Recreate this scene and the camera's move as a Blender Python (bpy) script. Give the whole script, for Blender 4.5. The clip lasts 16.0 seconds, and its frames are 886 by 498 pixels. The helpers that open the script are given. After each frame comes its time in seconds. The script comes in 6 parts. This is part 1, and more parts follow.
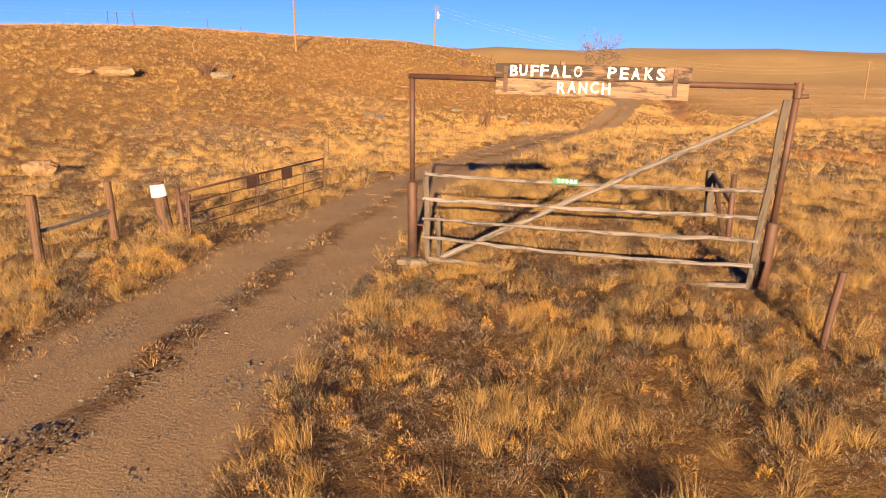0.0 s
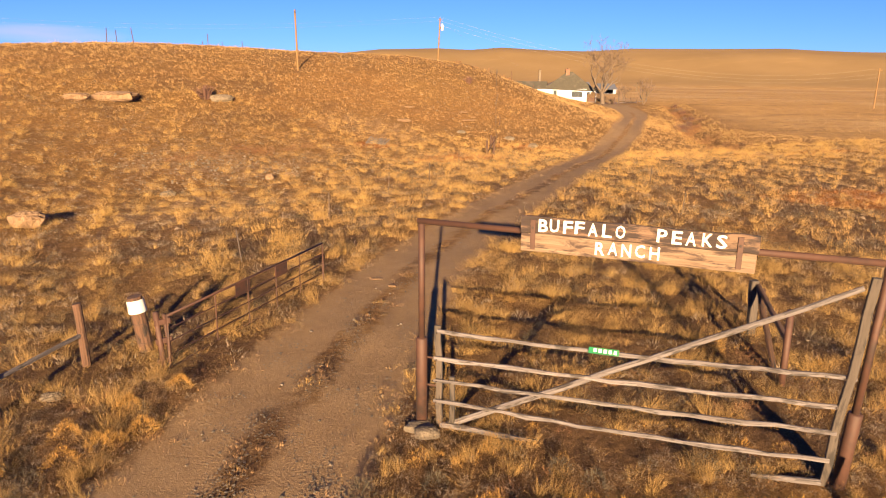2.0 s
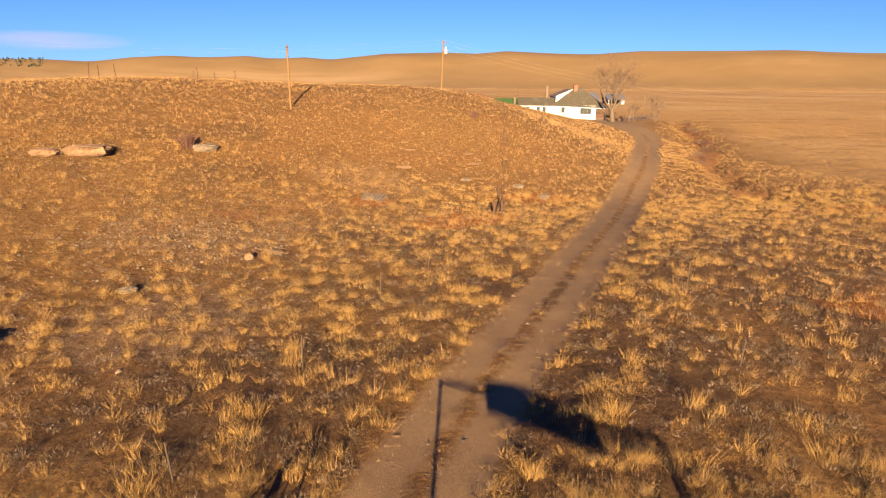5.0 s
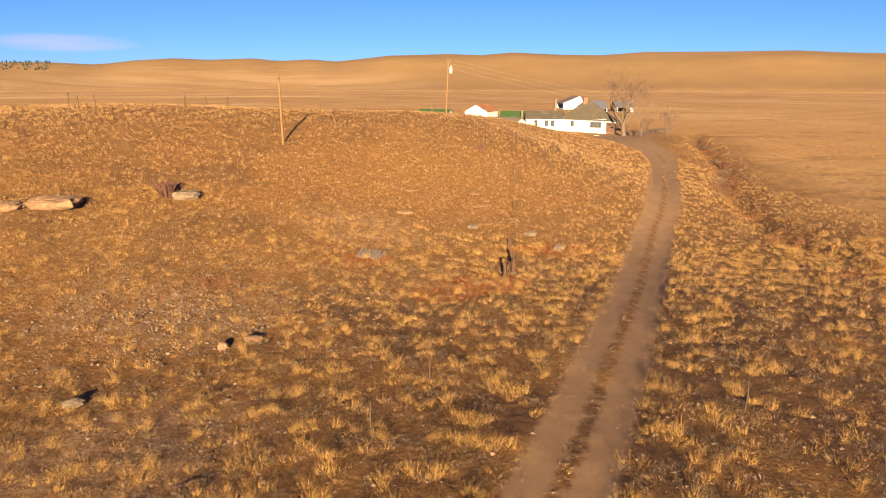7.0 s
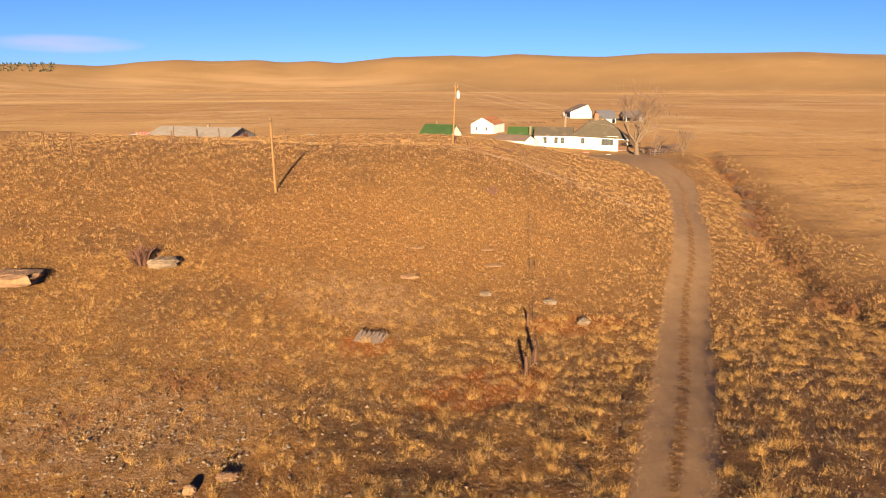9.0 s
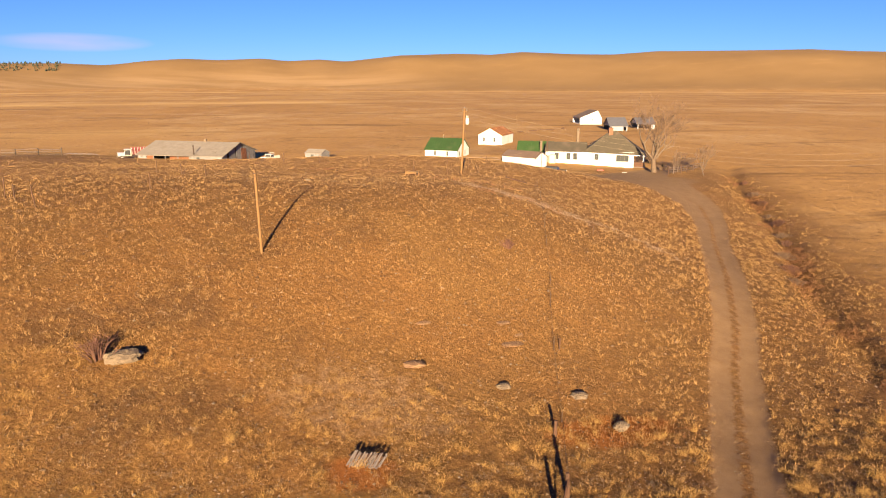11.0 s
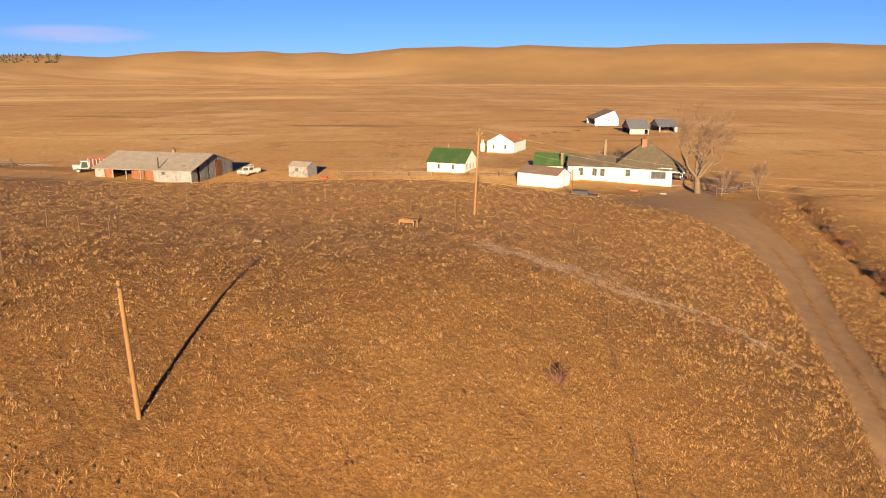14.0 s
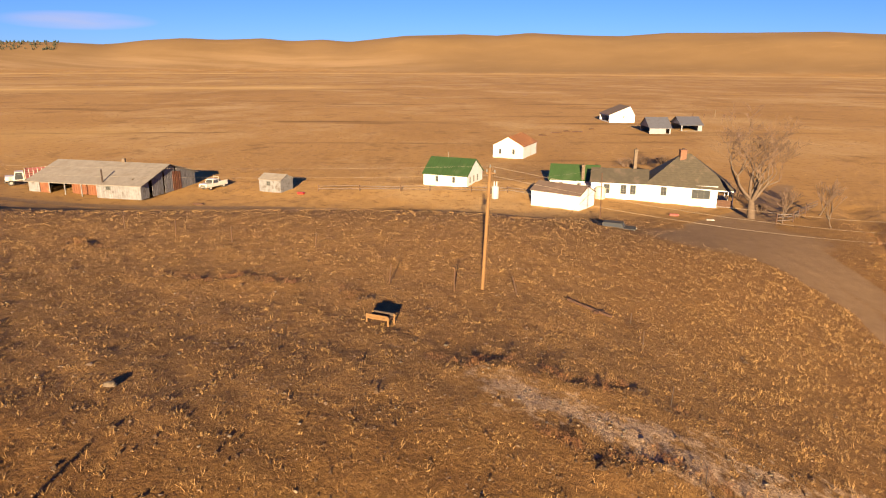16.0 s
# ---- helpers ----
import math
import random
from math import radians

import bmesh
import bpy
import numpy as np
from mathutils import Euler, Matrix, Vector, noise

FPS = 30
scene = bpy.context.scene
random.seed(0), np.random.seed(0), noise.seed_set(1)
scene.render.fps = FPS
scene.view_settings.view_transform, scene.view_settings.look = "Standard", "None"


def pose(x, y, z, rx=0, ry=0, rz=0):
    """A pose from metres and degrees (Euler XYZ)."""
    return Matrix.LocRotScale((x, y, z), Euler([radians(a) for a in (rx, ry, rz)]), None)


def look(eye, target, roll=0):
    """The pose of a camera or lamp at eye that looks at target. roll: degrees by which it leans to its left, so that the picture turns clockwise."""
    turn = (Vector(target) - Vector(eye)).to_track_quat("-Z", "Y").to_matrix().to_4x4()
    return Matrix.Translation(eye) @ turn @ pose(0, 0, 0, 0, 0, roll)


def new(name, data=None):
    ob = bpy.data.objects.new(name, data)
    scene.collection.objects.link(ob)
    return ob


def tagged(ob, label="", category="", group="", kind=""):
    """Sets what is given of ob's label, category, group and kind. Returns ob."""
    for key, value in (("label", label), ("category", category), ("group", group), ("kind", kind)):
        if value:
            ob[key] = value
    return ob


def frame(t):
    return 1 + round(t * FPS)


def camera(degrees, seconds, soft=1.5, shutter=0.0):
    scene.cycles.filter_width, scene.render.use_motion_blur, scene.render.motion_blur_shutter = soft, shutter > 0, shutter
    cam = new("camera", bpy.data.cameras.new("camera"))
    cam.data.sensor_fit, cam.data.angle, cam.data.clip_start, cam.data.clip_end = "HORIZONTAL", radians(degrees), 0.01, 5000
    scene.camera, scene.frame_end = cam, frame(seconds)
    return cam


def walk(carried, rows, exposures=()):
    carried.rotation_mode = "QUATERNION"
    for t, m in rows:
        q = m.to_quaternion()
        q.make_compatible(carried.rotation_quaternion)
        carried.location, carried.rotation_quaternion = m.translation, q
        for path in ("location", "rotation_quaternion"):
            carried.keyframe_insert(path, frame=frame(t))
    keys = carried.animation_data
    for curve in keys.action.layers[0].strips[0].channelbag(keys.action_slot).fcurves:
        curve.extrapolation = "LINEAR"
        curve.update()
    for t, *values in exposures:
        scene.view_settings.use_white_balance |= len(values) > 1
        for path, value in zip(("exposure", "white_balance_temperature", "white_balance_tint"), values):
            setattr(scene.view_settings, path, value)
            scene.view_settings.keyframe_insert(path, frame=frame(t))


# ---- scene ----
cam = camera(66.0, 16.0, 1.15)
PATH = [
    (0, (-1.200, -1.804, 3.070), (-1.134, 0.136, 2.587), 0.93),
    (0.5, (-1.243, -1.462, 3.494), (-1.180, 0.477, 3.010), 0.88),
    (1, (-1.280, -1.026, 3.938), (-1.219, 0.914, 3.454), 0.83),
    (1.5, (-1.314, -0.440, 4.408), (-1.255, 1.500, 3.925), 0.78),
    (2, (-1.312, 0.270, 4.919), (-1.257, 2.210, 4.438), 0.74),
    (2.5, (-1.295, 1.060, 5.453), (-1.243, 3.001, 4.973), 0.69),
    (3, (-1.243, 1.950, 6.001), (-1.194, 3.892, 5.522), 0.63),
    (3.5, (-1.164, 2.971, 6.552), (-1.117, 4.912, 6.075), 0.56),
    (4, (-1.098, 4.034, 7.125), (-1.054, 5.976, 6.649), 0.50),
    (4.2, (-1.072, 4.458, 7.353), (-1.029, 6.401, 6.879), 0.47),
    (6.3, (-0.826, 10.067, 10.098), (-0.8, 12.01, 9.626), 0.1),
    (6.5, (-0.807, 10.755, 10.411), (-0.782, 12.699, 9.939), 0.1),
    (7, (-0.797, 12.322, 11.128), (-0.777, 14.266, 10.658), 0.1),
    (7.5, (-0.815, 13.954, 11.932), (-0.8, 15.898, 11.461), 0.1),
    (8, (-0.897, 15.666, 12.703), (-0.884, 17.61, 12.234), 0.0),
    (8.5, (-0.99, 17.368, 13.566), (-0.979, 19.312, 13.097), 0.1),
    (9, (-1.139, 19.148, 14.472), (-1.13, 21.093, 14.004), 0.1),
    (9.5, (-1.257, 20.991, 15.39), (-1.251, 22.936, 14.923), 0.1),
    (10, (-1.346, 22.924, 16.318), (-1.344, 24.869, 15.851), 0.0),
    (10.2, (-1.362, 23.77, 16.685), (-1.362, 25.714, 16.216), -0.0),
    (12.3, (-1.692, 35.08, 18.961), (-1.704, 37.022, 18.485), -0.1),
    (12.5, (-1.786, 36.673, 19.073), (-1.797, 38.616, 18.597), -0.1),
    (13, (-1.866, 40.745, 19.322), (-1.879, 42.687, 18.841), 0.0),
    (13.5, (-1.921, 45.109, 19.564), (-1.935, 47.049, 19.076), 0.1),
    (14, (-1.891, 49.842, 19.745), (-1.906, 51.779, 19.251), 0.1),
    (14.5, (-1.834, 54.995, 19.907), (-1.851, 56.931, 19.405), 0.2),
    (15, (-1.777, 60.466, 20.171), (-1.795, 62.399, 19.661), 0.2),
    (15.5, (-1.648, 66.193, 20.583), (-1.668, 68.125, 20.065), 0.3),
    (16, (-1.524, 72.161, 21.091), (-1.544, 74.091, 20.565), 0.3),
]
EXPO = [(0, 2.52), (10.2, 2.52), (12.3, 2.31), (16, 2.31)]
walk(cam, [(t, look(eye, target, roll)) for t, eye, target, roll in PATH], EXPO)

# ---- world and sun ----
SUN_EL, SUN_AZ = radians(11.8), radians(182.5)
world = bpy.data.worlds.new("world")
scene.world = world
world.use_nodes = True
wn = world.node_tree.nodes
sky = wn.new("ShaderNodeTexSky")
sky.sky_type, sky.sun_disc, sky.sun_elevation, sky.sun_rotation = "NISHITA", False, SUN_EL, SUN_AZ
sky.altitude, sky.air_density, sky.dust_density, sky.ozone_density = 2600, 1.0, 0.0, 4.0
wn["Background"].inputs[1].default_value = 0.0305
tint = wn.new("ShaderNodeMix")
tint.data_type, tint.blend_type = "RGBA", "MULTIPLY"
tint.inputs[0].default_value, tint.inputs[7].default_value = 1.0, (0.44, 0.56, 0.95, 1)
world.node_tree.links.new(sky.outputs[0], tint.inputs[6])
# one faint streak of pinkish cloud low in the north-west
wl = world.node_tree.links
way = wn.new("ShaderNodeTexCoord")
split = wn.new("ShaderNodeSeparateXYZ")
wl.new(way.outputs["Generated"], split.inputs[0])


def sky_math(op, a, b):
    n = wn.new("ShaderNodeMath")
    n.operation = op
    for sock, v in zip(n.inputs, (a, b)):
        if isinstance(v, bpy.types.NodeSocket):
            wl.new(v, sock)
        else:
            sock.default_value = v
    return n.outputs[0]


veil = wn.new("ShaderNodeTexNoise")
stretch = wn.new("ShaderNodeMapping")
stretch.inputs["Scale"].default_value = (9, 9, 70)
wl.new(way.outputs["Generated"], stretch.inputs[0])
wl.new(stretch.outputs[0], veil.inputs["Vector"])
veil.inputs["Scale"].default_value, veil.inputs["Detail"].default_value = 1.0, 5
across = sky_math("POWER", sky_math("DIVIDE", sky_math("ADD", sky_math("ARCTAN2", split.outputs[0], split.outputs[1]), 0.482), 0.095), 2.0)
height = sky_math("POWER", sky_math("DIVIDE", sky_math("SUBTRACT", split.outputs[2], 0.049), 0.012), 2.0)
veil_share = sky_math("MULTIPLY", sky_math("MAXIMUM", sky_math("SUBTRACT", 1.0, sky_math("ADD", across, height)), 0.0), veil.outputs[0])
cloud = wn.new("ShaderNodeMix")
cloud.data_type = "RGBA"
cloud.inputs[7].default_value = (4.6, 4.0, 4.9, 1)
wl.new(veil_share, cloud.inputs[0])
wl.new(tint.outputs[2], cloud.inputs[6])
wl.new(cloud.outputs[2], wn["Background"].inputs[0])
sun = new("sun", bpy.data.lights.new("sun", "SUN"))
sun.data.energy, sun.data.angle, sun.data.color = 5.0, radians(0.53), (1.0, 0.70, 0.38)
sun.matrix_world = look((math.sin(SUN_AZ) * 50, math.cos(SUN_AZ) * 50, 50 * math.tan(SUN_EL)), (0, 0, 0))


# -- terrain --
# low swells that make up the knoll beside the track: rows run away from the gate, columns from west to east
SWELLS = [[-0.0, -0.7, 0.3, 0.0, -1.0, 1.0, -0.9, -0.2], [2.7, 0.3, 0.9, -0.3, -1.1, 0.2, 0.3, 0.4], [3.9, 1.6, 2.5, 2.1, 0.5, -1.3, -1.4, 0.4], [1.8, 1.6, 2.3, 2.8, 2.3, 4.6, -1.5, -0.2], [2.1, 2.4, 2.5, 2.3, 0.4, 3.1, -0.7, -0.7], [2.3, 2.0, 0.6, 1.8, 1.6, 2.0, 1.4, -1.4], [1.7, 1.4, 1.9, 1.6, 2.2, 1.8, 0.9, 0.0], [0.6, -0.9, -0.3, -0.7, -0.8, -1.1, -0.2, -0.1], [-0.1, -0.0, -0.4, 0.6, -0.0, 0.2, 1.5, -0.7]]
# gentle rises and hollows round the entrance
ENTRY_SWELLS = [[-0.54, -0.2, 0.51, -0.22, -0.21], [-0.04, -0.27, 0.43, -0.17, -0.13], [-0.32, -0.13, 0.18, 0.01, -0.08]]
RIDGE = [(-60, 1.0), (-31.9, 1.36), (-28.5, 1.42), (-25.4, 1.3), (-22.9, 1.65), (-20.2, 1.85), (-17.7, 1.76), (-14.3, 1.92), (-12.6, 1.72), (-10.0, 1.87), (-8.0, 1.71), (-3.7, 2.21), (0.9, 2.35),
         (3.6, 2.26), (6.1, 2.47), (9.9, 2.28), (13.0, 2.21), (16.4, 2.44), (22.5, 2.4), (27.0, 2.4), (29.9, 2.2), (32.2, 2.1), (60, 1.6)]


def smooth(a, b, v):
    f = np.clip((np.asarray(v, float) - a) / (b - a), 0, 1)
    return f * f * (3 - 2 * f)


def wave(x, y, seed, size):
    """Smooth irregular relief between about -1 and 1, built from crossed sines."""
    r = np.random.RandomState(seed)
    total = 0
    for n in range(6):
        a, p, s = r.uniform(0, 6.28), r.uniform(0, 6.28), r.uniform(0.6, 1.9) / size * 3.1
        total = total + np.sin((x * np.cos(a) + y * np.sin(a)) * s + p + 0.8 * np.sin((y * np.cos(a) - x * np.sin(a)) * s * 0.7 + p))
    return total / 6 * 1.6


ROAD = [(-40, -8.0, 1.5), (-5, -5.6, 1.6), (3, -4.6, 1.6), (6.5, -4.0, 1.55), (10.4, -3.3, 1.5), (14.5, -2.4, 1.4), (18, -1.6, 1.35), (23.7, 0.3, 1.35), (30, 2.9, 1.45), (34, 4.55, 1.45),
        (39, 6.5, 1.45), (46.6, 9.5, 1.5), (52, 11.6, 1.5), (61.9, 15.1, 1.55), (71, 18.5, 1.55), (77, 21.0, 1.6), (90.5, 25.7, 1.7), (107, 30.8, 1.7), (118, 34.6, 2.0), (130, 37.5, 2.8), (140, 37.4, 4.2), (150, 35, 7), (162, 36, 6), (175, 46, 3), (200, 62, 1.5)]


def road_x(y):
    return np.interp(y, [p[0] for p in ROAD], [p[1] for p in ROAD])


def road_half(y):
    return np.interp(y, [p[0] for p in ROAD], [p[2] for p in ROAD])


def ground_z(x, y):
    """The height of the ground."""
    x, y = np.asarray(x, float), np.asarray(y, float)
    z = 0.0 * x * y
    for row, cy in zip(SWELLS, range(28, 190, 20)):
        for h, cx in zip(row, range(-75, 40, 16)):
            if h:
                z = z + h * np.exp(-((x - cx) ** 2 + (y - cy) ** 2) / 392.0)
    for row, cy in zip(ENTRY_SWELLS, (8, 24, 40)):
        for h, cx in zip(row, (-24, -12, 0, 12, 24)):
            z = z + h * np.exp(-((x - cx) ** 2 + (y - cy) ** 2) / 288.0)
    z = z + 5.5 * np.exp(-((x + 112) / 32) ** 2 - ((y - 105) / 60) ** 2)
    r = np.hypot(x, y - 20)
    z = z - 8.5 * smooth(260, 2300, r)
    # a shallow ditch on the east side of the track
    d = x - np.interp(y, [40, 70, 92, 110, 127, 150, 175], [26, 28, 34, 41, 46, 51.5, 60])
    z = z - 0.7 * np.exp(-(d / 1.6) ** 2) * smooth(50, 75, y) * smooth(200, 170, y)
    # the track: two packed wheel lines with a low crown between them
    d = x - road_x(y)
    on = smooth(240, 215, y) * smooth(-40, -30, y)
    half = road_half(y)
    z = z + on * (-0.10 * smooth(half + 0.8, half - 0.3, np.abs(d)) + 0.05 * np.exp(-(d / 0.35) ** 2) - 0.03 * np.exp(-((np.abs(d) - 0.75) / 0.3) ** 2))
    # low lips of broken turf on top of the knoll
    for x0, x1, y0, y1, h in ((-2.5, 11, 102.2, 100.8, 0.26), (2.2, 9, 95.3, 94.6, 0.30), (-22.5, -11, 117.0, 116.6, 0.28), (-34, -29, 127.5, 125.3, 0.28), (-9, -6, 114.5, 112.4, 0.2)):
        s = np.clip((x - x0) / (x1 - x0), 0, 1)
        along = smooth(-0.05, 0.15, (x - x0) / (x1 - x0)) * smooth(1.05, 0.85, (x - x0) / (x1 - x0))
        d = y - (y0 + (y1 - y0) * s + 0.5 * np.sin(x * 1.1) + 0.25 * np.sin(x * 2.7))
        z = z + 0.8 * h * along * np.where(d < 0, np.exp(-(d / 1.3) ** 2), np.exp(-(d / 0.35) ** 2)) * (0.7 + 0.3 * np.sin(x * 1.9))
    # far hills
    az = np.degrees(np.arctan2(x, y))
    crest = np.interp(az, [p[0] for p in RIDGE], [p[1] for p in RIDGE])
    foot = 2330 + 260 * smooth(2, -14, az)
    rise = smooth(foot - 150, 3250, r)
    folds = 1 + 0.10 * wave(x, y, 5, 520) * smooth(foot, 2800, r) * smooth(3100, 2900, r)
    z = z + rise * folds * (np.tan(np.radians(crest)) * 3150 + 24)
    z = z + 0.9 * wave(x, y, 8, 160) * smooth(300, 800, r) * smooth(3000, 2300, r)
    return z
# -- end terrain --


# ---- materials ----
def material(name, c1, c2, size=0.5, rough=0.85, bump=0.2, fine=0.02, c3=None, stain=1.5, uv=False, stretch=(1, 1, 1), metal=0.0, vary=0.0, island=0.0):
    """A worn surface: two colours mixed by noise at two scales, a third one in stains, and fine relief."""
    m = bpy.data.materials.new(name)
    m.use_nodes = True
    n, l = m.node_tree.nodes, m.node_tree.links
    bsdf = n["Principled BSDF"]
    bsdf.inputs["Roughness"].default_value, bsdf.inputs["Metallic"].default_value = rough, metal
    co = n.new("ShaderNodeTexCoord")
    mp = n.new("ShaderNodeMapping")
    mp.inputs["Scale"].default_value = stretch
    l.new(co.outputs["UV" if uv else "Object"], mp.inputs[0])

    def noise_at(scale, detail, rough_=0.6):
        t = n.new("ShaderNodeTexNoise")
        t.inputs["Scale"].default_value, t.inputs["Detail"].default_value, t.inputs["Roughness"].default_value = scale, detail, rough_
        l.new(mp.outputs[0], t.inputs["Vector"])
        return t.outputs[0]

    def ramp(src, a, b):
        r = n.new("ShaderNodeMapRange")
        r.inputs[1].default_value, r.inputs[2].default_value = a, b
        l.new(src, r.inputs[0])
        return r.outputs[0]

    def mix(f, a, b):
        x = n.new("ShaderNodeMix")
        x.data_type = "RGBA"
        for sock, v in ((x.inputs[0], f), (x.inputs[6], a), (x.inputs[7], b)):
            if isinstance(v, bpy.types.NodeSocket):
                l.new(v, sock)
            else:
                sock.default_value = v if isinstance(v, float) else (*v, 1)
        return x.outputs[2]

    col = mix(ramp(noise_at(1 / size, 5), 0.32, 0.68), c1, c2)
    if c3:
        col = mix(ramp(noise_at(1 / stain, 4), 0.55, 0.72), col, c3)
    dark = tuple(v * 0.72 for v in c1)
    col = mix(ramp(noise_at(1 / fine, 3, 0.7), 0.5, 0.85), col, dark)
    for amount, node, out in ((vary, "ShaderNodeObjectInfo", "Random"), (island, "ShaderNodeNewGeometry", "Random Per Island")):
        if amount:
            src = n.new(node)
            h = n.new("ShaderNodeHueSaturation")
            r = n.new("ShaderNodeMapRange")
            r.inputs[3].default_value, r.inputs[4].default_value = 1 - amount, 1 + amount
            l.new(src.outputs[out], r.inputs[0])
            l.new(r.outputs[0], h.inputs["Value"])
            l.new(col, h.inputs["Color"])
            col = h.outputs[0]
    l.new(col, bsdf.inputs["Base Color"])
    if bump:
        b = n.new("ShaderNodeBump")
        b.inputs["Strength"].default_value, b.inputs["Distance"].default_value = bump, fine
        l.new(noise_at(1 / fine, 4, 0.7), b.inputs["Height"])
        l.new(b.outputs[0], bsdf.inputs["Normal"])
    return m


def timber(name, light, mid, dark, patch=0.55, vary=0.1):
    """Weathered timber: streaks along the grain, dark stained patches, fine cracks and knots; texture runs along the piece."""
    m = bpy.data.materials.new(name)
    m.use_nodes = True
    n, l = m.node_tree.nodes, m.node_tree.links
    bsdf = n["Principled BSDF"]
    bsdf.inputs["Roughness"].default_value = 0.85
    co = n.new("ShaderNodeTexCoord")

    def noise_at(along, across, detail, low, high):
        mp = n.new("ShaderNodeMapping")
        mp.inputs["Scale"].default_value = (along, across, 1)
        t = n.new("ShaderNodeTexNoise")
        t.inputs["Scale"].default_value, t.inputs["Detail"].default_value, t.inputs["Roughness"].default_value = 1.0, detail, 0.65
        t.inputs["Distortion"].default_value = 0.5
        r = n.new("ShaderNodeMapRange")
        r.inputs[1].default_value, r.inputs[2].default_value = low, high
        l.new(co.outputs["UV"], mp.inputs[0])
        l.new(mp.outputs[0], t.inputs["Vector"])
        l.new(t.outputs[0], r.inputs[0])
        return r.outputs[0]

    def mix(f, a, b):
        x = n.new("ShaderNodeMix")
        x.data_type = "RGBA"
        for sock, v in ((x.inputs[0], f), (x.inputs[6], a), (x.inputs[7], b)):
            if isinstance(v, bpy.types.NodeSocket):
                l.new(v, sock)
            else:
                sock.default_value = (*v, 1)
        return x.outputs[2]

    col = mix(noise_at(1.1, 22, 4, 0.36, 0.64), light, mid)
    col = mix(noise_at(2.6, 9, 5, patch, patch + 0.10), col, dark)
    col = mix(noise_at(2.0, 70, 3, 0.60, 0.70), col, tuple(v * 0.45 for v in dark))
    src, h, r = n.new("ShaderNodeObjectInfo"), n.new("ShaderNodeHueSaturation"), n.new("ShaderNodeMapRange")
    r.inputs[3].default_value, r.inputs[4].default_value = 1 - vary, 1 + vary
    l.new(src.outputs["Random"], r.inputs[0])
    l.new(r.outputs[0], h.inputs["Value"])
    l.new(col, h.inputs["Color"])
    l.new(h.outputs[0], bsdf.inputs["Base Color"])
    b = n.new("ShaderNodeBump")
    b.inputs["Strength"].default_value, b.inputs["Distance"].default_value = 0.8, 0.006
    l.new(noise_at(1.6, 45, 5, 0.3, 0.7), b.inputs["Height"])
    l.new(b.outputs[0], bsdf.inputs["Normal"])
    return m


wood_grey = timber("weathered_wood", (0.13, 0.111, 0.112), (0.0735, 0.0602, 0.0598), (0.0315, 0.0245, 0.023), 0.52, 0.12)
wood_post = timber("old_post_wood", (0.068, 0.031, 0.016), (0.036, 0.0160, 0.0085), (0.0102, 0.00486, 0.00319), 0.54, 0.12)
wood_sign = timber("sign_plank_wood", (0.163, 0.11, 0.0729), (0.106, 0.0639, 0.0386), (0.0345, 0.0177, 0.0121), 0.50, 0.08)
wood_stained = timber("dark_stained_plank", (0.128, 0.0762, 0.0469), (0.058, 0.0306, 0.0195), (0.0194, 0.00992, 0.00779), 0.42, 0.05)
wood_dark = timber("dark_weathered_plank", (0.0566, 0.0421, 0.0332), (0.0354, 0.0258, 0.0205), (0.0165, 0.0119, 0.00974), 0.54, 0.1)
wood_pole = timber("pole_wood", (0.15, 0.083, 0.03), (0.105, 0.056, 0.02), (0.06, 0.032, 0.014), 0.58, 0.05)
rust = material("rusted_steel", (0.059, 0.0239, 0.0146), (0.0354, 0.0152, 0.0107), 0.2, 0.7, 0.3, 0.008, (0.0213, 0.0124, 0.00974), 0.4, metal=0.2)
rust_dark = material("dark_rusted_iron", (0.026, 0.0134, 0.00974), (0.0141, 0.00858, 0.00733), 0.2, 0.75, 0.3, 0.01, (0.0424, 0.0201, 0.0122), 0.3)
paint_white = material("white_sign_paint", (0.617, 0.602, 0.557), (0.542, 0.519, 0.466), 0.05, 0.6, 0.1, 0.008)
bucket_white = material("white_plastic", (0.463, 0.456, 0.441), (0.408, 0.397, 0.374), 0.12, 0.45, 0.05, 0.02, (0.303, 0.264, 0.21), 0.2)
sign_green = material("green_sign_paint", (0.00495, 0.113, 0.041), (0.00396, 0.0896, 0.0342), 0.1, 0.35, 0.03, 0.02)
wall_white = material("white_painted_boards", (0.445, 0.467, 0.51), (0.412, 0.425, 0.455), 1.2, 0.75, 0.15, 0.05, (0.355, 0.345, 0.33), 2.2)
wall_cream = material("cream_painted_boards", (0.425, 0.393, 0.319), (0.382, 0.346, 0.271), 1.2, 0.75, 0.15, 0.05, (0.319, 0.276, 0.212), 2.2)
barn_board = material("silvered_barn_boards", (0.150, 0.156, 0.178), (0.096, 0.097, 0.105), 0.5, 0.9, 0.4, 0.04, (0.0472, 0.0358, 0.0269), 1.0, vary=0.14)
barn_red = material("reddish_barn_boards", (0.133, 0.0478, 0.022), (0.0941, 0.0358, 0.0171), 0.5, 0.9, 0.4, 0.04, (0.141, 0.0909, 0.0489), 0.8, vary=0.12)
roof_green = material("green_roof_metal", (0.026, 0.0597, 0.0171), (0.0198, 0.0454, 0.0137), 1.5, 0.5, 0.1, 0.05, (0.0424, 0.067, 0.0293), 2.5)
roof_rust = material("rusted_roof_metal", (0.189, 0.0789, 0.022), (0.141, 0.0573, 0.0171), 1.2, 0.7, 0.15, 0.05, (0.217, 0.105, 0.0391), 2.5)
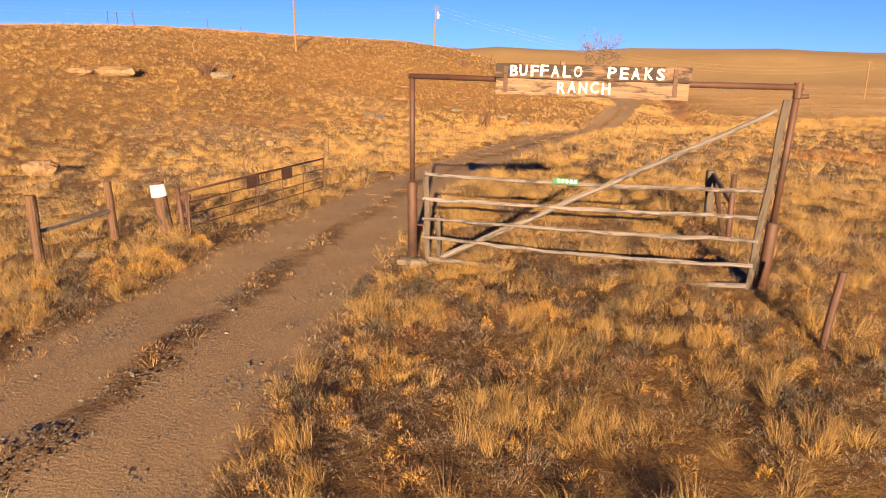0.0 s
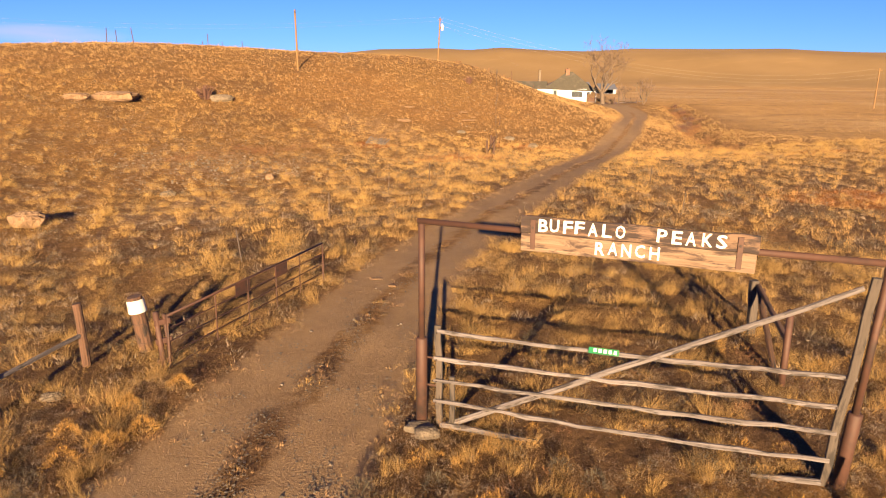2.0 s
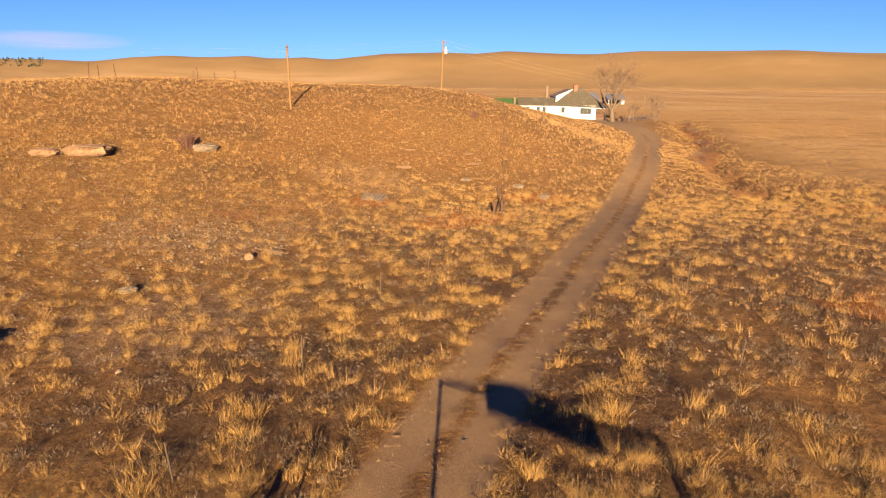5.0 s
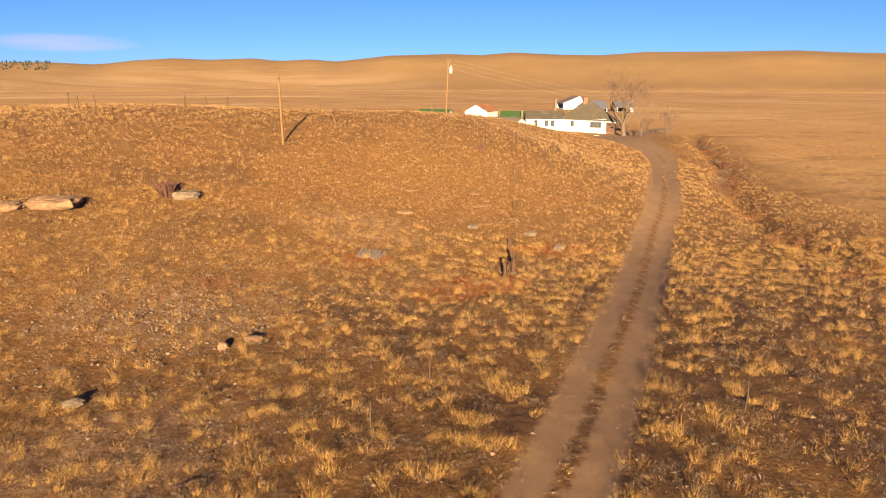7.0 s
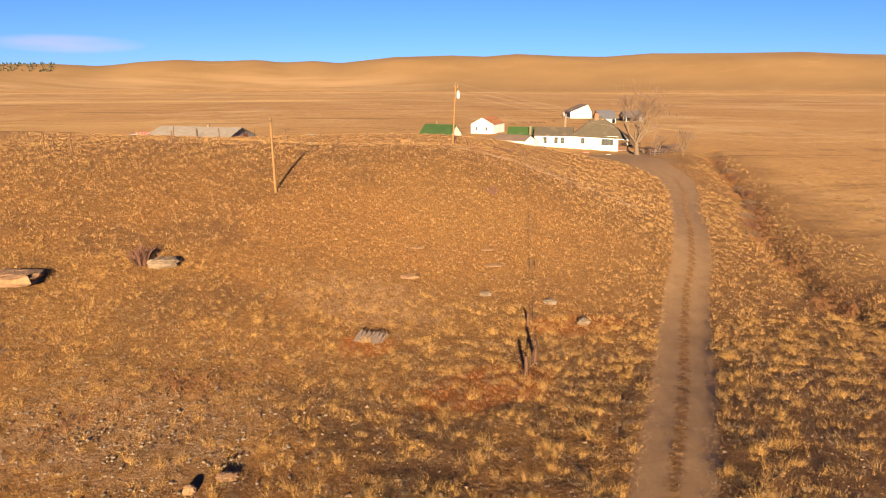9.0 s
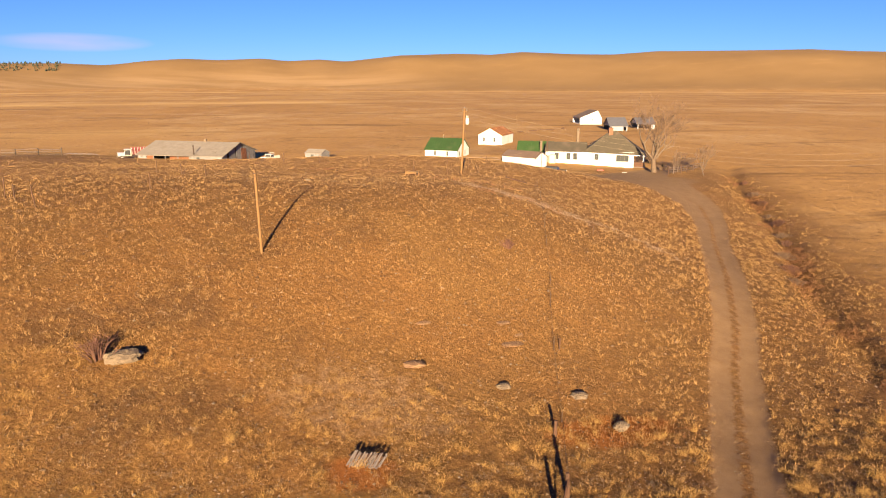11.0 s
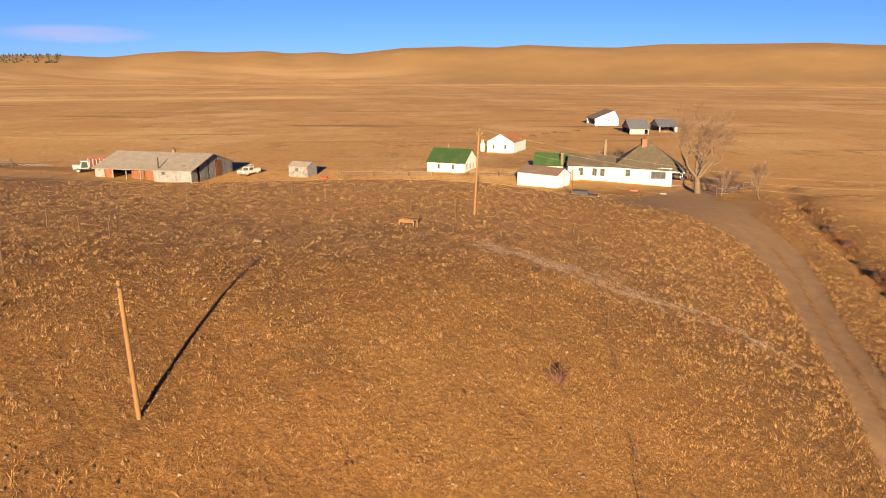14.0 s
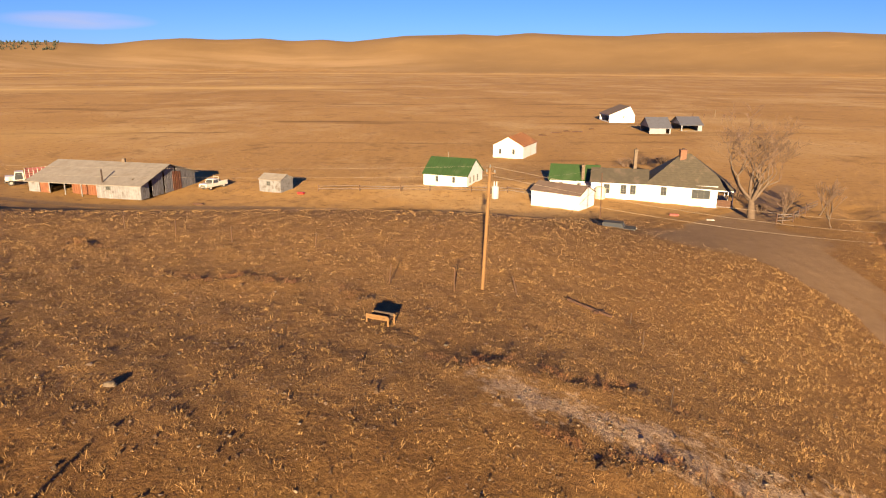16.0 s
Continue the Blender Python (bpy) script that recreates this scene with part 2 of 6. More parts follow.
roof_shingle = material("worn_shingles", (0.054, 0.047, 0.034), (0.037, 0.032, 0.024), 0.6, 0.9, 0.4, 0.08, (0.0899, 0.0689, 0.0538), 2.0, island=0.12)
roof_brown = material("brown_roofing", (0.105, 0.074, 0.060), (0.078, 0.056, 0.046), 0.8, 0.9, 0.3, 0.06, (0.15, 0.105, 0.0828), 2.0)
roof_grey = material("faded_grey_roofing", (0.185, 0.172, 0.160), (0.130, 0.119, 0.108), 0.9, 0.9, 0.3, 0.06, (0.137, 0.119, 0.103), 2.5)
roof_tin = material("galvanised_sheet", (0.130, 0.140, 0.172), (0.105, 0.112, 0.134), 1.0, 0.5, 0.1, 0.05, (0.103, 0.0909, 0.0828), 1.5, metal=0.3)
brick = material("old_brick", (0.141, 0.067, 0.0415), (0.108, 0.0501, 0.0318), 0.2, 0.9, 0.4, 0.03, (0.18, 0.124, 0.0931), 0.5)
glass_dark = material("window_glass", (0.03, 0.035, 0.04), (0.045, 0.05, 0.055), 0.6, 0.08, 0.0, 0.05)
trim_dark = material("grey_window_trim", (0.0941, 0.1, 0.0974), (0.0707, 0.0716, 0.0686), 0.3, 0.7, 0.1, 0.02)
sandstone = material("tan_sandstone", (0.195, 0.120, 0.068), (0.140, 0.082, 0.045), 0.35, 0.92, 1.0, 0.10, (0.0753, 0.0405, 0.022), 0.6)
limestone = material("pale_stone", (0.127, 0.0978, 0.0706), (0.0848, 0.0644, 0.0465), 0.25, 0.9, 0.9, 0.06, (0.0613, 0.0478, 0.0366), 0.5, vary=0.1)
pebble = material("loose_stones", (0.141, 0.115, 0.0879), (0.103, 0.0789, 0.0586), 0.2, 0.9, 0.3, 0.02, island=0.35)
bark = material("cottonwood_bark", (0.098, 0.070, 0.049), (0.058, 0.041, 0.030), 0.4, 0.9, 0.5, 0.03, (0.107, 0.0876, 0.0672), 1.0)
twig = material("bare_twigs", (0.100, 0.064, 0.043), (0.060, 0.039, 0.028), 0.5, 0.9, 0.0, 0.05, island=0.25)
shrub_red = material("reddish_shrub_twigs", (0.08, 0.0358, 0.0244), (0.0519, 0.0239, 0.0171), 0.2, 0.9, 0.0, 0.05, island=0.25)
straw = material("dry_straw_grass", (0.240, 0.146, 0.045), (0.165, 0.094, 0.028), 0.9, 0.75, 0.0, 0.05, (0.133, 0.074, 0.0238), 2.2, island=0.3)
twiggy = material("dead_litter", (0.158, 0.090, 0.041), (0.106, 0.057, 0.025), 0.7, 0.9, 0.0, 0.05, (0.085, 0.045, 0.021), 1.6, island=0.35)
straw_pale = material("pale_short_grass", (0.245, 0.149, 0.055), (0.184, 0.106, 0.037), 3.0, 0.8, 0.0, 0.05, (0.150, 0.081, 0.027), 9.0, island=0.28)
straw_gold = material("golden_straw_grass", (0.280, 0.170, 0.049), (0.195, 0.110, 0.030), 0.9, 0.75, 0.0, 0.05, (0.150, 0.080, 0.024), 2.2, island=0.3)
forb = material("rusty_forbs", (0.135, 0.060, 0.022), (0.090, 0.038, 0.015), 0.4, 0.9, 0.0, 0.05, (0.17, 0.095, 0.034), 0.7, island=0.3)
sage = material("grey_sage", (0.165, 0.122, 0.090), (0.086, 0.062, 0.045), 0.5, 0.9, 0.0, 0.05, (0.145, 0.0926, 0.0419), 1.3, island=0.3)
rabbit = material("yellow_rabbitbrush", (0.27, 0.140, 0.020), (0.17, 0.086, 0.016), 0.3, 0.85, 0.0, 0.05, (0.14, 0.09, 0.03), 0.5, island=0.3)
# dark brush, its colour taken down further to deepen the shade around it
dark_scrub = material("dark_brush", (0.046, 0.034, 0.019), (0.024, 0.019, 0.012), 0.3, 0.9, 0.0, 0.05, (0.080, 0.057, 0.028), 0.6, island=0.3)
car_dark = material("dark_car_paint", (0.016, 0.018, 0.021), (0.026, 0.028, 0.031), 0.8, 0.85, 0.0, 0.05)
turf_clod = material("broken_turf", (0.126, 0.0723, 0.0348), (0.0756, 0.0425, 0.0218), 0.2, 0.95, 0.8, 0.04, (0.185, 0.111, 0.0522), 0.3, island=0.3)
plain_straw = material("far_plain_grass", (0.15, 0.092, 0.036), (0.105, 0.062, 0.024), 6.0, 0.85, 0.0, 0.05, (0.20, 0.125, 0.048), 30.0, island=0.3)
stone_chip = material("pale_stone_chips", (0.345, 0.246, 0.154), (0.23, 0.157, 0.0968), 0.3, 0.9, 0.3, 0.02, island=0.35)
red_grass = material("russet_grass", (0.185, 0.074, 0.018), (0.125, 0.047, 0.012), 0.8, 0.85, 0.0, 0.05, island=0.25)
truck_white = material("white_vehicle_paint", (0.441, 0.435, 0.418), (0.397, 0.385, 0.364), 0.8, 0.3, 0.0, 0.05, (0.303, 0.258, 0.21), 0.9)
truck_red = material("red_stake_boards", (0.118, 0.022, 0.028), (0.088, 0.017, 0.022), 0.4, 0.7, 0.1, 0.03, (0.15, 0.07, 0.075), 0.8)
rubber = material("tyre_rubber", (0.03, 0.03, 0.03), (0.045, 0.042, 0.04), 0.2, 0.85, 0.1, 0.02)
red_plastic = material("bright_red_paint", (0.292, 0.0143, 0.00974), (0.236, 0.0143, 0.00974), 0.3, 0.5, 0.0, 0.05)
wire_mat = material("bare_cable", (0.24, 0.21, 0.165), (0.19, 0.165, 0.13), 1.0, 0.5, 0.0, 0.05)
grey_can = material("grey_transformer_paint", (0.341, 0.347, 0.347), (0.297, 0.303, 0.303), 0.3, 0.4, 0.0, 0.05)
pine = material("far_pine_needles", (0.0165, 0.0239, 0.0146), (0.0118, 0.0167, 0.0107), 4.0, 0.9, 0.0, 0.5, island=0.25)


def ground_material():
    """Dry grassland: straw-coloured turf, bare soil, packed track, gravel and russet patches, mixed by the ground's own attributes."""
    m = bpy.data.materials.new("dry_grassland")
    m.use_nodes = True
    n, l = m.node_tree.nodes, m.node_tree.links
    bsdf = n["Principled BSDF"]
    bsdf.inputs["Roughness"].default_value = 0.95
    bsdf.inputs["Specular IOR Level"].default_value = 0.15
    co = n.new("ShaderNodeTexCoord")

    def noise_at(scale, detail=5, rough=0.6, stretch=None):
        t = n.new("ShaderNodeTexNoise")
        t.inputs["Scale"].default_value, t.inputs["Detail"].default_value, t.inputs["Roughness"].default_value = scale, detail, rough
        src = co.outputs["Object"]
        if stretch:
            mp = n.new("ShaderNodeMapping")
            mp.inputs["Scale"].default_value = stretch
            l.new(src, mp.inputs[0])
            src = mp.outputs[0]
        l.new(src, t.inputs["Vector"])
        return t.outputs[0]

    def ramp(src, a, b, lo=0.0, hi=1.0):
        r = n.new("ShaderNodeMapRange")
        for i, v in ((1, a), (2, b), (3, lo), (4, hi)):
            r.inputs[i].default_value = v
        l.new(src, r.inputs[0])
        return r.outputs[0]

    def mix(f, a, b):
        x = n.new("ShaderNodeMix")
        x.data_type = "RGBA"
        for sock, v in ((x.inputs[0], f), (x.inputs[6], a), (x.inputs[7], b)):
            if isinstance(v, bpy.types.NodeSocket):
                l.new(v, sock)
            else:
                sock.default_value = v if isinstance(v, float) else (*v, 1)
        return x.outputs[2]

    def math2(op, a, b):
        x = n.new("ShaderNodeMath")
        x.operation = op
        for sock, v in zip(x.inputs, (a, b)):
            if isinstance(v, bpy.types.NodeSocket):
                l.new(v, sock)
            else:
                sock.default_value = v
        return x.outputs[0]

    def attribute(name):
        a = n.new("ShaderNodeAttribute")
        a.attribute_name = name
        return a.outputs["Fac"]

    def soft_edge(name, spread, scale):
        """An attribute whose border is broken up by noise."""
        wobble = math2("MULTIPLY", math2("SUBTRACT", noise_at(scale, 6, 0.7), 0.5), spread)
        return ramp(math2("ADD", attribute(name), wobble), 0.35, 0.65)

    def tufts(scale, warp):
        """Distance from the middle of the nearest tuft, the tufts of uneven outline."""
        shift = n.new("ShaderNodeVectorMath")
        shift.operation = "MULTIPLY_ADD"
        wobble = n.new("ShaderNodeTexNoise")
        wobble.inputs["Scale"].default_value, wobble.inputs["Detail"].default_value = scale * 1.7, 4
        l.new(co.outputs["Object"], wobble.inputs["Vector"])
        shift.inputs[1].default_value = (warp, warp, warp)
        l.new(wobble.outputs["Color"], shift.inputs[0])
        l.new(co.outputs["Object"], shift.inputs[2])
        v = n.new("ShaderNodeTexVoronoi")
        v.inputs["Scale"].default_value = scale
        l.new(shift.outputs[0], v.inputs["Vector"])
        return v.outputs["Distance"]

    small, wide = tufts(3.4, 0.35), tufts(1.7, 0.6)
    turf = mix(ramp(noise_at(0.9, 6), 0.35, 0.65), (0.158, 0.089, 0.031), (0.127, 0.070, 0.024))
    turf = mix(ramp(noise_at(0.09, 4), 0.42, 0.62), turf, (0.158, 0.081, 0.027))
    # tuft tops pale, gaps between them dark: their shade put into the colour
    turf = mix(ramp(small, 0.12, 0.42, 0.7, 0.0), turf, (0.218, 0.126, 0.046))
    turf = mix(math2("MULTIPLY", ramp(small, 0.42, 0.68), ramp(noise_at(6, 4, 0.8), 0.40, 0.58)), turf, (0.108, 0.056, 0.021))
    turf = mix(math2("MULTIPLY", ramp(wide, 0.50, 0.78), ramp(noise_at(3, 4, 0.8), 0.42, 0.60)), turf, (0.116, 0.060, 0.023))
    turf = mix(ramp(noise_at(13, 3, 0.6), 0.67, 0.72), turf, (0.33, 0.225, 0.125))
    # paler turf mix over the top of the knoll
    pale_turf = mix(ramp(noise_at(3.5, 6, 0.75), 0.38, 0.62), (0.300, 0.178, 0.074), (0.225, 0.128, 0.050))
    pale_turf = mix(ramp(noise_at(0.35, 5, 0.7), 0.45, 0.65), pale_turf, (0.238, 0.136, 0.055))
    turf = mix(math2("MULTIPLY", attribute("pale_turf"), ramp(noise_at(1.1, 6, 0.75), 0.36, 0.60, 0.2, 0.9)), turf, pale_turf)
    soil = mix(ramp(noise_at(2.2, 6, 0.7), 0.35, 0.65), (0.108, 0.060, 0.027), (0.070, 0.038, 0.017))
    soil = mix(ramp(noise_at(20, 5, 0.8), 0.56, 0.72), soil, (0.185, 0.115, 0.061))
    soil = mix(ramp(noise_at(11, 5, 0.8), 0.58, 0.72), soil, (0.050, 0.027, 0.0125))
    col = mix(soft_edge("scrub", 0.9, 0.8), turf, soil)
    plain = mix(ramp(noise_at(0.010, 7, 0.68, (1.0, 0.6, 1)), 0.38, 0.62), (0.365, 0.222, 0.082), (0.292, 0.170, 0.061))
    plain = mix(ramp(noise_at(0.018, 6, 0.7, (0.8, 0.5, 1)), 0.50, 0.64), plain, (0.43, 0.295, 0.140))
    plain = mix(ramp(noise_at(0.09, 6, 0.75, (0.8, 0.6, 1)), 0.56, 0.70), plain, (0.170, 0.098, 0.038))
    plain = mix(ramp(noise_at(0.03, 5, 0.7, (0.25, 1.6, 1)), 0.57, 0.66), plain, (0.165, 0.092, 0.034))
    plain = mix(ramp(noise_at(0.7, 5, 0.75), 0.53, 0.68), plain, (0.185, 0.105, 0.040))
    col = mix(attribute("far"), col, plain)
    hills = mix(ramp(noise_at(0.004, 6, 0.6), 0.35, 0.65), (0.196, 0.128, 0.060), (0.168, 0.108, 0.049))
    hills = mix(ramp(noise_at(0.012, 5, 0.6, (0.6, 1.5, 1)), 0.58, 0.75), hills, (0.218, 0.140, 0.067))
    hills = mix(math2("MULTIPLY", attribute("bare"), ramp(noise_at(0.006, 6, 0.7, (0.35, 2.0, 1)), 0.40, 0.62, 0.15, 1.0)), hills, (0.265, 0.182, 0.100))
    col = mix(attribute("hill"), col, hills)
    col = mix(math2("MULTIPLY", attribute("meadow"), ramp(noise_at(0.02, 5, 0.7, (0.4, 1.4, 1)), 0.35, 0.6, 0.45, 1.0)), col, (0.56, 0.385, 0.150))
    col = mix(soft_edge("russet", 1.0, 0.5), col, (0.190, 0.074, 0.020))
    stony = mix(ramp(noise_at(9, 4, 0.8), 0.42, 0.62), (0.156, 0.0884, 0.0434), (0.245, 0.167, 0.0974))
    col = mix(soft_edge("stony", 1.6, 1.4), col, stony)
    chalk = mix(ramp(noise_at(7, 5, 0.8), 0.42, 0.62), (0.25, 0.165, 0.10), (0.46, 0.345, 0.235))
    col = mix(soft_edge("chalk", 2.6, 0.9), col, chalk)
    packed = mix(ramp(noise_at(0.7, 6, 0.65), 0.35, 0.65), (0.214, 0.140, 0.076), (0.177, 0.112, 0.059))
    packed = mix(ramp(noise_at(30, 5, 0.8), 0.54, 0.70), packed, (0.265, 0.19, 0.122))
    packed = mix(ramp(noise_at(17, 5, 0.8), 0.56, 0.70), packed, (0.151, 0.0942, 0.0523))
    packed = mix(ramp(noise_at(2.6, 6, 0.75), 0.58, 0.72), packed, (0.176, 0.106, 0.0545))
    packed = mix(math2("MULTIPLY", attribute("gravel"), ramp(noise_at(5, 6, 0.8), 0.3, 0.6, 0.45, 1.0)), packed, (0.189, 0.126, 0.075))
    col = mix(soft_edge("track", 1.1, 2.4), col, packed)
    l.new(col, bsdf.inputs["Base Color"])
    b1 = n.new("ShaderNodeBump")
    b1.inputs["Strength"].default_value, b1.inputs["Distance"].default_value = 1.0, 0.12
    l.new(math2("SUBTRACT", math2("ADD", noise_at(5.0, 6, 0.75), math2("MULTIPLY", noise_at(1.3, 3), 0.8)), math2("MULTIPLY", small, 0.3)), b1.inputs["Height"])
    l.new(math2("MULTIPLY", ramp(attribute("track"), 0.2, 0.6, 1.0, 0.16), math2("MULTIPLY", ramp(attribute("far"), 0, 1, 1.0, 0.35), ramp(attribute("pale_turf"), 0, 1, 1.0, 0.85))), b1.inputs["Strength"])
    b2 = n.new("ShaderNodeBump")
    b2.inputs["Strength"].default_value, b2.inputs["Distance"].default_value = 0.8, 0.025
    l.new(noise_at(26, 4, 0.75), b2.inputs["Height"])
    l.new(b1.outputs[0], b2.inputs["Normal"])
    l.new(b2.outputs[0], bsdf.inputs["Normal"])
    return m


ground_mat = ground_material()


# ---- building blocks ----
class Form:
    """Collects faces with texture coordinates (metres along and across) and turns them into one mesh."""

    def __init__(self):
        self.v, self.f, self.uv = [], [], []

    def face(self, pts, uvs=None):
        i = len(self.v)
        self.v += [tuple(p) for p in pts]
        self.f.append(tuple(range(i, i + len(pts))))
        self.uv += uvs or [(p[0] + p[1] * 0.37, p[2] + p[1] * 0.2) for p in pts]
        return self

    def rings(self, rings, caps=True):
        """A skin over closed rings of points of the same number."""
        i, k, pos = len(self.v), len(rings[0]), random.uniform(0, 9)
        self.v += [tuple(p) for r in rings for p in r]
        for a in range(len(rings) - 1):
            step = (Vector(rings[a + 1][0]) - Vector(rings[a][0])).length
            around = 0.0
            for b in range(k):
                c = (b + 1) % k
                wide = (Vector(rings[a][c]) - Vector(rings[a][b])).length
                self.f.append((i + a * k + b, i + a * k + c, i + (a + 1) * k + c, i + (a + 1) * k + b))
                self.uv += [(pos, around), (pos, around + wide), (pos + step, around + wide), (pos + step, around)]
                around += wide
            pos += step
        if caps:
            for start, order in ((i, range(k - 1, -1, -1)), (i + (len(rings) - 1) * k, range(k))):
                self.f.append(tuple(start + b for b in order))
                self.uv += [(0.1 * math.cos(b), 0.1 * math.sin(b)) for b in range(k)]
        return self

    def beam(self, a, b, w, h, up=(0, 0, 1), bevel=0.12, bend=0.0, steps=1, shrink=1.0):
        """A squared timber from a to b, with broken edges; bend: how far it wanders from straight."""
        a, b = Vector(a), Vector(b)
        way = (b - a).normalized()
        side = way.cross(Vector(up))
        side = side.normalized() if side.length > 1e-3 else Vector((1, 0, 0))
        top = side.cross(way).normalized()
        c = bevel * min(w, h)
        prof = [(-w / 2 + c, -h / 2), (w / 2 - c, -h / 2), (w / 2, -h / 2 + c), (w / 2, h / 2 - c), (w / 2 - c, h / 2), (-w / 2 + c, h / 2), (-w / 2, h / 2 - c), (-w / 2, -h / 2 + c)]
        rings = []
        for s in range(steps + 1):
            t = s / steps
            k = 1 + (shrink - 1) * t
            off = (side * random.uniform(-1, 1) + top * random.uniform(-1, 1)) * (bend if 0 < s < steps else bend * 0.3)
            m = 1 + random.uniform(-1, 1) * min(0.12, bend * 3)
            rings.append([a.lerp(b, t) + off + side * x * k * m + top * y * k * m for x, y in prof])
        return self.rings(rings)

    def tube(self, pts, radii, sides=8, caps=True):
        """A round bar along points; radii: one or one for each point."""
        pts = [Vector(p) for p in pts]
        radii = radii if isinstance(radii, (list, tuple)) else [radii] * len(pts)
        rings = []
        side = None
        for k, p in enumerate(pts):
            way = (pts[min(k + 1, len(pts) - 1)] - pts[max(k - 1, 0)]).normalized()
            if side is None:
                side = way.cross(Vector((0.31, 0.17, 1)) if abs(way.z) < 0.9 else Vector((1, 0.2, 0)))
            side = (side - way * side.dot(way)).normalized()
            top = side.cross(way)
            rings.append([p + (side * math.cos(q) + top * math.sin(q)) * radii[k] for q in (6.28319 * s / sides for s in range(sides))])
        return self.rings(rings, caps)

    def box(self, at, size, rz=0.0, bevel=0.06):
        """An upright block, its base centred at the point at."""
        x, y, z = size
        way = Vector((math.cos(rz), math.sin(rz), 0)) * x / 2
        c = Vector(at) + Vector((0, 0, z / 2))
        return self.beam(c - way, c + way, y, z, bevel=bevel)

    def lump(self, at, size, seed, rough=0.25, rings=6, sides=9, flat=0.0, rz=0.0):
        """A boulder: a squashed ball with facets, half sunk if flat."""
        r = random.Random(seed)
        out = []
        for i in range(rings + 1):
            t = -math.pi / 2 + math.pi * (i + 0.35) / (rings + 0.7)
            cz, cr = math.copysign(abs(math.sin(t)) ** (1 - flat * 0.5), math.sin(t)), max(0.02, math.cos(t)) ** (1 - flat * 0.6)
            ring = []
            for s in range(sides):
                q = 6.28319 * s / sides
                boxy = 1 / max(abs(math.cos(q)), abs(math.sin(q))) ** (flat * 0.8)
                k = cr * boxy * (1 + r.uniform(-rough, rough))
                x, y = math.cos(q) * k * size[0] / 2, math.sin(q) * k * size[1] / 2
                ring.append((at[0] + x * math.cos(rz) - y * math.sin(rz), at[1] + x * math.sin(rz) + y * math.cos(rz), at[2] + size[2] * (0.5 + 0.5 * cz * (1 + r.uniform(-rough, rough) * 0.4))))
            out.append(ring)
        return self.rings(out)

    def mesh(self, name, mat, smooth_=False):
        me = bpy.data.meshes.new(name)
        me.from_pydata(self.v, [], self.f)
        layer = me.uv_layers.new(name="UVMap")
        flat = [c for uv in self.uv for c in uv]
        if len(flat) == len(layer.data) * 2:
            layer.data.foreach_set("uv", flat)
        me.materials.append(mat)
        if smooth_:
            me.polygons.foreach_set("use_smooth", [True] * len(me.polygons))
        me.update()
        return me


def thing(name, at, label, category, group="", kind=""):
    """The Empty at a thing's base, under which its parts go."""
    root = new(name)
    root.empty_display_size = 0.2
    root.matrix_basis = Matrix.Translation(at)
    return tagged(root, label, category, group, kind)


def part(name, form, mat, parent, label="", smooth_=False):
    ob = new(name, form.mesh(name, mat, smooth_))
    ob.parent = parent
    top = parent
    while top.parent:
        top = top.parent
    ob.matrix_parent_inverse = Matrix.Translation(top.matrix_basis.translation).inverted() if parent is top else Matrix.Identity(4)
    return tagged(ob, label)


def solo(name, form, mat, label, category, group="", kind="", smooth_=False):
    ob = new(name, form.mesh(name, mat, smooth_))
    return tagged(ob, label, category, group, kind)


def gz(x, y):
    return float(ground_z(x, y))


def on(x, y, dz=0.0):
    return Vector((x, y, gz(x, y) + dz))


# ---- the ground: one sheet to the horizon ----
def spaced(lo, hi, step, far_lo, far_hi, grow=1.07, most=45.0):
    """Even steps from lo to hi, then growing ones outwards."""
    out = list(np.arange(lo, hi, step))
    s, v = step, hi
    while v < far_hi:
        out.append(v)
        s = min(s * grow, most)
        v += s
    s, v = step, lo
    while v > far_lo:
        s = min(s * grow, most)
        v -= s
        out.insert(0, v)
    return np.array(out)


def blob(x, y, cx, cy, rx, ry, turn=0.0):
    """1 inside an oval, falling to 0 outside it."""
    c, s = math.cos(turn), math.sin(turn)
    u, v = ((x - cx) * c + (y - cy) * s) / rx, ((y - cy) * c - (x - cx) * s) / ry
    return np.clip(1.6 - np.hypot(u, v) * 1.1, 0, 1)


def clumpy(x, y, seed, size):
    return np.clip(0.5 + 0.75 * wave(x, y, seed, size), 0.03, 1)


def chalk_y(x):
    """The line of the bare pale band across the knoll."""
    return np.interp(x, [-2, 4.3, 7.1, 12.5, 17, 20, 24], [100.6, 98.1, 96.3, 96.7, 97.6, 95.8, 92.5])


def track_mask(x, y):
    d = np.abs(x - road_x(y))
    half = road_half(y)
    m = smooth(half + 0.8, half - 0.35, d) * smooth(205, 190, y)
    m = m * (1 - 0.8 * np.exp(-(d / 0.40) ** 2) * smooth(150, 130, y))
    yard = blob(x, y, 33, 152, 13, 7, 0.35)
    # the drive that runs along the back of the knoll to the barn
    lane = smooth(2.6, 1.2, np.abs(y - np.interp(x, [-90, -50, -20, 5, 22], [176, 174, 173, 168, 157]))) * smooth(26, 20, x) * 0.62
    return np.maximum(np.maximum(m, yard), lane)


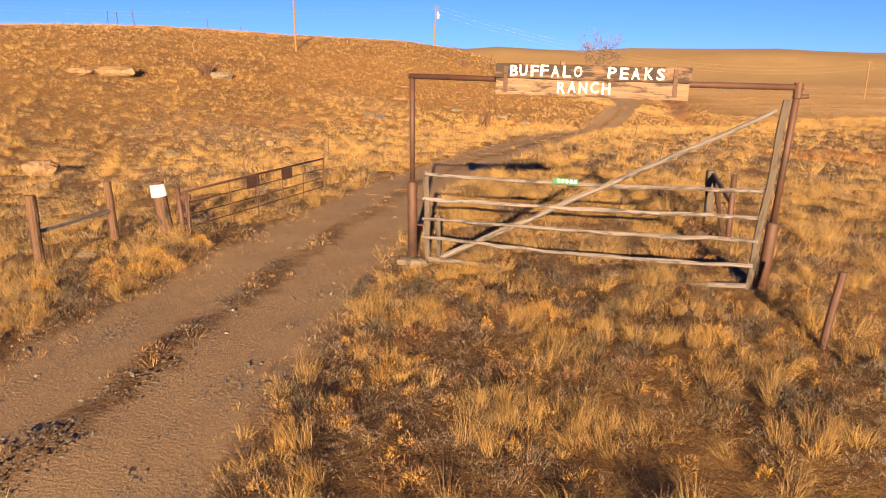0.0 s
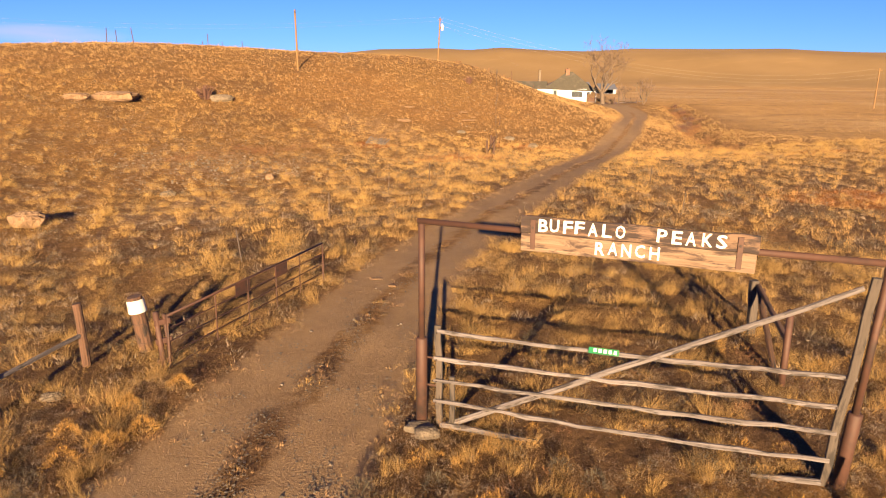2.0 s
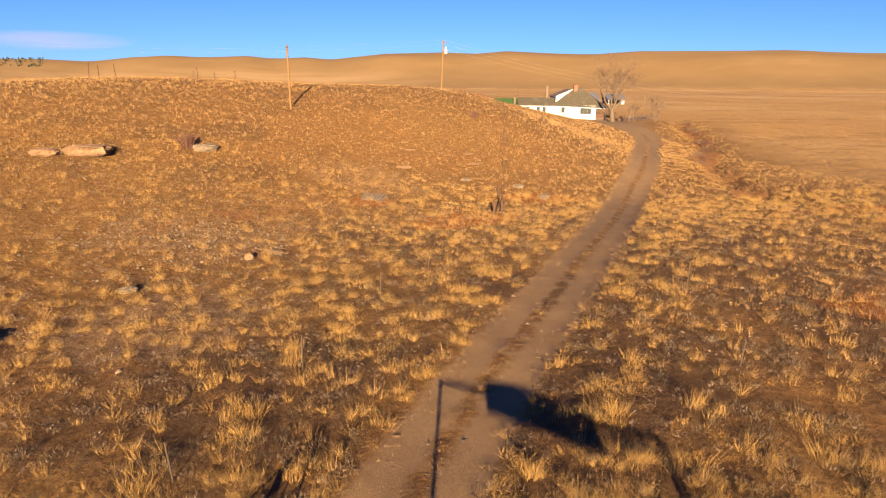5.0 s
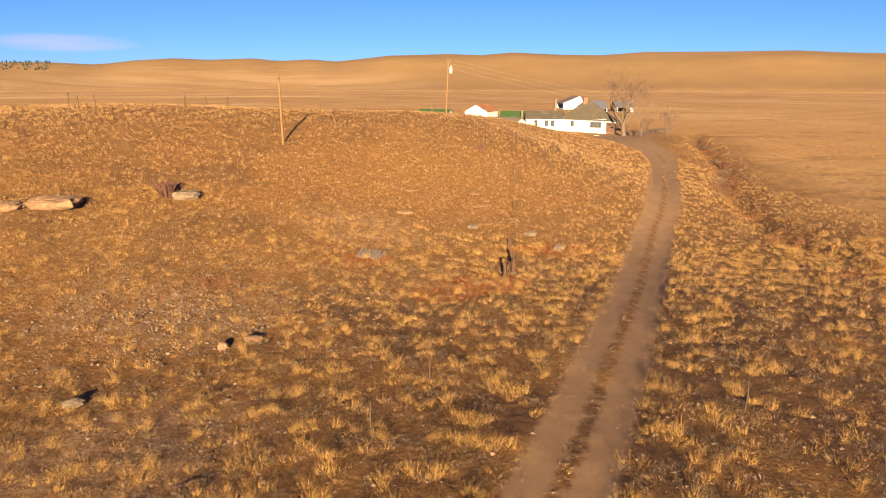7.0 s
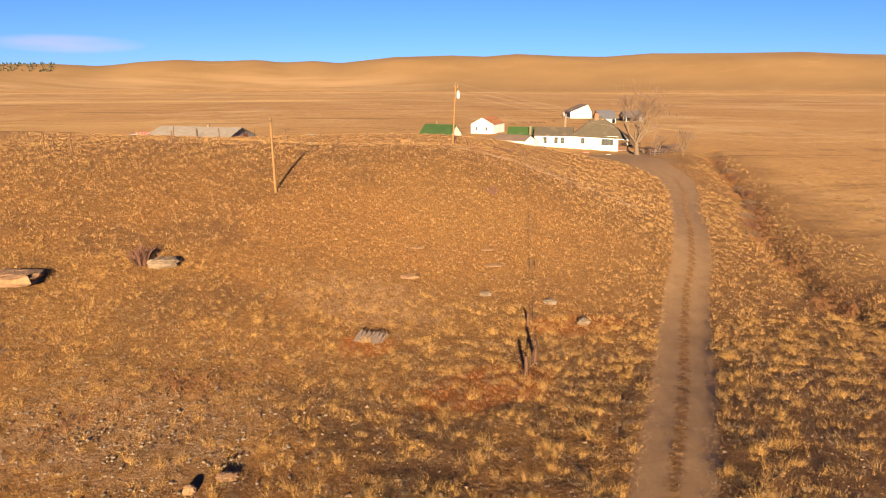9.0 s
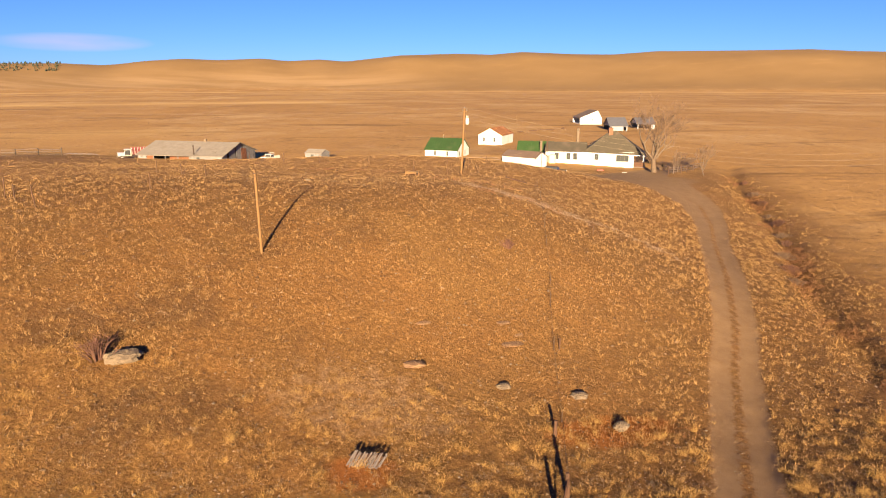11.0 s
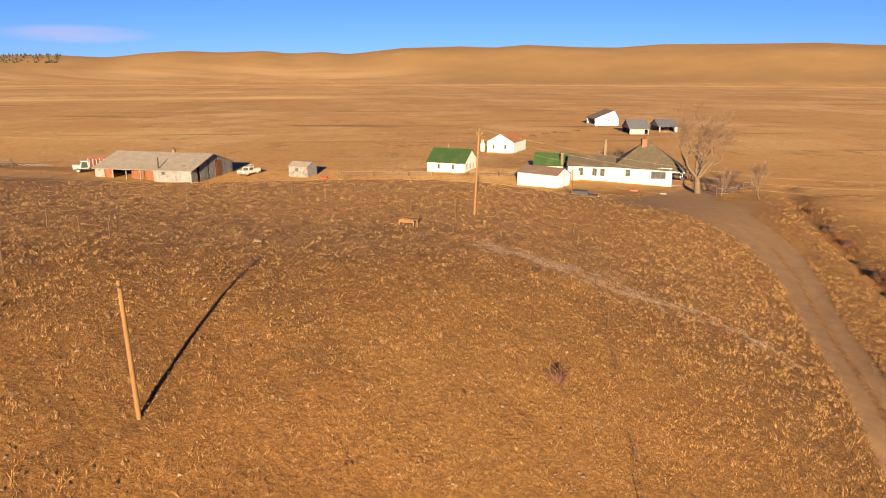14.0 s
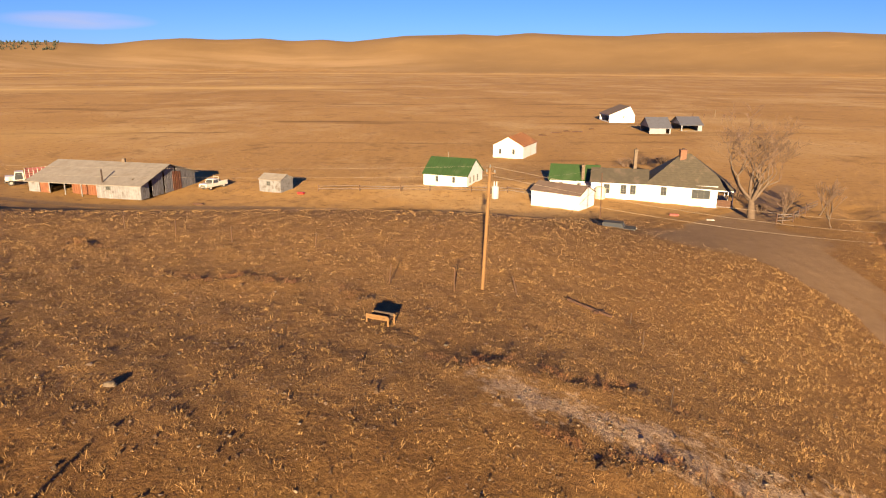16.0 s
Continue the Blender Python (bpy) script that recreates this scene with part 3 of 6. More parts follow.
def ground():
    xs, ys = spaced(-42, 46, 0.6, -3400, 3400), spaced(-6, 172, 0.58, -700, 4100)
    gx, gy = np.meshgrid(xs, ys)
    x, y = gx.ravel(), gy.ravel()
    near = smooth(260, 190, np.hypot(x, y - 60))
    z = ground_z(x, y)
    off_road = 1 - track_mask(x, y)
    rough = 0.07 * wave(x, y, 3, 1.3) + 0.06 * wave(x, y, 4, 3.1) + 0.03 * wave(x, y, 11, 0.8)
    z = z + near * rough * (0.25 + 0.75 * off_road)
    w, h = len(xs), len(ys)
    idx = np.arange(w * h).reshape(h, w)
    quads = np.stack([idx[:-1, :-1], idx[:-1, 1:], idx[1:, 1:], idx[1:, :-1]], -1).reshape(-1, 4)
    me = bpy.data.meshes.new("ground")
    me.vertices.add(len(x))
    me.vertices.foreach_set("co", np.stack([x, y, z], -1).ravel())
    me.loops.add(quads.size)
    me.loops.foreach_set("vertex_index", quads.ravel())
    me.polygons.add(len(quads))
    me.polygons.foreach_set("loop_start", np.arange(0, quads.size, 4))
    me.polygons.foreach_set("use_smooth", np.ones(len(quads), bool))
    r = np.hypot(x, y - 20)
    az = np.degrees(np.arctan2(x, y))
    scrub = np.clip(0.55 + 0.5 * wave(x, y, 21, 9) - 0.25 * smooth(14, 34, y) - 0.25 * smooth(3, 25, np.abs(x - 8)) + 0.45 * blob(x, y, 15, 36, 10, 18) + 0.4 * blob(x, y, -10, 20, 6, 8), 0, 1) * smooth(68, 52, y)
    # two more ovals that only darken the west flank and the brow
    scrub = np.maximum(scrub, (0.5 * blob(x, y, -22, 62, 17, 14) + 0.42 * blob(x, y, -12, 83, 15, 8)) * (0.6 + 0.5 * clumpy(x, y, 99, 7.0)))
    stony = np.maximum.reduce([0.5 * blob(x, y, -15, 47, 8, 5), 0.55 * blob(x, y, -12, 33, 6, 6), 0.5 * blob(x, y, -6, 62, 7, 4)])
    chalk = (0.66 - 0.16 * smooth(8, 14, x)) * smooth(4.2, 0.0, np.abs(y - chalk_y(x) - 0.7 * wave(x, y, 39, 5.0))) * smooth(-3, 2, x) * smooth(25, 20, x)
    russet = np.maximum.reduce([blob(x, y, 1.5, 52, 4.2, 2.2, 0.5), 0.9 * blob(x, y, 8, 61.5, 4, 1.6, 0.3), 0.85 * blob(x, y, 20, 32.5, 5.5, 2.2, 0.2), 0.8 * blob(x, y, -5.4, 56.5, 2.0, 1.4), 0.75 * blob(x, y, 28.5, 53.5, 5, 1.8)])
    ditch = np.interp(y, [40, 70, 92, 110, 127, 150, 175], [26, 28, 34, 41, 46, 51.5, 60])
    far = smooth(150, 178, y + 6 * wave(x, y, 33, 14)) + smooth(1, 14, x - ditch + 2 * wave(x, y, 35, 8)) * smooth(40, 80, y) + smooth(-80, -120, x)
    foot = 2330 + 260 * smooth(2, -14, az)
    hill = smooth(foot - 160, foot + 40, r + 40 * wave(x, y, 31, 700))
    bare = smooth(foot + 420, foot + 60, r) * smooth(4, -8, az)
    bend = 60 * wave(x, y, 37, 420)
    meadow = 0.75 * np.exp(-((r - 2010) / 140) ** 2) + 0.3 * np.exp(-((r - 1150 - 6 * az + bend) / 110) ** 2) * smooth(6, -12, az) + 0.85 * np.exp(-((r - 700 + 0.4 * bend) / 42) ** 2) * smooth(-2, -12, az) + 0.4 * np.exp(-((r - 285 + 0.3 * bend) / 22) ** 2) * smooth(-14, -22, az) + 0.3 * np.exp(-((r - 1560 + bend) / 90) ** 2)
    for name, values in (("track", track_mask(x, y)), ("gravel", smooth(10, 3, y)), ("scrub", scrub), ("stony", stony), ("chalk", chalk), ("russet", russet), ("far", np.clip(far, 0, 1)), ("hill", hill), ("meadow", meadow), ("bare", bare), ("pale_turf", 0.12 * blob(x, y, 4, 73, 14, 13) + smooth(88, 106, y + 5 * wave(x, y, 43, 12)) * smooth(186, 172, y) * (1 - 0.5 * smooth(5, 16, x)))):
        layer = me.attributes.new(name, "FLOAT", "POINT")
        layer.data.foreach_set("value", np.asarray(values, np.float32))
    me.materials.append(ground_mat)
    me.update()
    me.validate()
    return tagged(new("ground", me), "dry golden grassland with a two-rut dirt track", "ground", kind="structure")


ground()

# ---- ranch entrance: pipe frame with the name board ----
GATE_A, GATE_B, GATE_SIZE = Vector((-1.33, 9.17, 0)), Vector((3.83, 7.50, 0)), 1.033
U = (GATE_B - GATE_A).normalized()
FRONT = Vector((U.y, -U.x, 0))


def gate_at(u, z, out=0.0):
    """A point u metres along the gate, z above its foot, and out towards the county road."""
    p = GATE_A + U * u * GATE_SIZE + FRONT * out
    return Vector((p.x, p.y, 0.115 + 0.01 * u + z * GATE_SIZE))


def entrance_frame():
    root = thing("entrance_frame", on(1.2, 8.3), "rusty pipe entrance frame standing in dry grass", "gate frame")
    length = (GATE_B - GATE_A).length / GATE_SIZE
    left_top, right_top = gate_at(0, 2.9, 0.06), gate_at(length, 2.78, 0.22)
    for foot, top, joint in ((gate_at(0, -0.3), left_top, 1.28), (gate_at(length - 0.10, -0.3), right_top, 1.02)):
        lean = (top - foot) / (top.z - foot.z)
        mid = foot + lean * (joint * GATE_SIZE + 0.14 - foot.z)
        part("lower_post", Form().tube([foot, mid - lean * 0.02, mid], [0.082, 0.082, 0.070], 12), rust, root, "", True)
        part("upper_post", Form().tube([mid, top], 0.045, 10), rust, root, "", True)
    part("crossbar", Form().tube([left_top + Vector((-0.05, 0, 0)), left_top.lerp(right_top, 0.5) + Vector((0, 0, -0.012)), right_top + U * 0.06], 0.042, 10), rust, root, "", True)
    part("post_cap", Form().tube([right_top + Vector((0, 0, -0.14)), right_top + Vector((0, 0, 0.06))], 0.058, 10), rust, root)
    part("pipe_stub", Form().tube([right_top + Vector((0, 0, -0.12)), right_top + U * 0.14 + Vector((0, 0, -0.11))], 0.03, 8), rust, root)
    for z in (0.62, 1.02):
        part("hinge_pin", Form().tube([gate_at(0.0, z), gate_at(0.24, z - 0.01)], 0.014, 6), rust, root)


def letter_mesh(ch, size):
    """One block letter from the built-in font, as a mesh lying in x and y, its lower left corner at the origin."""
    cu = bpy.data.curves.new("letter", "FONT")
    cu.body, cu.size, cu.extrude, cu.offset = ch, 1.0, 0.03, 0.012
    cu.resolution_u = 2
    tmp = bpy.data.objects.new("letter", cu)
    scene.collection.objects.link(tmp)
    me = bpy.data.meshes.new_from_object(tmp.evaluated_get(bpy.context.evaluated_depsgraph_get()))
    bpy.data.objects.remove(tmp)
    co = np.array([v.co[:] for v in me.vertices])
    lo, hi = co.min(0), co.max(0)
    co = (co - (lo[0], lo[1], 0)) / ((hi[0] - lo[0]), (hi[1] - lo[1]), 1) * (size[0], size[1], 0.4)
    me.vertices.foreach_set("co", co.ravel())
    me.materials.clear()
    me.materials.append(paint_white)
    me.update()
    return me


def name_board():
    a, b = Vector((-0.115, 8.50, 0)), Vector((2.445, 7.60, 0))
    way = (b - a).normalized()
    out = Vector((way.y, -way.x, 0))
    wide = (b - a).length
    root = thing("name_board", gate_at(2.6, 2.6), "weathered two-plank name board with white painted letters, bolted to the crossbar", "sign")
    tilt = 0.03

    def at(s, z, o=0.0):
        p = a + way * s + out * o
        return Vector((p.x, p.y, 2.875 + z - tilt * s / wide))

    part("upper_plank", Form().beam(at(0.0, 0.335), at(wide, 0.325), 0.045, 0.205, bevel=0.1, bend=0.006, steps=14), wood_stained, root)
    part("lower_plank", Form().beam(at(0.01, 0.115), at(wide - 0.02, 0.10), 0.045, 0.225, bevel=0.1, bend=0.006, steps=14), wood_sign, root)
    for s in (0.155, wide - 0.20):
        part("strap", Form().beam(at(s, 0.03, 0.03), at(s, 0.40, 0.03), 0.06, 0.02, up=out), rust, root, "brown upright strap")
        part("bolt", Form().tube([at(s, 0.30, 0.03), at(s, 0.30, 0.055)], 0.014, 6), rust_dark, root)
    words = (("BUFFALO", (0.082, 0.132, 0.192, 0.243, 0.302, 0.362, 0.420), 0.265), ("PEAKS", (0.592, 0.653, 0.710, 0.775, 0.832), 0.255), ("RANCH", (0.336, 0.392, 0.450, 0.508, 0.568), 0.045))
    for word, spots, z in words:
        for ch, s in zip(word, spots):
            ob = new("letter", letter_mesh(ch, (0.112, 0.155)))
            ob.parent = root
            place = at(s * wide, z + random.uniform(-0.006, 0.006), 0.024)
            turn = Matrix((way, (0, 0, 1), out)).transposed().to_4x4()
            ob.matrix_parent_inverse = root.matrix_basis.inverted() @ Matrix.Translation(place) @ turn @ pose(0, 0, 0, 0, 0, random.uniform(-2, 1))


def rail_gate():
    root = thing("wooden_gate", on(1.2, 8.3), "grey weathered pole gate with split rails, fixed under the frame", "gate")
    for u0, u1, z0, z1, sag in ((0.24, 5.14, 1.43, 1.41, 0.02), (0.20, 5.08, 1.06, 1.05, 0.02), (0.20, 5.03, 0.75, 0.73, 0.03), (0.20, 5.0, 0.45, 0.37, 0.05)):
        f = Form()
        pts = [gate_at(u0 + (u1 - u0) * k / 15, z0 + (z1 - z0) * k / 15 - sag * math.sin(math.pi * k / 15) + random.uniform(-0.014, 0.014), 0.11 + random.uniform(-0.01, 0.01)) for k in range(16)]
        f.tube(pts, [random.uniform(0.024, 0.038) for _ in pts], 7)
        part("rail", f, wood_grey, root)
    part("broken_rail", Form().tube([gate_at(0.3 + 0.36 * k, 0.10 - 0.012 * k + random.uniform(-0.01, 0.01), 0.11) for k in range(6)], [0.04, 0.04, 0.038, 0.036, 0.034, 0.02], 7), wood_grey, root)
    part("broken_rail", Form().tube([gate_at(4.2 + 0.25 * k, 0.04 + 0.012 * k, 0.11) for k in range(4)], [0.02, 0.036, 0.04, 0.04], 7), wood_grey, root)
    part("stile", Form().beam(gate_at(0.27, -0.05, 0.05), gate_at(0.23, 1.50, 0.05), 0.09, 0.05, up=FRONT, bend=0.012, steps=7), wood_dark, root)
    part("short_stile", Form().beam(gate_at(0.45, -0.05, 0.06), gate_at(0.44, 0.80, 0.06), 0.07, 0.05, up=FRONT, bend=0.012, steps=4), wood_dark, root)
    part("tall_stile", Form().beam(gate_at(4.98, -0.05, 0.05), gate_at(5.14, 2.62, 0.24), 0.095, 0.06, up=FRONT, bend=0.012, steps=7), wood_dark, root)
    part("brace", Form().tube([gate_at(0.36 + 4.68 * k / 9, 0.05 + 2.44 * k / 9 + random.uniform(-0.012, 0.012), 0.02 + 0.02 * k) for k in range(10)], [0.046, 0.045, 0.044, 0.043, 0.041, 0.040, 0.038, 0.037, 0.035, 0.033], 7), wood_grey, root, "pale diagonal pole")
    for u, z in ((0.24, 1.42), (0.24, 1.05), (0.24, 0.74), (0.24, 0.44), (5.02, 1.41), (4.98, 1.05)):
        part("nail", Form().tube([gate_at(u, z, 0.14), gate_at(u, z, 0.165)], 0.010, 6), rust_dark, root)
    plate = thing("address_plate", gate_at(2.38, 1.40, 0.16), "small green metal plate with white marks on the top rail", "sign")
    part("plate", Form().beam(gate_at(2.20, 1.435, 0.165), gate_at(2.56, 1.43, 0.165), 0.006, 0.085), sign_green, plate)
    for k in range(5):
        u = 2.26 + 0.06 * k
        part("mark", Form().beam(gate_at(u, 1.442 - 0.0026 * k, 0.171), gate_at(u + 0.036, 1.441 - 0.0026 * k, 0.171), 0.004, 0.046), paint_white, plate)


entrance_frame()
name_board()
rail_gate()
for at, size, seed in (((-1.36, 8.99), (0.42, 0.28, 0.14), 4), ((-1.26, 8.78), (0.36, 0.26, 0.17), 9)):
    solo("foot_stone", Form().lump(on(*at, -0.03), size, seed, 0.15, flat=0.6), limestone, "pale flat stone at the foot of a gate post", "stone", "stones at the gate post")


# ---- swung-open steel gate and the old fence line beside the track ----
def steel_gate():
    a, b = Vector((-5.80, 11.65, -0.20)), Vector((-3.86, 16.9, -0.17))
    way = (b - a).normalized()
    root = thing("steel_gate", a, "rusty tubular farm gate swung open beside the track", "gate")

    def at(s, z):
        p = a.lerp(b, s)
        return Vector((p.x, p.y, p.z + z))

    hi = 1.06
    part("frame", Form().tube([at(0, 0.1), at(0, hi), at(1, hi + 0.03), at(1, 0.08), at(0, 0.1)], 0.026, 8, False), rust, root, "", True)
    for z in (0.34, 0.58, 0.82):
        part("bar", Form().tube([at(0, z), at(0.5, z - random.uniform(0, 0.02)), at(1, z)], 0.012, 6), rust, root)
    for s in (0.24, 0.43, 0.62, 0.80):
        part("upright", Form().tube([at(s, 0.1), at(s, hi)], 0.014, 6), rust, root)
    for s in (0.40, 0.66):
        part("plate", Form().beam(at(s - 0.045, hi - 0.13), at(s + 0.045, hi - 0.13), 0.008, 0.28), rust, root, "blank rusted plate wired to the gate")
        for q in (-0.03, 0.03):
            part("plate_mark", Form().beam(at(s + q - 0.012, hi - 0.12), at(s + q + 0.012, hi - 0.12), 0.012, 0.05), rust_dark, root)
    hinge = thing("hinge_post", on(-5.98, 11.75), "rusty double-pipe hinge post leaning over", "post")
    part("pipe", Form().tube([on(-5.94, 11.78, -0.3), on(-6.03, 11.76, 1.05)], 0.052, 10), rust, hinge, "", True)
    part("pipe", Form().tube([on(-5.84, 11.86, -0.2), on(-5.91, 11.83, 0.98)], 0.036, 10), rust, hinge, "", True)
    for z in (0.12, 0.5, 0.85):
        part("hinge_strap", Form().beam(on(-6.05, 11.72, z), on(-5.82, 11.88, z), 0.06, 0.10), rust, hinge)


steel_gate()


def round_post(name, x, y, h, r, lean, mat, label, group="", cat="post"):
    f = Form()
    pts = [on(x, y, -0.3) + Vector((lean[0] * -0.2, lean[1] * -0.2, 0))] + [on(x, y, h * k / 4) + Vector((lean[0] * k / 4 + random.uniform(-0.012, 0.012), lean[1] * k / 4, 0)) for k in range(1, 5)]
    f.tube(pts, [r * random.uniform(0.94, 1.06) for _ in pts], 10)
    return solo(name, f, mat, label, cat, group)


def fence_line():
    round_post("fence_post", -7.92, 10.06, 1.27, 0.085, (-0.03, 0.0), wood_post, "weathered brown wooden fence post beside the track", "old fence posts")
    round_post("fence_post", -7.43, 11.97, 1.24, 0.075, (-0.06, 0.0), wood_post, "weathered brown wooden fence post beside the track", "old fence posts")
    solo("fence_rail", Form().beam(on(-7.9, 10.13, 0.62), on(-7.46, 11.92, 0.66), 0.05, 0.06, bend=0.01, steps=4), wood_grey, "thin grey rail between two old posts", "rail")
    root = thing("bucket_post", on(-6.65, 12.73), "dark leaning post with a white bucket over its top", "post")
    foot, top = on(-6.62, 12.75, -0.3), on(-6.79, 12.72, 1.10)
    part("shaft", Form().tube([foot, foot.lerp(top, 0.5), top], [0.145, 0.142, 0.138], 12), wood_post, root)
    lid = foot.lerp(top, 0.78)
    part("bucket", Form().tube([lid, foot.lerp(top, 0.81), foot.lerp(top, 0.96)], [0.170, 0.168, 0.158], 16, False), bucket_white, root, "upturned white plastic bucket", True)
    for k, z in enumerate((0.35, 0.62)):
        part("wire_wrap", Form().tube([foot.lerp(top, z) + Vector((math.cos(q) * 0.15, math.sin(q) * 0.15, 0)) for q in (0.524 * i for i in range(13))], 0.005, 4, False), rust_dark, root)
    root = thing("corner_brace", on(4.84, 11.55), "old corner brace of a grey timber, a rusty pipe and struts", "fence brace")
    part("timber_post", Form().beam(on(5.09, 12.67, -0.3), on(5.03, 12.68, 1.08), 0.15, 0.14, up=(0, 1, 0), bend=0.012, steps=5), wood_dark, root)
    part("pipe_post", Form().tube([on(4.46, 10.27, -0.3), on(4.44, 10.27, 1.30)], 0.055, 10), rust, root, "", True)
    part("strut", Form().tube([on(5.07, 12.57, 1.0), on(4.52, 10.37, 0.72)], 0.045, 8), wood_post, root)
    part("strut", Form().tube([on(5.07, 12.57, 1.0), on(4.61, 10.83, 0.05)], 0.05, 8), wood_post, root)
    part("strut", Form().tube([on(5.23, 12.67, 0.9), on(5.55, 13.18, 0.0)], 0.045, 8), wood_post, root)
    round_post("pipe_post", 3.48, 5.48, 0.86, 0.045, (0.09, -0.02), rust, "rusty steel pipe post leaning in the grass")
    for x, y, h, lx in ((-6.7, 20.0, 0.98, -0.14), (-5.02, 26.4, 1.12, 0.02), (-3.1, 34.0, 1.05, 0.02), (-1.05, 37.7, 1.05, 0.0), (0.9, 44.6, 1.15, 0.0), (8.3, 25.2, 0.9, 0.12), (10.0, 34.1, 0.95, 0.06)):
        f = Form().beam(on(x, y, -0.3), on(x, y, h) + Vector((lx, 0, 0)), 0.035, 0.012, up=(0, 1, 0)).beam(on(x, y, -0.3) + Vector((0, 0.014, 0)), on(x, y, h) + Vector((lx, 0.014, 0)), 0.010, 0.028, up=(0, 1, 0))
        solo("steel_fence_post", f, rust_dark, "thin rusty steel fence post in tall grass", "post", "steel fence posts")
    root = thing("brace_posts", on(3.9, 54.2), "two old wooden posts with a diagonal brace", "fence brace")
    for x, y, h, l in ((3.5, 53.1, 1.25, -0.05), (4.25, 55.1, 1.4, -0.08), (4.5, 60.6, 0.95, 0.02)):
        part("post", Form().tube([on(x, y, -0.3), on(x, y, h * 0.5) + Vector((l * 0.5, 0, 0)), on(x, y, h) + Vector((l, 0, 0))], [0.11, 0.10, 0.09], 9), wood_post, root)
    part("brace", Form().tube([on(3.52, 53.15, 0.3), on(4.22, 55.0, 1.1)], 0.06, 8), wood_post, root)


fence_line()


def slope_fence():
    """The remains of a wire fence that runs straight over the knoll from the brace posts."""
    spots = ((4.4, 55.6), (5.1, 62.0), (5.8, 69.9), (6.3, 75.0), (6.7, 78.0), (7.2, 84.0), (7.6, 88.1), (8.3, 95.0), (9.0, 101.5), (9.6, 108.6), (10.0, 113.0))
    for k, (x, y) in enumerate(spots[1:]):
        root = thing("wire_fence", on(x, y), "thin steel post with slack fence wire on the slope", "fence", "wire fence over the knoll")
        h = 0.75 + 0.2 * (k % 3)
        part("post", Form().beam(on(x, y, -0.2), on(x, y, h) + Vector((0.05 * (k % 2), 0, 0)), 0.04, 0.03, up=(0, 1, 0)), rust_dark, root)
        px, py = spots[k]
        for z in (0.3, 0.62):
            part("wire", Form().tube([on(px, py, z), on((px + x) / 2, (py + y) / 2, z - 0.08), on(x, y, z)], 0.006, 4, False), rust_dark, root)


slope_fence()


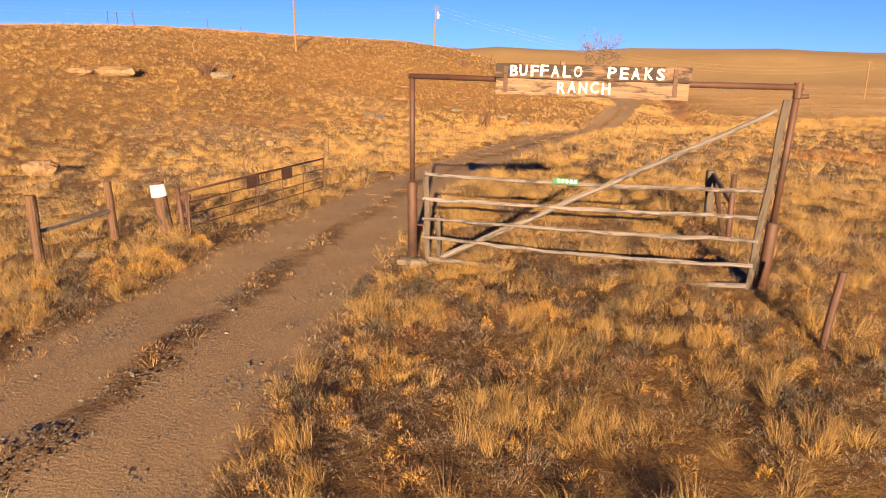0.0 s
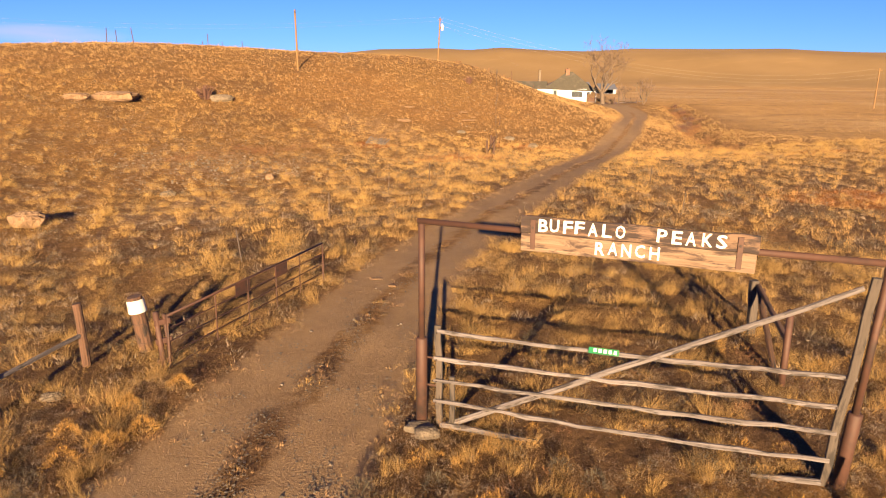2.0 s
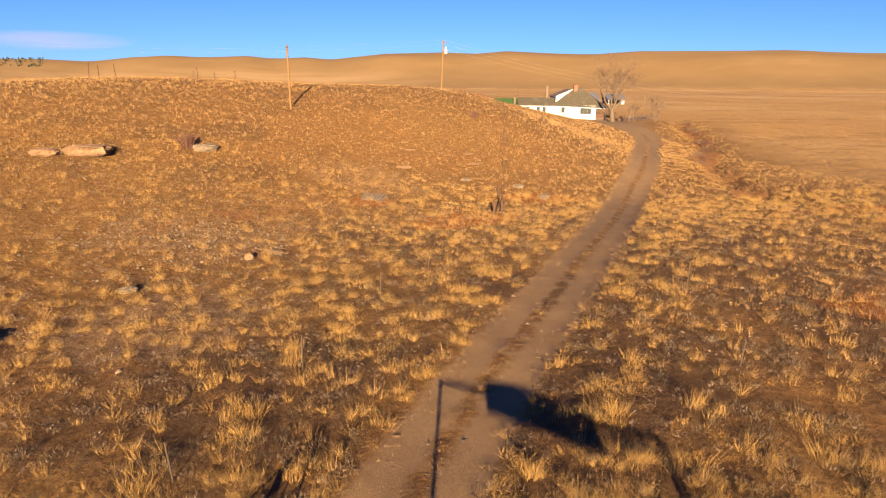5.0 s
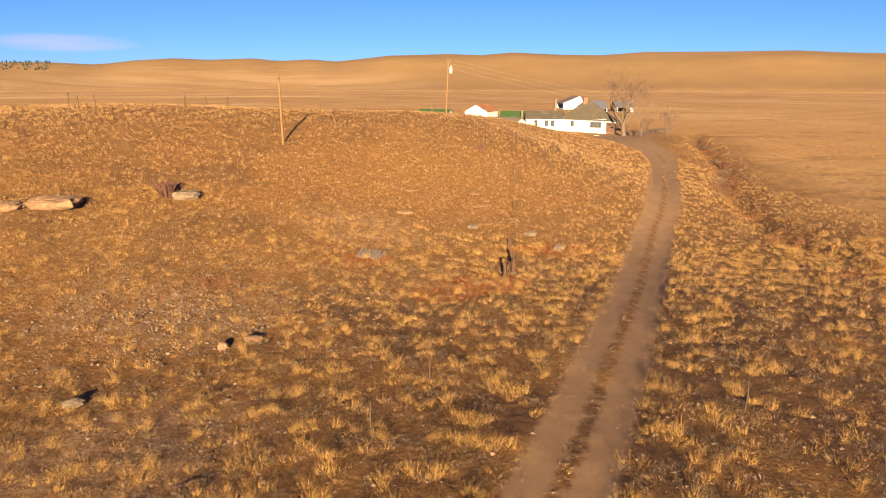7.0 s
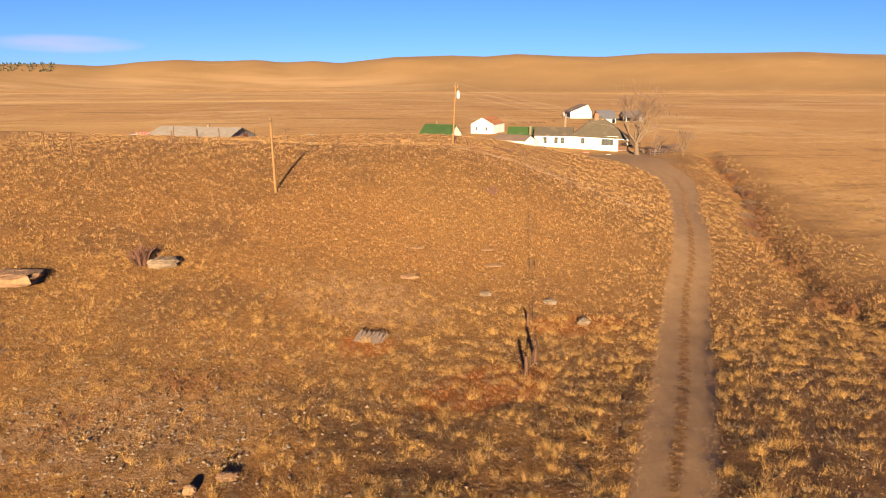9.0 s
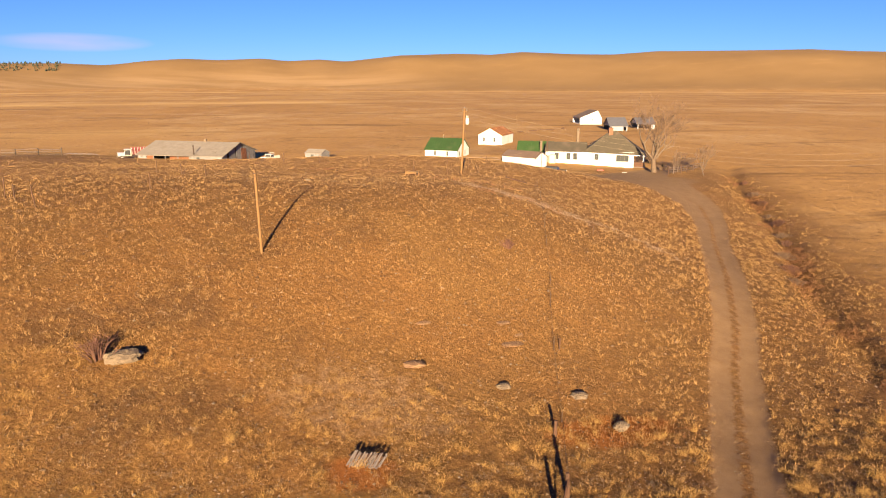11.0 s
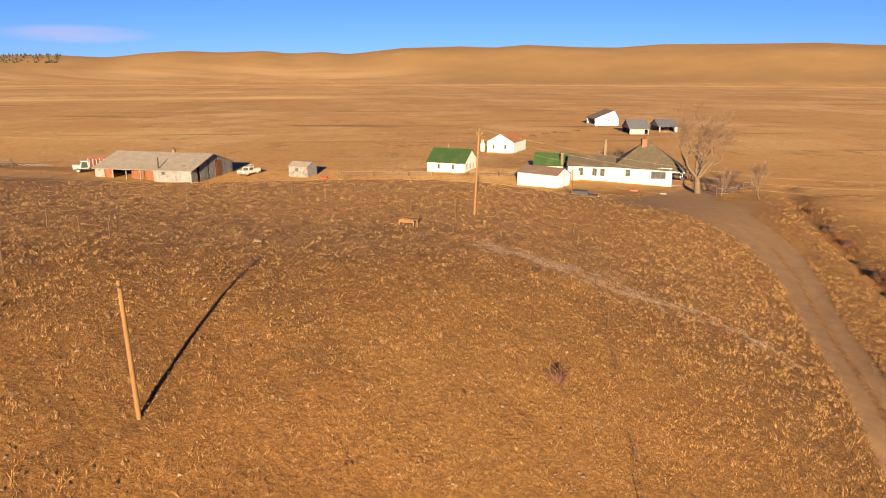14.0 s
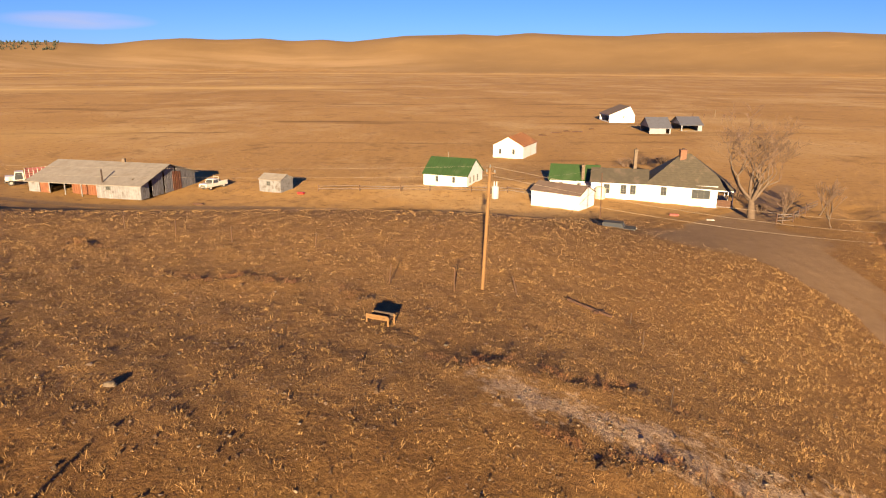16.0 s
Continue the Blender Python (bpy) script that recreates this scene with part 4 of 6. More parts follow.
# ---- utility poles and cables ----
def utility_poles():
    foot, top = on(-14.86, 75.85, -1.0), Vector((-14.95, 75.6, gz(-14.86, 75.85) + 6.1))
    root = thing("short_pole", on(-14.86, 75.85), "bare wooden pole standing on the grassy knoll", "utility pole")
    part("shaft", Form().tube([foot.lerp(top, k / 5) for k in range(6)], [0.11, 0.108, 0.105, 0.10, 0.095, 0.09], 12), wood_pole, root, "", True)
    part("bracket", Form().beam(top - Vector((0.1, 0.14, 0.25)), top - Vector((-0.1, 0.14, 0.25)), 0.05, 0.09), rust_dark, root)
    foot, top = on(0.62, 115.5, -1.2), Vector((1.02, 115.7, gz(0.62, 115.5) + 8.15))
    root = thing("transformer_pole", on(0.62, 115.5), "tall wooden pole with a grey transformer and insulators on the knoll", "utility pole")
    part("shaft", Form().tube([foot.lerp(top, k / 6) for k in range(7)], [0.135, 0.13, 0.125, 0.12, 0.115, 0.11, 0.10], 12), wood_pole, root, "", True)
    can = top + Vector((0.36, -0.05, -2.0))
    part("transformer", Form().tube([can, can + Vector((0, 0, 0.04)), can + Vector((0, 0, 0.78)), can + Vector((0, 0, 0.86))], [0.2, 0.23, 0.23, 0.12], 14), grey_can, root, "grey transformer can", True)
    for dx in (-0.08, 0.08):
        part("bushing", Form().tube([can + Vector((dx, 0, 0.82)), can + Vector((dx, 0, 1.12))], [0.05, 0.03], 8), grey_can, root)
    part("can_bracket", Form().beam(can + Vector((-0.4, 0, 0.45)), can + Vector((-0.15, 0, 0.45)), 0.06, 0.30), rust_dark, root)
    part("arm", Form().beam(top + Vector((-0.25, 0.1, -0.35)), top + Vector((0.35, -0.05, -0.35)), 0.08, 0.09), wood_pole, root)
    for off in ((-0.2, 0.08, -0.25), (0.0, 0, 0.05), (0.3, -0.05, -0.25)):
        part("insulator", Form().tube([top + Vector(off) - Vector((0, 0, 0.05)), top + Vector(off) + Vector((0, 0, 0.06)), top + Vector(off) + Vector((0, 0, 0.16))], [0.05, 0.06, 0.02], 8), trim_dark, root)
    for dz, start in ((0.15, (0, 0, 0.1)), (-0.7, (0.05, 0, -0.5)), (-1.3, (0.05, 0, -1.2))):
        a, b = top + Vector(start), Vector((96, 150 + dz * 4, 8.2 + dz))
        solo("cable", Form().tube([a.lerp(b, k / 16) - Vector((0, 0, 4.4 * 4 * (k / 16) * (1 - k / 16))) for k in range(17)], 0.0075, 5), wire_mat, "thin overhead cable sagging from the pole", "cable", "overhead cables")
    for dz, start in ((0.1, (0, 0, 0.1)), (-0.6, (0, 0, -0.5))):
        a, b = top + Vector(start), Vector((-80, 131, gz(-80, 131) + 8.5 + dz))
        solo("cable", Form().tube([a.lerp(b, k / 16) - Vector((0, 0, 1.2 * 4 * (k / 16) * (1 - k / 16))) for k in range(17)], 0.0035, 5), wire_mat, "thin overhead cable sagging from the pole", "cable", "overhead cables")
    a, b = top + Vector((0.1, 0, -0.8)), Vector((29.3, 183.9, 6.6))
    solo("cable", Form().tube([a.lerp(b, k / 12) - Vector((0, 0, 3.0 * (k / 12) * (1 - k / 12))) for k in range(13)], 0.005, 5), wire_mat, "thin service cable to the house", "cable", "overhead cables")
    f, t = on(18.63, 161.8, -0.8), on(18.5, 161.9, 6.4)
    root = thing("yard_pole", on(18.63, 161.8), "slim dark pole with a guy wire in the yard", "utility pole")
    part("shaft", Form().tube([f, t], [0.09, 0.06], 8), wood_post, root)
    part("guy_wire", Form().tube([t - Vector((0, 0, 1.2)), on(15.4, 167.5, 0.0)], 0.02, 5), rust_dark, root)
    for x, y in ((-80, 131), (98, 152)):
        root = thing("line_pole", on(x, y), "far wooden line pole", "utility pole")
        part("shaft", Form().tube([on(x, y, -1), on(x, y, 8.6)], [0.16, 0.12], 8), wood_pole, root)
        part("arm", Form().beam(on(x - 0.7, y, 8.2), on(x + 0.7, y, 8.2), 0.09, 0.1), wood_pole, root)


utility_poles()


# ---- ranch buildings ----
def wall_with_openings(a, b, z0, z1, holes, thick=0.14):
    """An upright wall from a to b with holes (along, above floor, wide, high) right through it."""
    a, b = Vector(a), Vector(b)
    wide = (b - a).length
    way = (b - a) / wide
    f = Form()

    def slab(s0, s1, y0, y1):
        if s1 - s0 > 0.01 and y1 - y0 > 0.01:
            p, q = a + way * s0, a + way * s1
            mid = (y0 + y1) / 2
            f.beam((p.x, p.y, mid), (q.x, q.y, mid), thick, y1 - y0, bevel=0.001)

    last = 0.0
    for s, sill, w, h in sorted(holes):
        slab(last, s, z0, z1)
        slab(s, s + w, z0, z0 + sill)
        slab(s, s + w, z0 + sill + h, z1)
        last = s + w
    slab(last, wide, z0, z1)
    return f


def window_set(root, a, b, z0, holes, panes=(2, 2), frame_mat=None):
    a, b = Vector(a), Vector(b)
    way = (b - a).normalized()
    out = Vector((way.y, -way.x, 0))

    def at(s, z, o):
        p = a + way * s + out * o
        return Vector((p.x, p.y, z0 + z))

    for s, sill, w, h in holes:
        base = part("window", Form().beam(at(s + w / 2 - 0.001, sill + 0.03, 0.03), at(s + w / 2 - 0.001, sill + h - 0.03, 0.03), w - 0.02, 0.03, up=out), glass_dark, root, "dark sash window")
        for q in (0.04, w - 0.04):
            part("frame", Form().beam(at(s + q, sill, 0.06), at(s + q, sill + h, 0.06), 0.08, 0.07, up=out), frame_mat or wall_white, base)
        for q in (0.04, h - 0.04):
            part("frame", Form().beam(at(s, sill + q, 0.062), at(s + w, sill + q, 0.062), 0.07, 0.08), frame_mat or wall_white, base)
        for k in range(1, panes[0]):
            part("bar", Form().beam(at(s + w * k / panes[0], sill + 0.05, 0.05), at(s + w * k / panes[0], sill + h - 0.05, 0.05), 0.035, 0.03, up=out), frame_mat or wall_white, base)
        for k in range(1, panes[1]):
            part("bar", Form().beam(at(s + 0.05, sill + h * k / panes[1], 0.052), at(s + w - 0.05, sill + h * k / panes[1], 0.052), 0.03, 0.035), frame_mat or wall_white, base)


def roof_slab(corners, thick, mat, root, ribs=0, name="roof"):
    """A thick sloping sheet over four corners (eave a, eave b, ridge b, ridge a) with raised ribs from eave to ridge."""
    c = [Vector(p) for p in corners]
    n = (c[1] - c[0]).cross(c[3] - c[0]).normalized()
    n = n if n.z > 0 else -n
    low = [p - n * thick for p in c]
    f = Form()
    f.face(c).face(low[::-1])
    for k in range(len(c)):
        j = (k + 1) % len(c)
        f.face([c[k], low[k], low[j], c[j]])
    ob = part(name, f, mat, root)
    for k in range(ribs):
        t = (k + 0.5) / ribs
        part("rib", Form().beam(c[0].lerp(c[1], t) + n * 0.012, c[3].lerp(c[2], t) + n * 0.012, 0.05, 0.035, up=n), mat, ob)
    return ob


def gable_building(name, label, cat, a, b, depth, eave, ridge, axis, wall_mat, roof_mat, holes, over=0.35, ribs=0, panes=(2, 2), floor=None, off=0.5, sash=None):
    """A house with a pitched roof. a, b: its front corners on the ground; axis 'along' or 'back': where the ridge runs; holes: for each wall, front, right, back, left."""
    a, b = Vector((*a, 0)), Vector((*b, 0))
    way = (b - a).normalized()
    back = Vector((-way.y, way.x, 0))
    c, d = b + back * depth, a + back * depth
    z = min(gz(p.x, p.y) for p in (a, b, c, d)) if floor is None else floor
    root = thing(name, ((a + c) / 2).to_tuple()[:2] + (z,), label, cat)
    low = z - 0.4
    for k, (p, q) in enumerate(((a, b), (b, c), (c, d), (d, a))):
        mine = [(s, sill + z - low, w, h) for s, sill, w, h in holes.get(k, [])]
        part("wall", wall_with_openings(p, q, low, z + eave, mine), wall_mat, root)
        if mine and k in (0, 1) and name not in ("tin_shed", "open_tin_shelter"):
            window_set(root, p, q, low, mine, panes, sash)

    def up(p, h):
        return Vector((p.x, p.y, z + h))

    if axis == "along":
        m0, m1 = a.lerp(d, off), b.lerp(c, off)
        for p, q, m in ((b, c, m1), (d, a, m0)):
            t = (q - p).normalized().cross(Vector((0, 0, 1))) * 0.07
            part("gable", prism([up(p, eave - 0.01), up(q, eave - 0.01), up(m, ridge)], t), wall_mat, root)
        s = (ridge - eave) / (depth * off)
        s2 = (ridge - eave) / (depth * (1 - off))
        roof_slab([up(a - way * over - back * over, eave - s * over + 0.1), up(b + way * over - back * over, eave - s * over + 0.1), up(m1 + way * over, ridge + 0.1), up(m0 - way * over, ridge + 0.1)], 0.09, roof_mat, root, ribs)
        roof_slab([up(d - way * over + back * over, eave - s2 * over + 0.1), up(c + way * over + back * over, eave - s2 * over + 0.1), up(m1 + way * over, ridge + 0.1), up(m0 - way * over, ridge + 0.1)], 0.09, roof_mat, root, ribs)
    else:
        m0, m1 = a.lerp(b, off), d.lerp(c, off)
        for p, q, m in ((a, b, m0), (c, d, m1)):
            t = (q - p).normalized().cross(Vector((0, 0, 1))) * 0.07
            part("gable", prism([up(p, eave - 0.01), up(q, eave - 0.01), up(m, ridge)], t), wall_mat, root)
        w = (b - a).length
        s, s2 = (ridge - eave) / (w * (1 - off)), (ridge - eave) / (w * off)
        roof_slab([up(b + way * over - back * over, eave - s * over + 0.1), up(c + way * over + back * over, eave - s * over + 0.1), up(m1 + back * over, ridge + 0.1), up(m0 - back * over, ridge + 0.1)], 0.09, roof_mat, root, ribs)
        roof_slab([up(a - way * over - back * over, eave - s2 * over + 0.1), up(d - way * over + back * over, eave - s2 * over + 0.1), up(m1 + back * over, ridge + 0.1), up(m0 - back * over, ridge + 0.1)], 0.09, roof_mat, root, ribs)
    return root, z


def prism(tri, t):
    """A triangle of thickness 2 t."""
    f = Form()
    p, q = [v - t for v in tri], [v + t for v in tri]
    f.face(p).face(q[::-1])
    for k in range(3):
        j = (k + 1) % 3
        f.face([p[k], q[k], q[j], p[j]])
    return f


def chimney(root, x, y, z0, z1, size, mat, name="chimney"):
    ob = part(name, Form().box((x, y, z0), (size, size, z1 - z0)), mat, root, "masonry chimney")
    part("cap", Form().box((x, y, z1), (size + 0.12, size + 0.12, 0.12)), mat, ob)
    part("flue", Form().tube([(x, y, z1 + 0.1), (x, y, z1 + 0.32)], size * 0.22, 8), rust_dark, ob)


def ranch_house():
    a, b = Vector((29.25, 178.15, 0)), Vector((39.3, 175.6, 0))
    way = (b - a).normalized()
    back = Vector((-way.y, way.x, 0))
    depth, eave, z = 9.5, 3.0, 0.12
    root = thing("ranch_house", (34, 181, z), "white single-storey ranch house with a dark hipped shingle roof", "house")
    c, d = b + back * depth, a + back * depth
    wide = (b - a).length
    front = [(2.1, 1.2, 0.9, 1.45), (6.7, 0.95, 2.7, 1.5)]
    low = z - 0.6
    for k, (p, q) in enumerate(((a, b), (b, c), (c, d), (d, a))):
        mine = [(s, sill + 0.6, w, h) for s, sill, w, h in front] if k == 0 else []
        part("wall", wall_with_openings(p, q, low, z + eave, mine, 0.16), wall_white, root)
    window_set(root, a, b, low, [(2.1, 1.8, 0.9, 1.45)], (2, 2), trim_dark)
    window_set(root, a, b, low, [(6.7, 1.55, 2.7, 1.5)], (3, 1), trim_dark)

    def up(p, h):
        return Vector((p.x, p.y, z + h))

    o, rise = 0.45, 4.3
    e = [up(a - way * o - back * o, eave - 0.1), up(b + way * 2.6 - back * o, eave - 0.55), up(c + way * 2.6 + back * o, eave - 0.55), up(d - way * o + back * o, eave - 0.1)]
    r0 = up(a + way * wide * 0.50 + back * depth * 0.5, eave + rise)
    r1 = up(a + way * wide * 0.62 + back * depth * 0.5, eave + rise)
    for corners in ([e[0], e[1], r1, r0], [e[1], e[2], r1], [e[2], e[3], r0, r1], [e[3], e[0], r0]):
        n = (corners[1] - corners[0]).cross(corners[2] - corners[0]).normalized() * 0.1
        f = Form()
        dn = [p - n for p in corners]
        f.face(corners).face(dn[::-1])
        for k in range(len(corners)):
            j = (k + 1) % len(corners)
            f.face([corners[k], dn[k], dn[j], corners[j]])
        roof = part("roof", f, roof_shingle, root)
        if len(corners) == 4 and corners[0] is e[0]:
            for row in range(1, 16):
                t = row / 16
                p, q = corners[0].lerp(corners[3], t), corners[1].lerp(corners[2], t)
                part("shingle_course", Form().beam(p + n * 0.25, q + n * 0.25, 0.12, 0.04, up=n), roof_shingle, roof)
    part("fascia", Form().beam(e[0] - Vector((0, 0, 0.12)), e[1] - Vector((0, 0, 0.12)), 0.04, 0.16), wall_white, root)
    porch = b + way * 2.3
    for t in (0.1, 5.0, 9.0):
        p = porch + back * t
        part("porch_post", Form().beam((p.x, p.y, z - 0.3), (p.x, p.y, z + eave - 0.35), 0.12, 0.12, up=(0, 1, 0)), wall_white, root)
    p, q = b + way * 0.1 + back * 0.05, porch + back * 0.05
    part("porch_panel", Form().beam((p.x, p.y, z + 0.45), (q.x, q.y, z + 0.4), 0.05, 1.0), wood_post, root, "dark boarded porch front")
    m = b + way * 1.2 + back * 4.7
    part("porch_floor", Form().box((m.x, m.y, z - 0.25), (2.6, 9.2, 0.3), math.atan2(way.y, way.x)), wood_grey, root)
    s = r0 - back * 0.6
    chimney(root, s.x, s.y, s.z - 1.7, s.z + 0.55, 0.95, brick)
    # the low wing and the green-roofed kitchen behind it
    root2, z2 = gable_building("house_wing", "low white wing of the house with a mossy shingle roof", "house", (21.0, 180.1), (29.2, 178.05), 6.0, 2.85, 4.55, "along", wall_white, roof_shingle, {0: [(1.9, 1.0, 0.95, 1.5), (4.5, 1.0, 0.9, 1.5), (5.95, 1.0, 0.9, 1.5)]}, 0.3, floor=0.25, sash=trim_dark)
    chimney(root2, 28.6, 183.6, 4.2, 7.6, 0.5, limestone)
    root3, z3 = gable_building("kitchen_wing", "white back wing with a green metal roof", "house", (15.4, 187.1), (23.0, 185.2), 5.0, 2.2, 4.3, "along", wall_white, roof_green, {0: [(1.5, 0.8, 0.7, 1.0), (4.5, 0.8, 0.7, 1.0)]}, 0.3, ribs=9, floor=0.15)
    chimney(root3, 20.6, 185.6, 2.4, 4.75, 0.5, limestone)
    door = thing("wing_door", (20.3, 180.6, 0.3), "dark green panelled door in a shaded recess", "door")
    part("door_leaf", Form().beam((19.6, 180.6, 1.3), (20.5, 180.4, 1.3), 0.06, 2.0), trim_dark, door)
    part("jamb", Form().beam((19.5, 180.6, 0.2), (19.5, 180.6, 2.4), 0.1, 0.1, up=(0, 1, 0)), wall_white, door)


ranch_house()
gable_building("white_shed", "white board shed with a brown roof", "shed", (11.0, 175.85), (17.4, 170.75), 4.6, 2.3, 3.35, "along", wall_white, roof_brown, {}, 0.25, floor=0.15)
green_house, _z = gable_building("green_roofed_cabin", "white cabin with a green metal roof and small dark windows", "cabin", (-6.25, 192.7), (1.3, 189.5), 7.6, 2.15, 4.6, "along", wall_white, roof_green, {0: [(2.3, 0.75, 0.55, 1.1), (5.5, 0.75, 0.55, 1.1)], 1: [(1.2, 0.7, 0.5, 1.1), (3.0, 0.7, 0.5, 1.1), (4.8, 0.7, 0.5, 1.1)]}, 0.3, ribs=11, panes=(1, 2), floor=0.1, sash=trim_dark)
part("vent_pipe", Form().tube([(-1.9, 196, 4.4), (-1.9, 196, 5.6)], 0.14, 8), limestone, green_house)
gable_building("rust_roofed_cabin", "white gabled cabin with a rusted metal roof", "cabin", (8.4, 231.2), (15.0, 228.55), 11.5, 2.85, 4.8, "back", wall_white, roof_rust, {0: [(1.4, 0.9, 0.6, 1.2), (4.6, 0.9, 0.6, 1.2)]}, 0.3, ribs=13, panes=(1, 2), floor=0.0, sash=trim_dark)
gable_building("far_white_barn", "small white barn with a brown lean-to roof beyond the house", "barn", (57.5, 330.8), (67.0, 331.4), 13.0, 2.8, 5.9, "back", wall_white, roof_brown, {0: [(5.0, 1.5, 0.8, 0.9)], 3: [(0.5, 0.4, 12.0, 2.0)]}, 0.3, floor=0.0, off=0.8)
gable_building("tin_shed", "grey tin-roofed shed with an open end", "shed", (60.8, 288.8), (67.2, 288.6), 12.0, 1.9, 4.7, "along", roof_tin, roof_tin, {0: [(5.0, 0.1, 1.1, 1.5)], 3: [(0.4, 0.1, 11.2, 1.75)]}, 0.4, ribs=8, floor=0.0)
gable_building("open_tin_shelter", "open shelter with a grey tin roof", "shed", (74.0, 299.0), (80.6, 298.8), 12.0, 2.0, 4.2, "along", roof_tin, roof_tin, {0: [(0.3, 0.1, 5.0, 1.75)], 3: [(0.4, 0.1, 11.2, 1.8)]}, 0.5, ribs=8, floor=0.0)
gable_building("well_shed", "small silvery board shed with a grey roof and one window", "shed", (-34.1, 187.1), (-30.1, 185.45), 3.4, 2.0, 2.75, "along", barn_board, roof_grey, {0: [(1.5, 0.95, 0.8, 0.8)]}, 0.2, floor=-0.1, sash=trim_dark)


def barn():
    a, b = Vector((-71.8, 183.9, 0)), Vector((-51.2, 179.6, 0))
    way = (b - a).normalized()
    back = Vector((-way.y, way.x, 0))
    depth, z, eave, ridge = 15.6, -0.05, 1.95, 4.3
    root = thing("old_barn", (-60, 187, z), "long silvery board barn with a sagging grey roof and open bays", "barn")
    c, d = b + back * depth, a + back * depth
    m0, m1 = a.lerp(d, 0.5), b.lerp(c, 0.5)

    def up(p, h):
        return Vector((p.x, p.y, z + h))

    def boards(p, q, top0, top1, mat, step=0.42, skip=()):
        n = int((q - p).length / step)
        for k in range(n):
            t = (k + 0.5) / n
            if any(lo < t < hi for lo, hi in skip):
                continue
            s = p.lerp(q, t)
            h = top0 + (top1 - top0) * t
            part("board", Form().beam((s.x, s.y, z - 0.4), (s.x, s.y, z + h - random.uniform(0, 0.06)), step * 0.96, 0.05, up=(q - p).normalized().cross(Vector((0, 0, 1))), bevel=0.05), mat, root)

    boards(a, b, eave, eave, barn_board, skip=((0.10, 0.62),))
    boards(a.lerp(b, 0.105), a.lerp(b, 0.185), eave, eave, barn_red)
    part("bay_lintel", Form().beam(up(a.lerp(b, 0.10), eave - 0.12), up(a.lerp(b, 0.63), eave - 0.12), 0.1, 0.22), barn_board, root)
    for t in (0.19, 0.33, 0.48, 0.62):
        p = a.lerp(b, t)
        part("bay_post", Form().beam(up(p, -0.4), up(p, eave), 0.16, 0.16, up=(0, 1, 0)), barn_board, root)
    inner = back * 1.6
    boards(a.lerp(b, 0.33) + inner, a.lerp(b, 0.62) + inner, eave, eave, barn_red)
    part("back_wall", Form().beam(up(d, 0.8), up(c, 0.8), 0.1, 2.4), barn_board, root)
    part("end_wall", Form().beam(up(a, 0.8), up(d, 0.8), 0.1, 2.4), barn_board, root)
    boards(b, m1, eave, ridge - 0.1, barn_board, skip=((0.30, 0.40), (0.78, 0.86)))
    boards(m1, c, ridge - 0.1, eave, barn_board, skip=((0.2, 0.3),))
    boards(b.lerp(c, 0.56) - way * -0.04, b.lerp(c, 0.72) - way * -0.04, 3.0, 2.7, barn_red)
    part("inner_dark_wall", Form().beam(up(b.lerp(c, 0.1) - way * 2.5, 1.2), up(b.lerp(c, 0.9) - way * 2.5, 1.2), 0.1, 3.0), wood_post, root)
    part("gable", prism([up(d, eave), up(a, eave), up(m0, ridge)], way * 0.05), barn_board, root)
    o = 0.5
    s = (ridge - eave) / (depth / 2)
    roof_slab([up(a - way * o - back * o, eave - s * o + 0.1), up(b + way * o - back * o, eave - s * o + 0.1), up(m1 + way * o, ridge + 0.1), up(m0 - way * o, ridge + 0.22)], 0.1, roof_grey, root)
    roof_slab([up(d - way * o + back * o, eave - s * o + 0.1), up(c + way * o + back * o, eave - s * o + 0.1), up(m1 + way * o, ridge + 0.1), up(m0 - way * o, ridge + 0.22)], 0.1, roof_grey, root)
    st = a.lerp(b, 0.66) + back * 0.4
    part("stove_pipe", Form().tube([up(st, 2.0), up(st, 4.25)], 0.13, 8), rust_dark, root, "dark stove pipe")
    vt = m0.lerp(m1, 0.6)
    part("roof_vent", Form().box(up(vt, ridge), (0.5, 0.5, 0.75)), limestone, root)
    window_set(root, a, b, z - 0.4, [(14.7, 1.35, 0.85, 0.7)], (2, 1), trim_dark)


barn()


# ---- parked vehicles ----
def wheel(root, at, r, w, side):
    at = Vector(at)
    t = part("wheel", Form().tube([at - side * w / 2, at - side * w * 0.4, at + side * w * 0.4, at + side * w / 2], [r * 0.82, r, r, r * 0.82], 16), rubber, root)
    part("rim", Form().tube([at + side * w * 0.3, at + side * w * 0.52], r * 0.55, 12), truck_white, t)


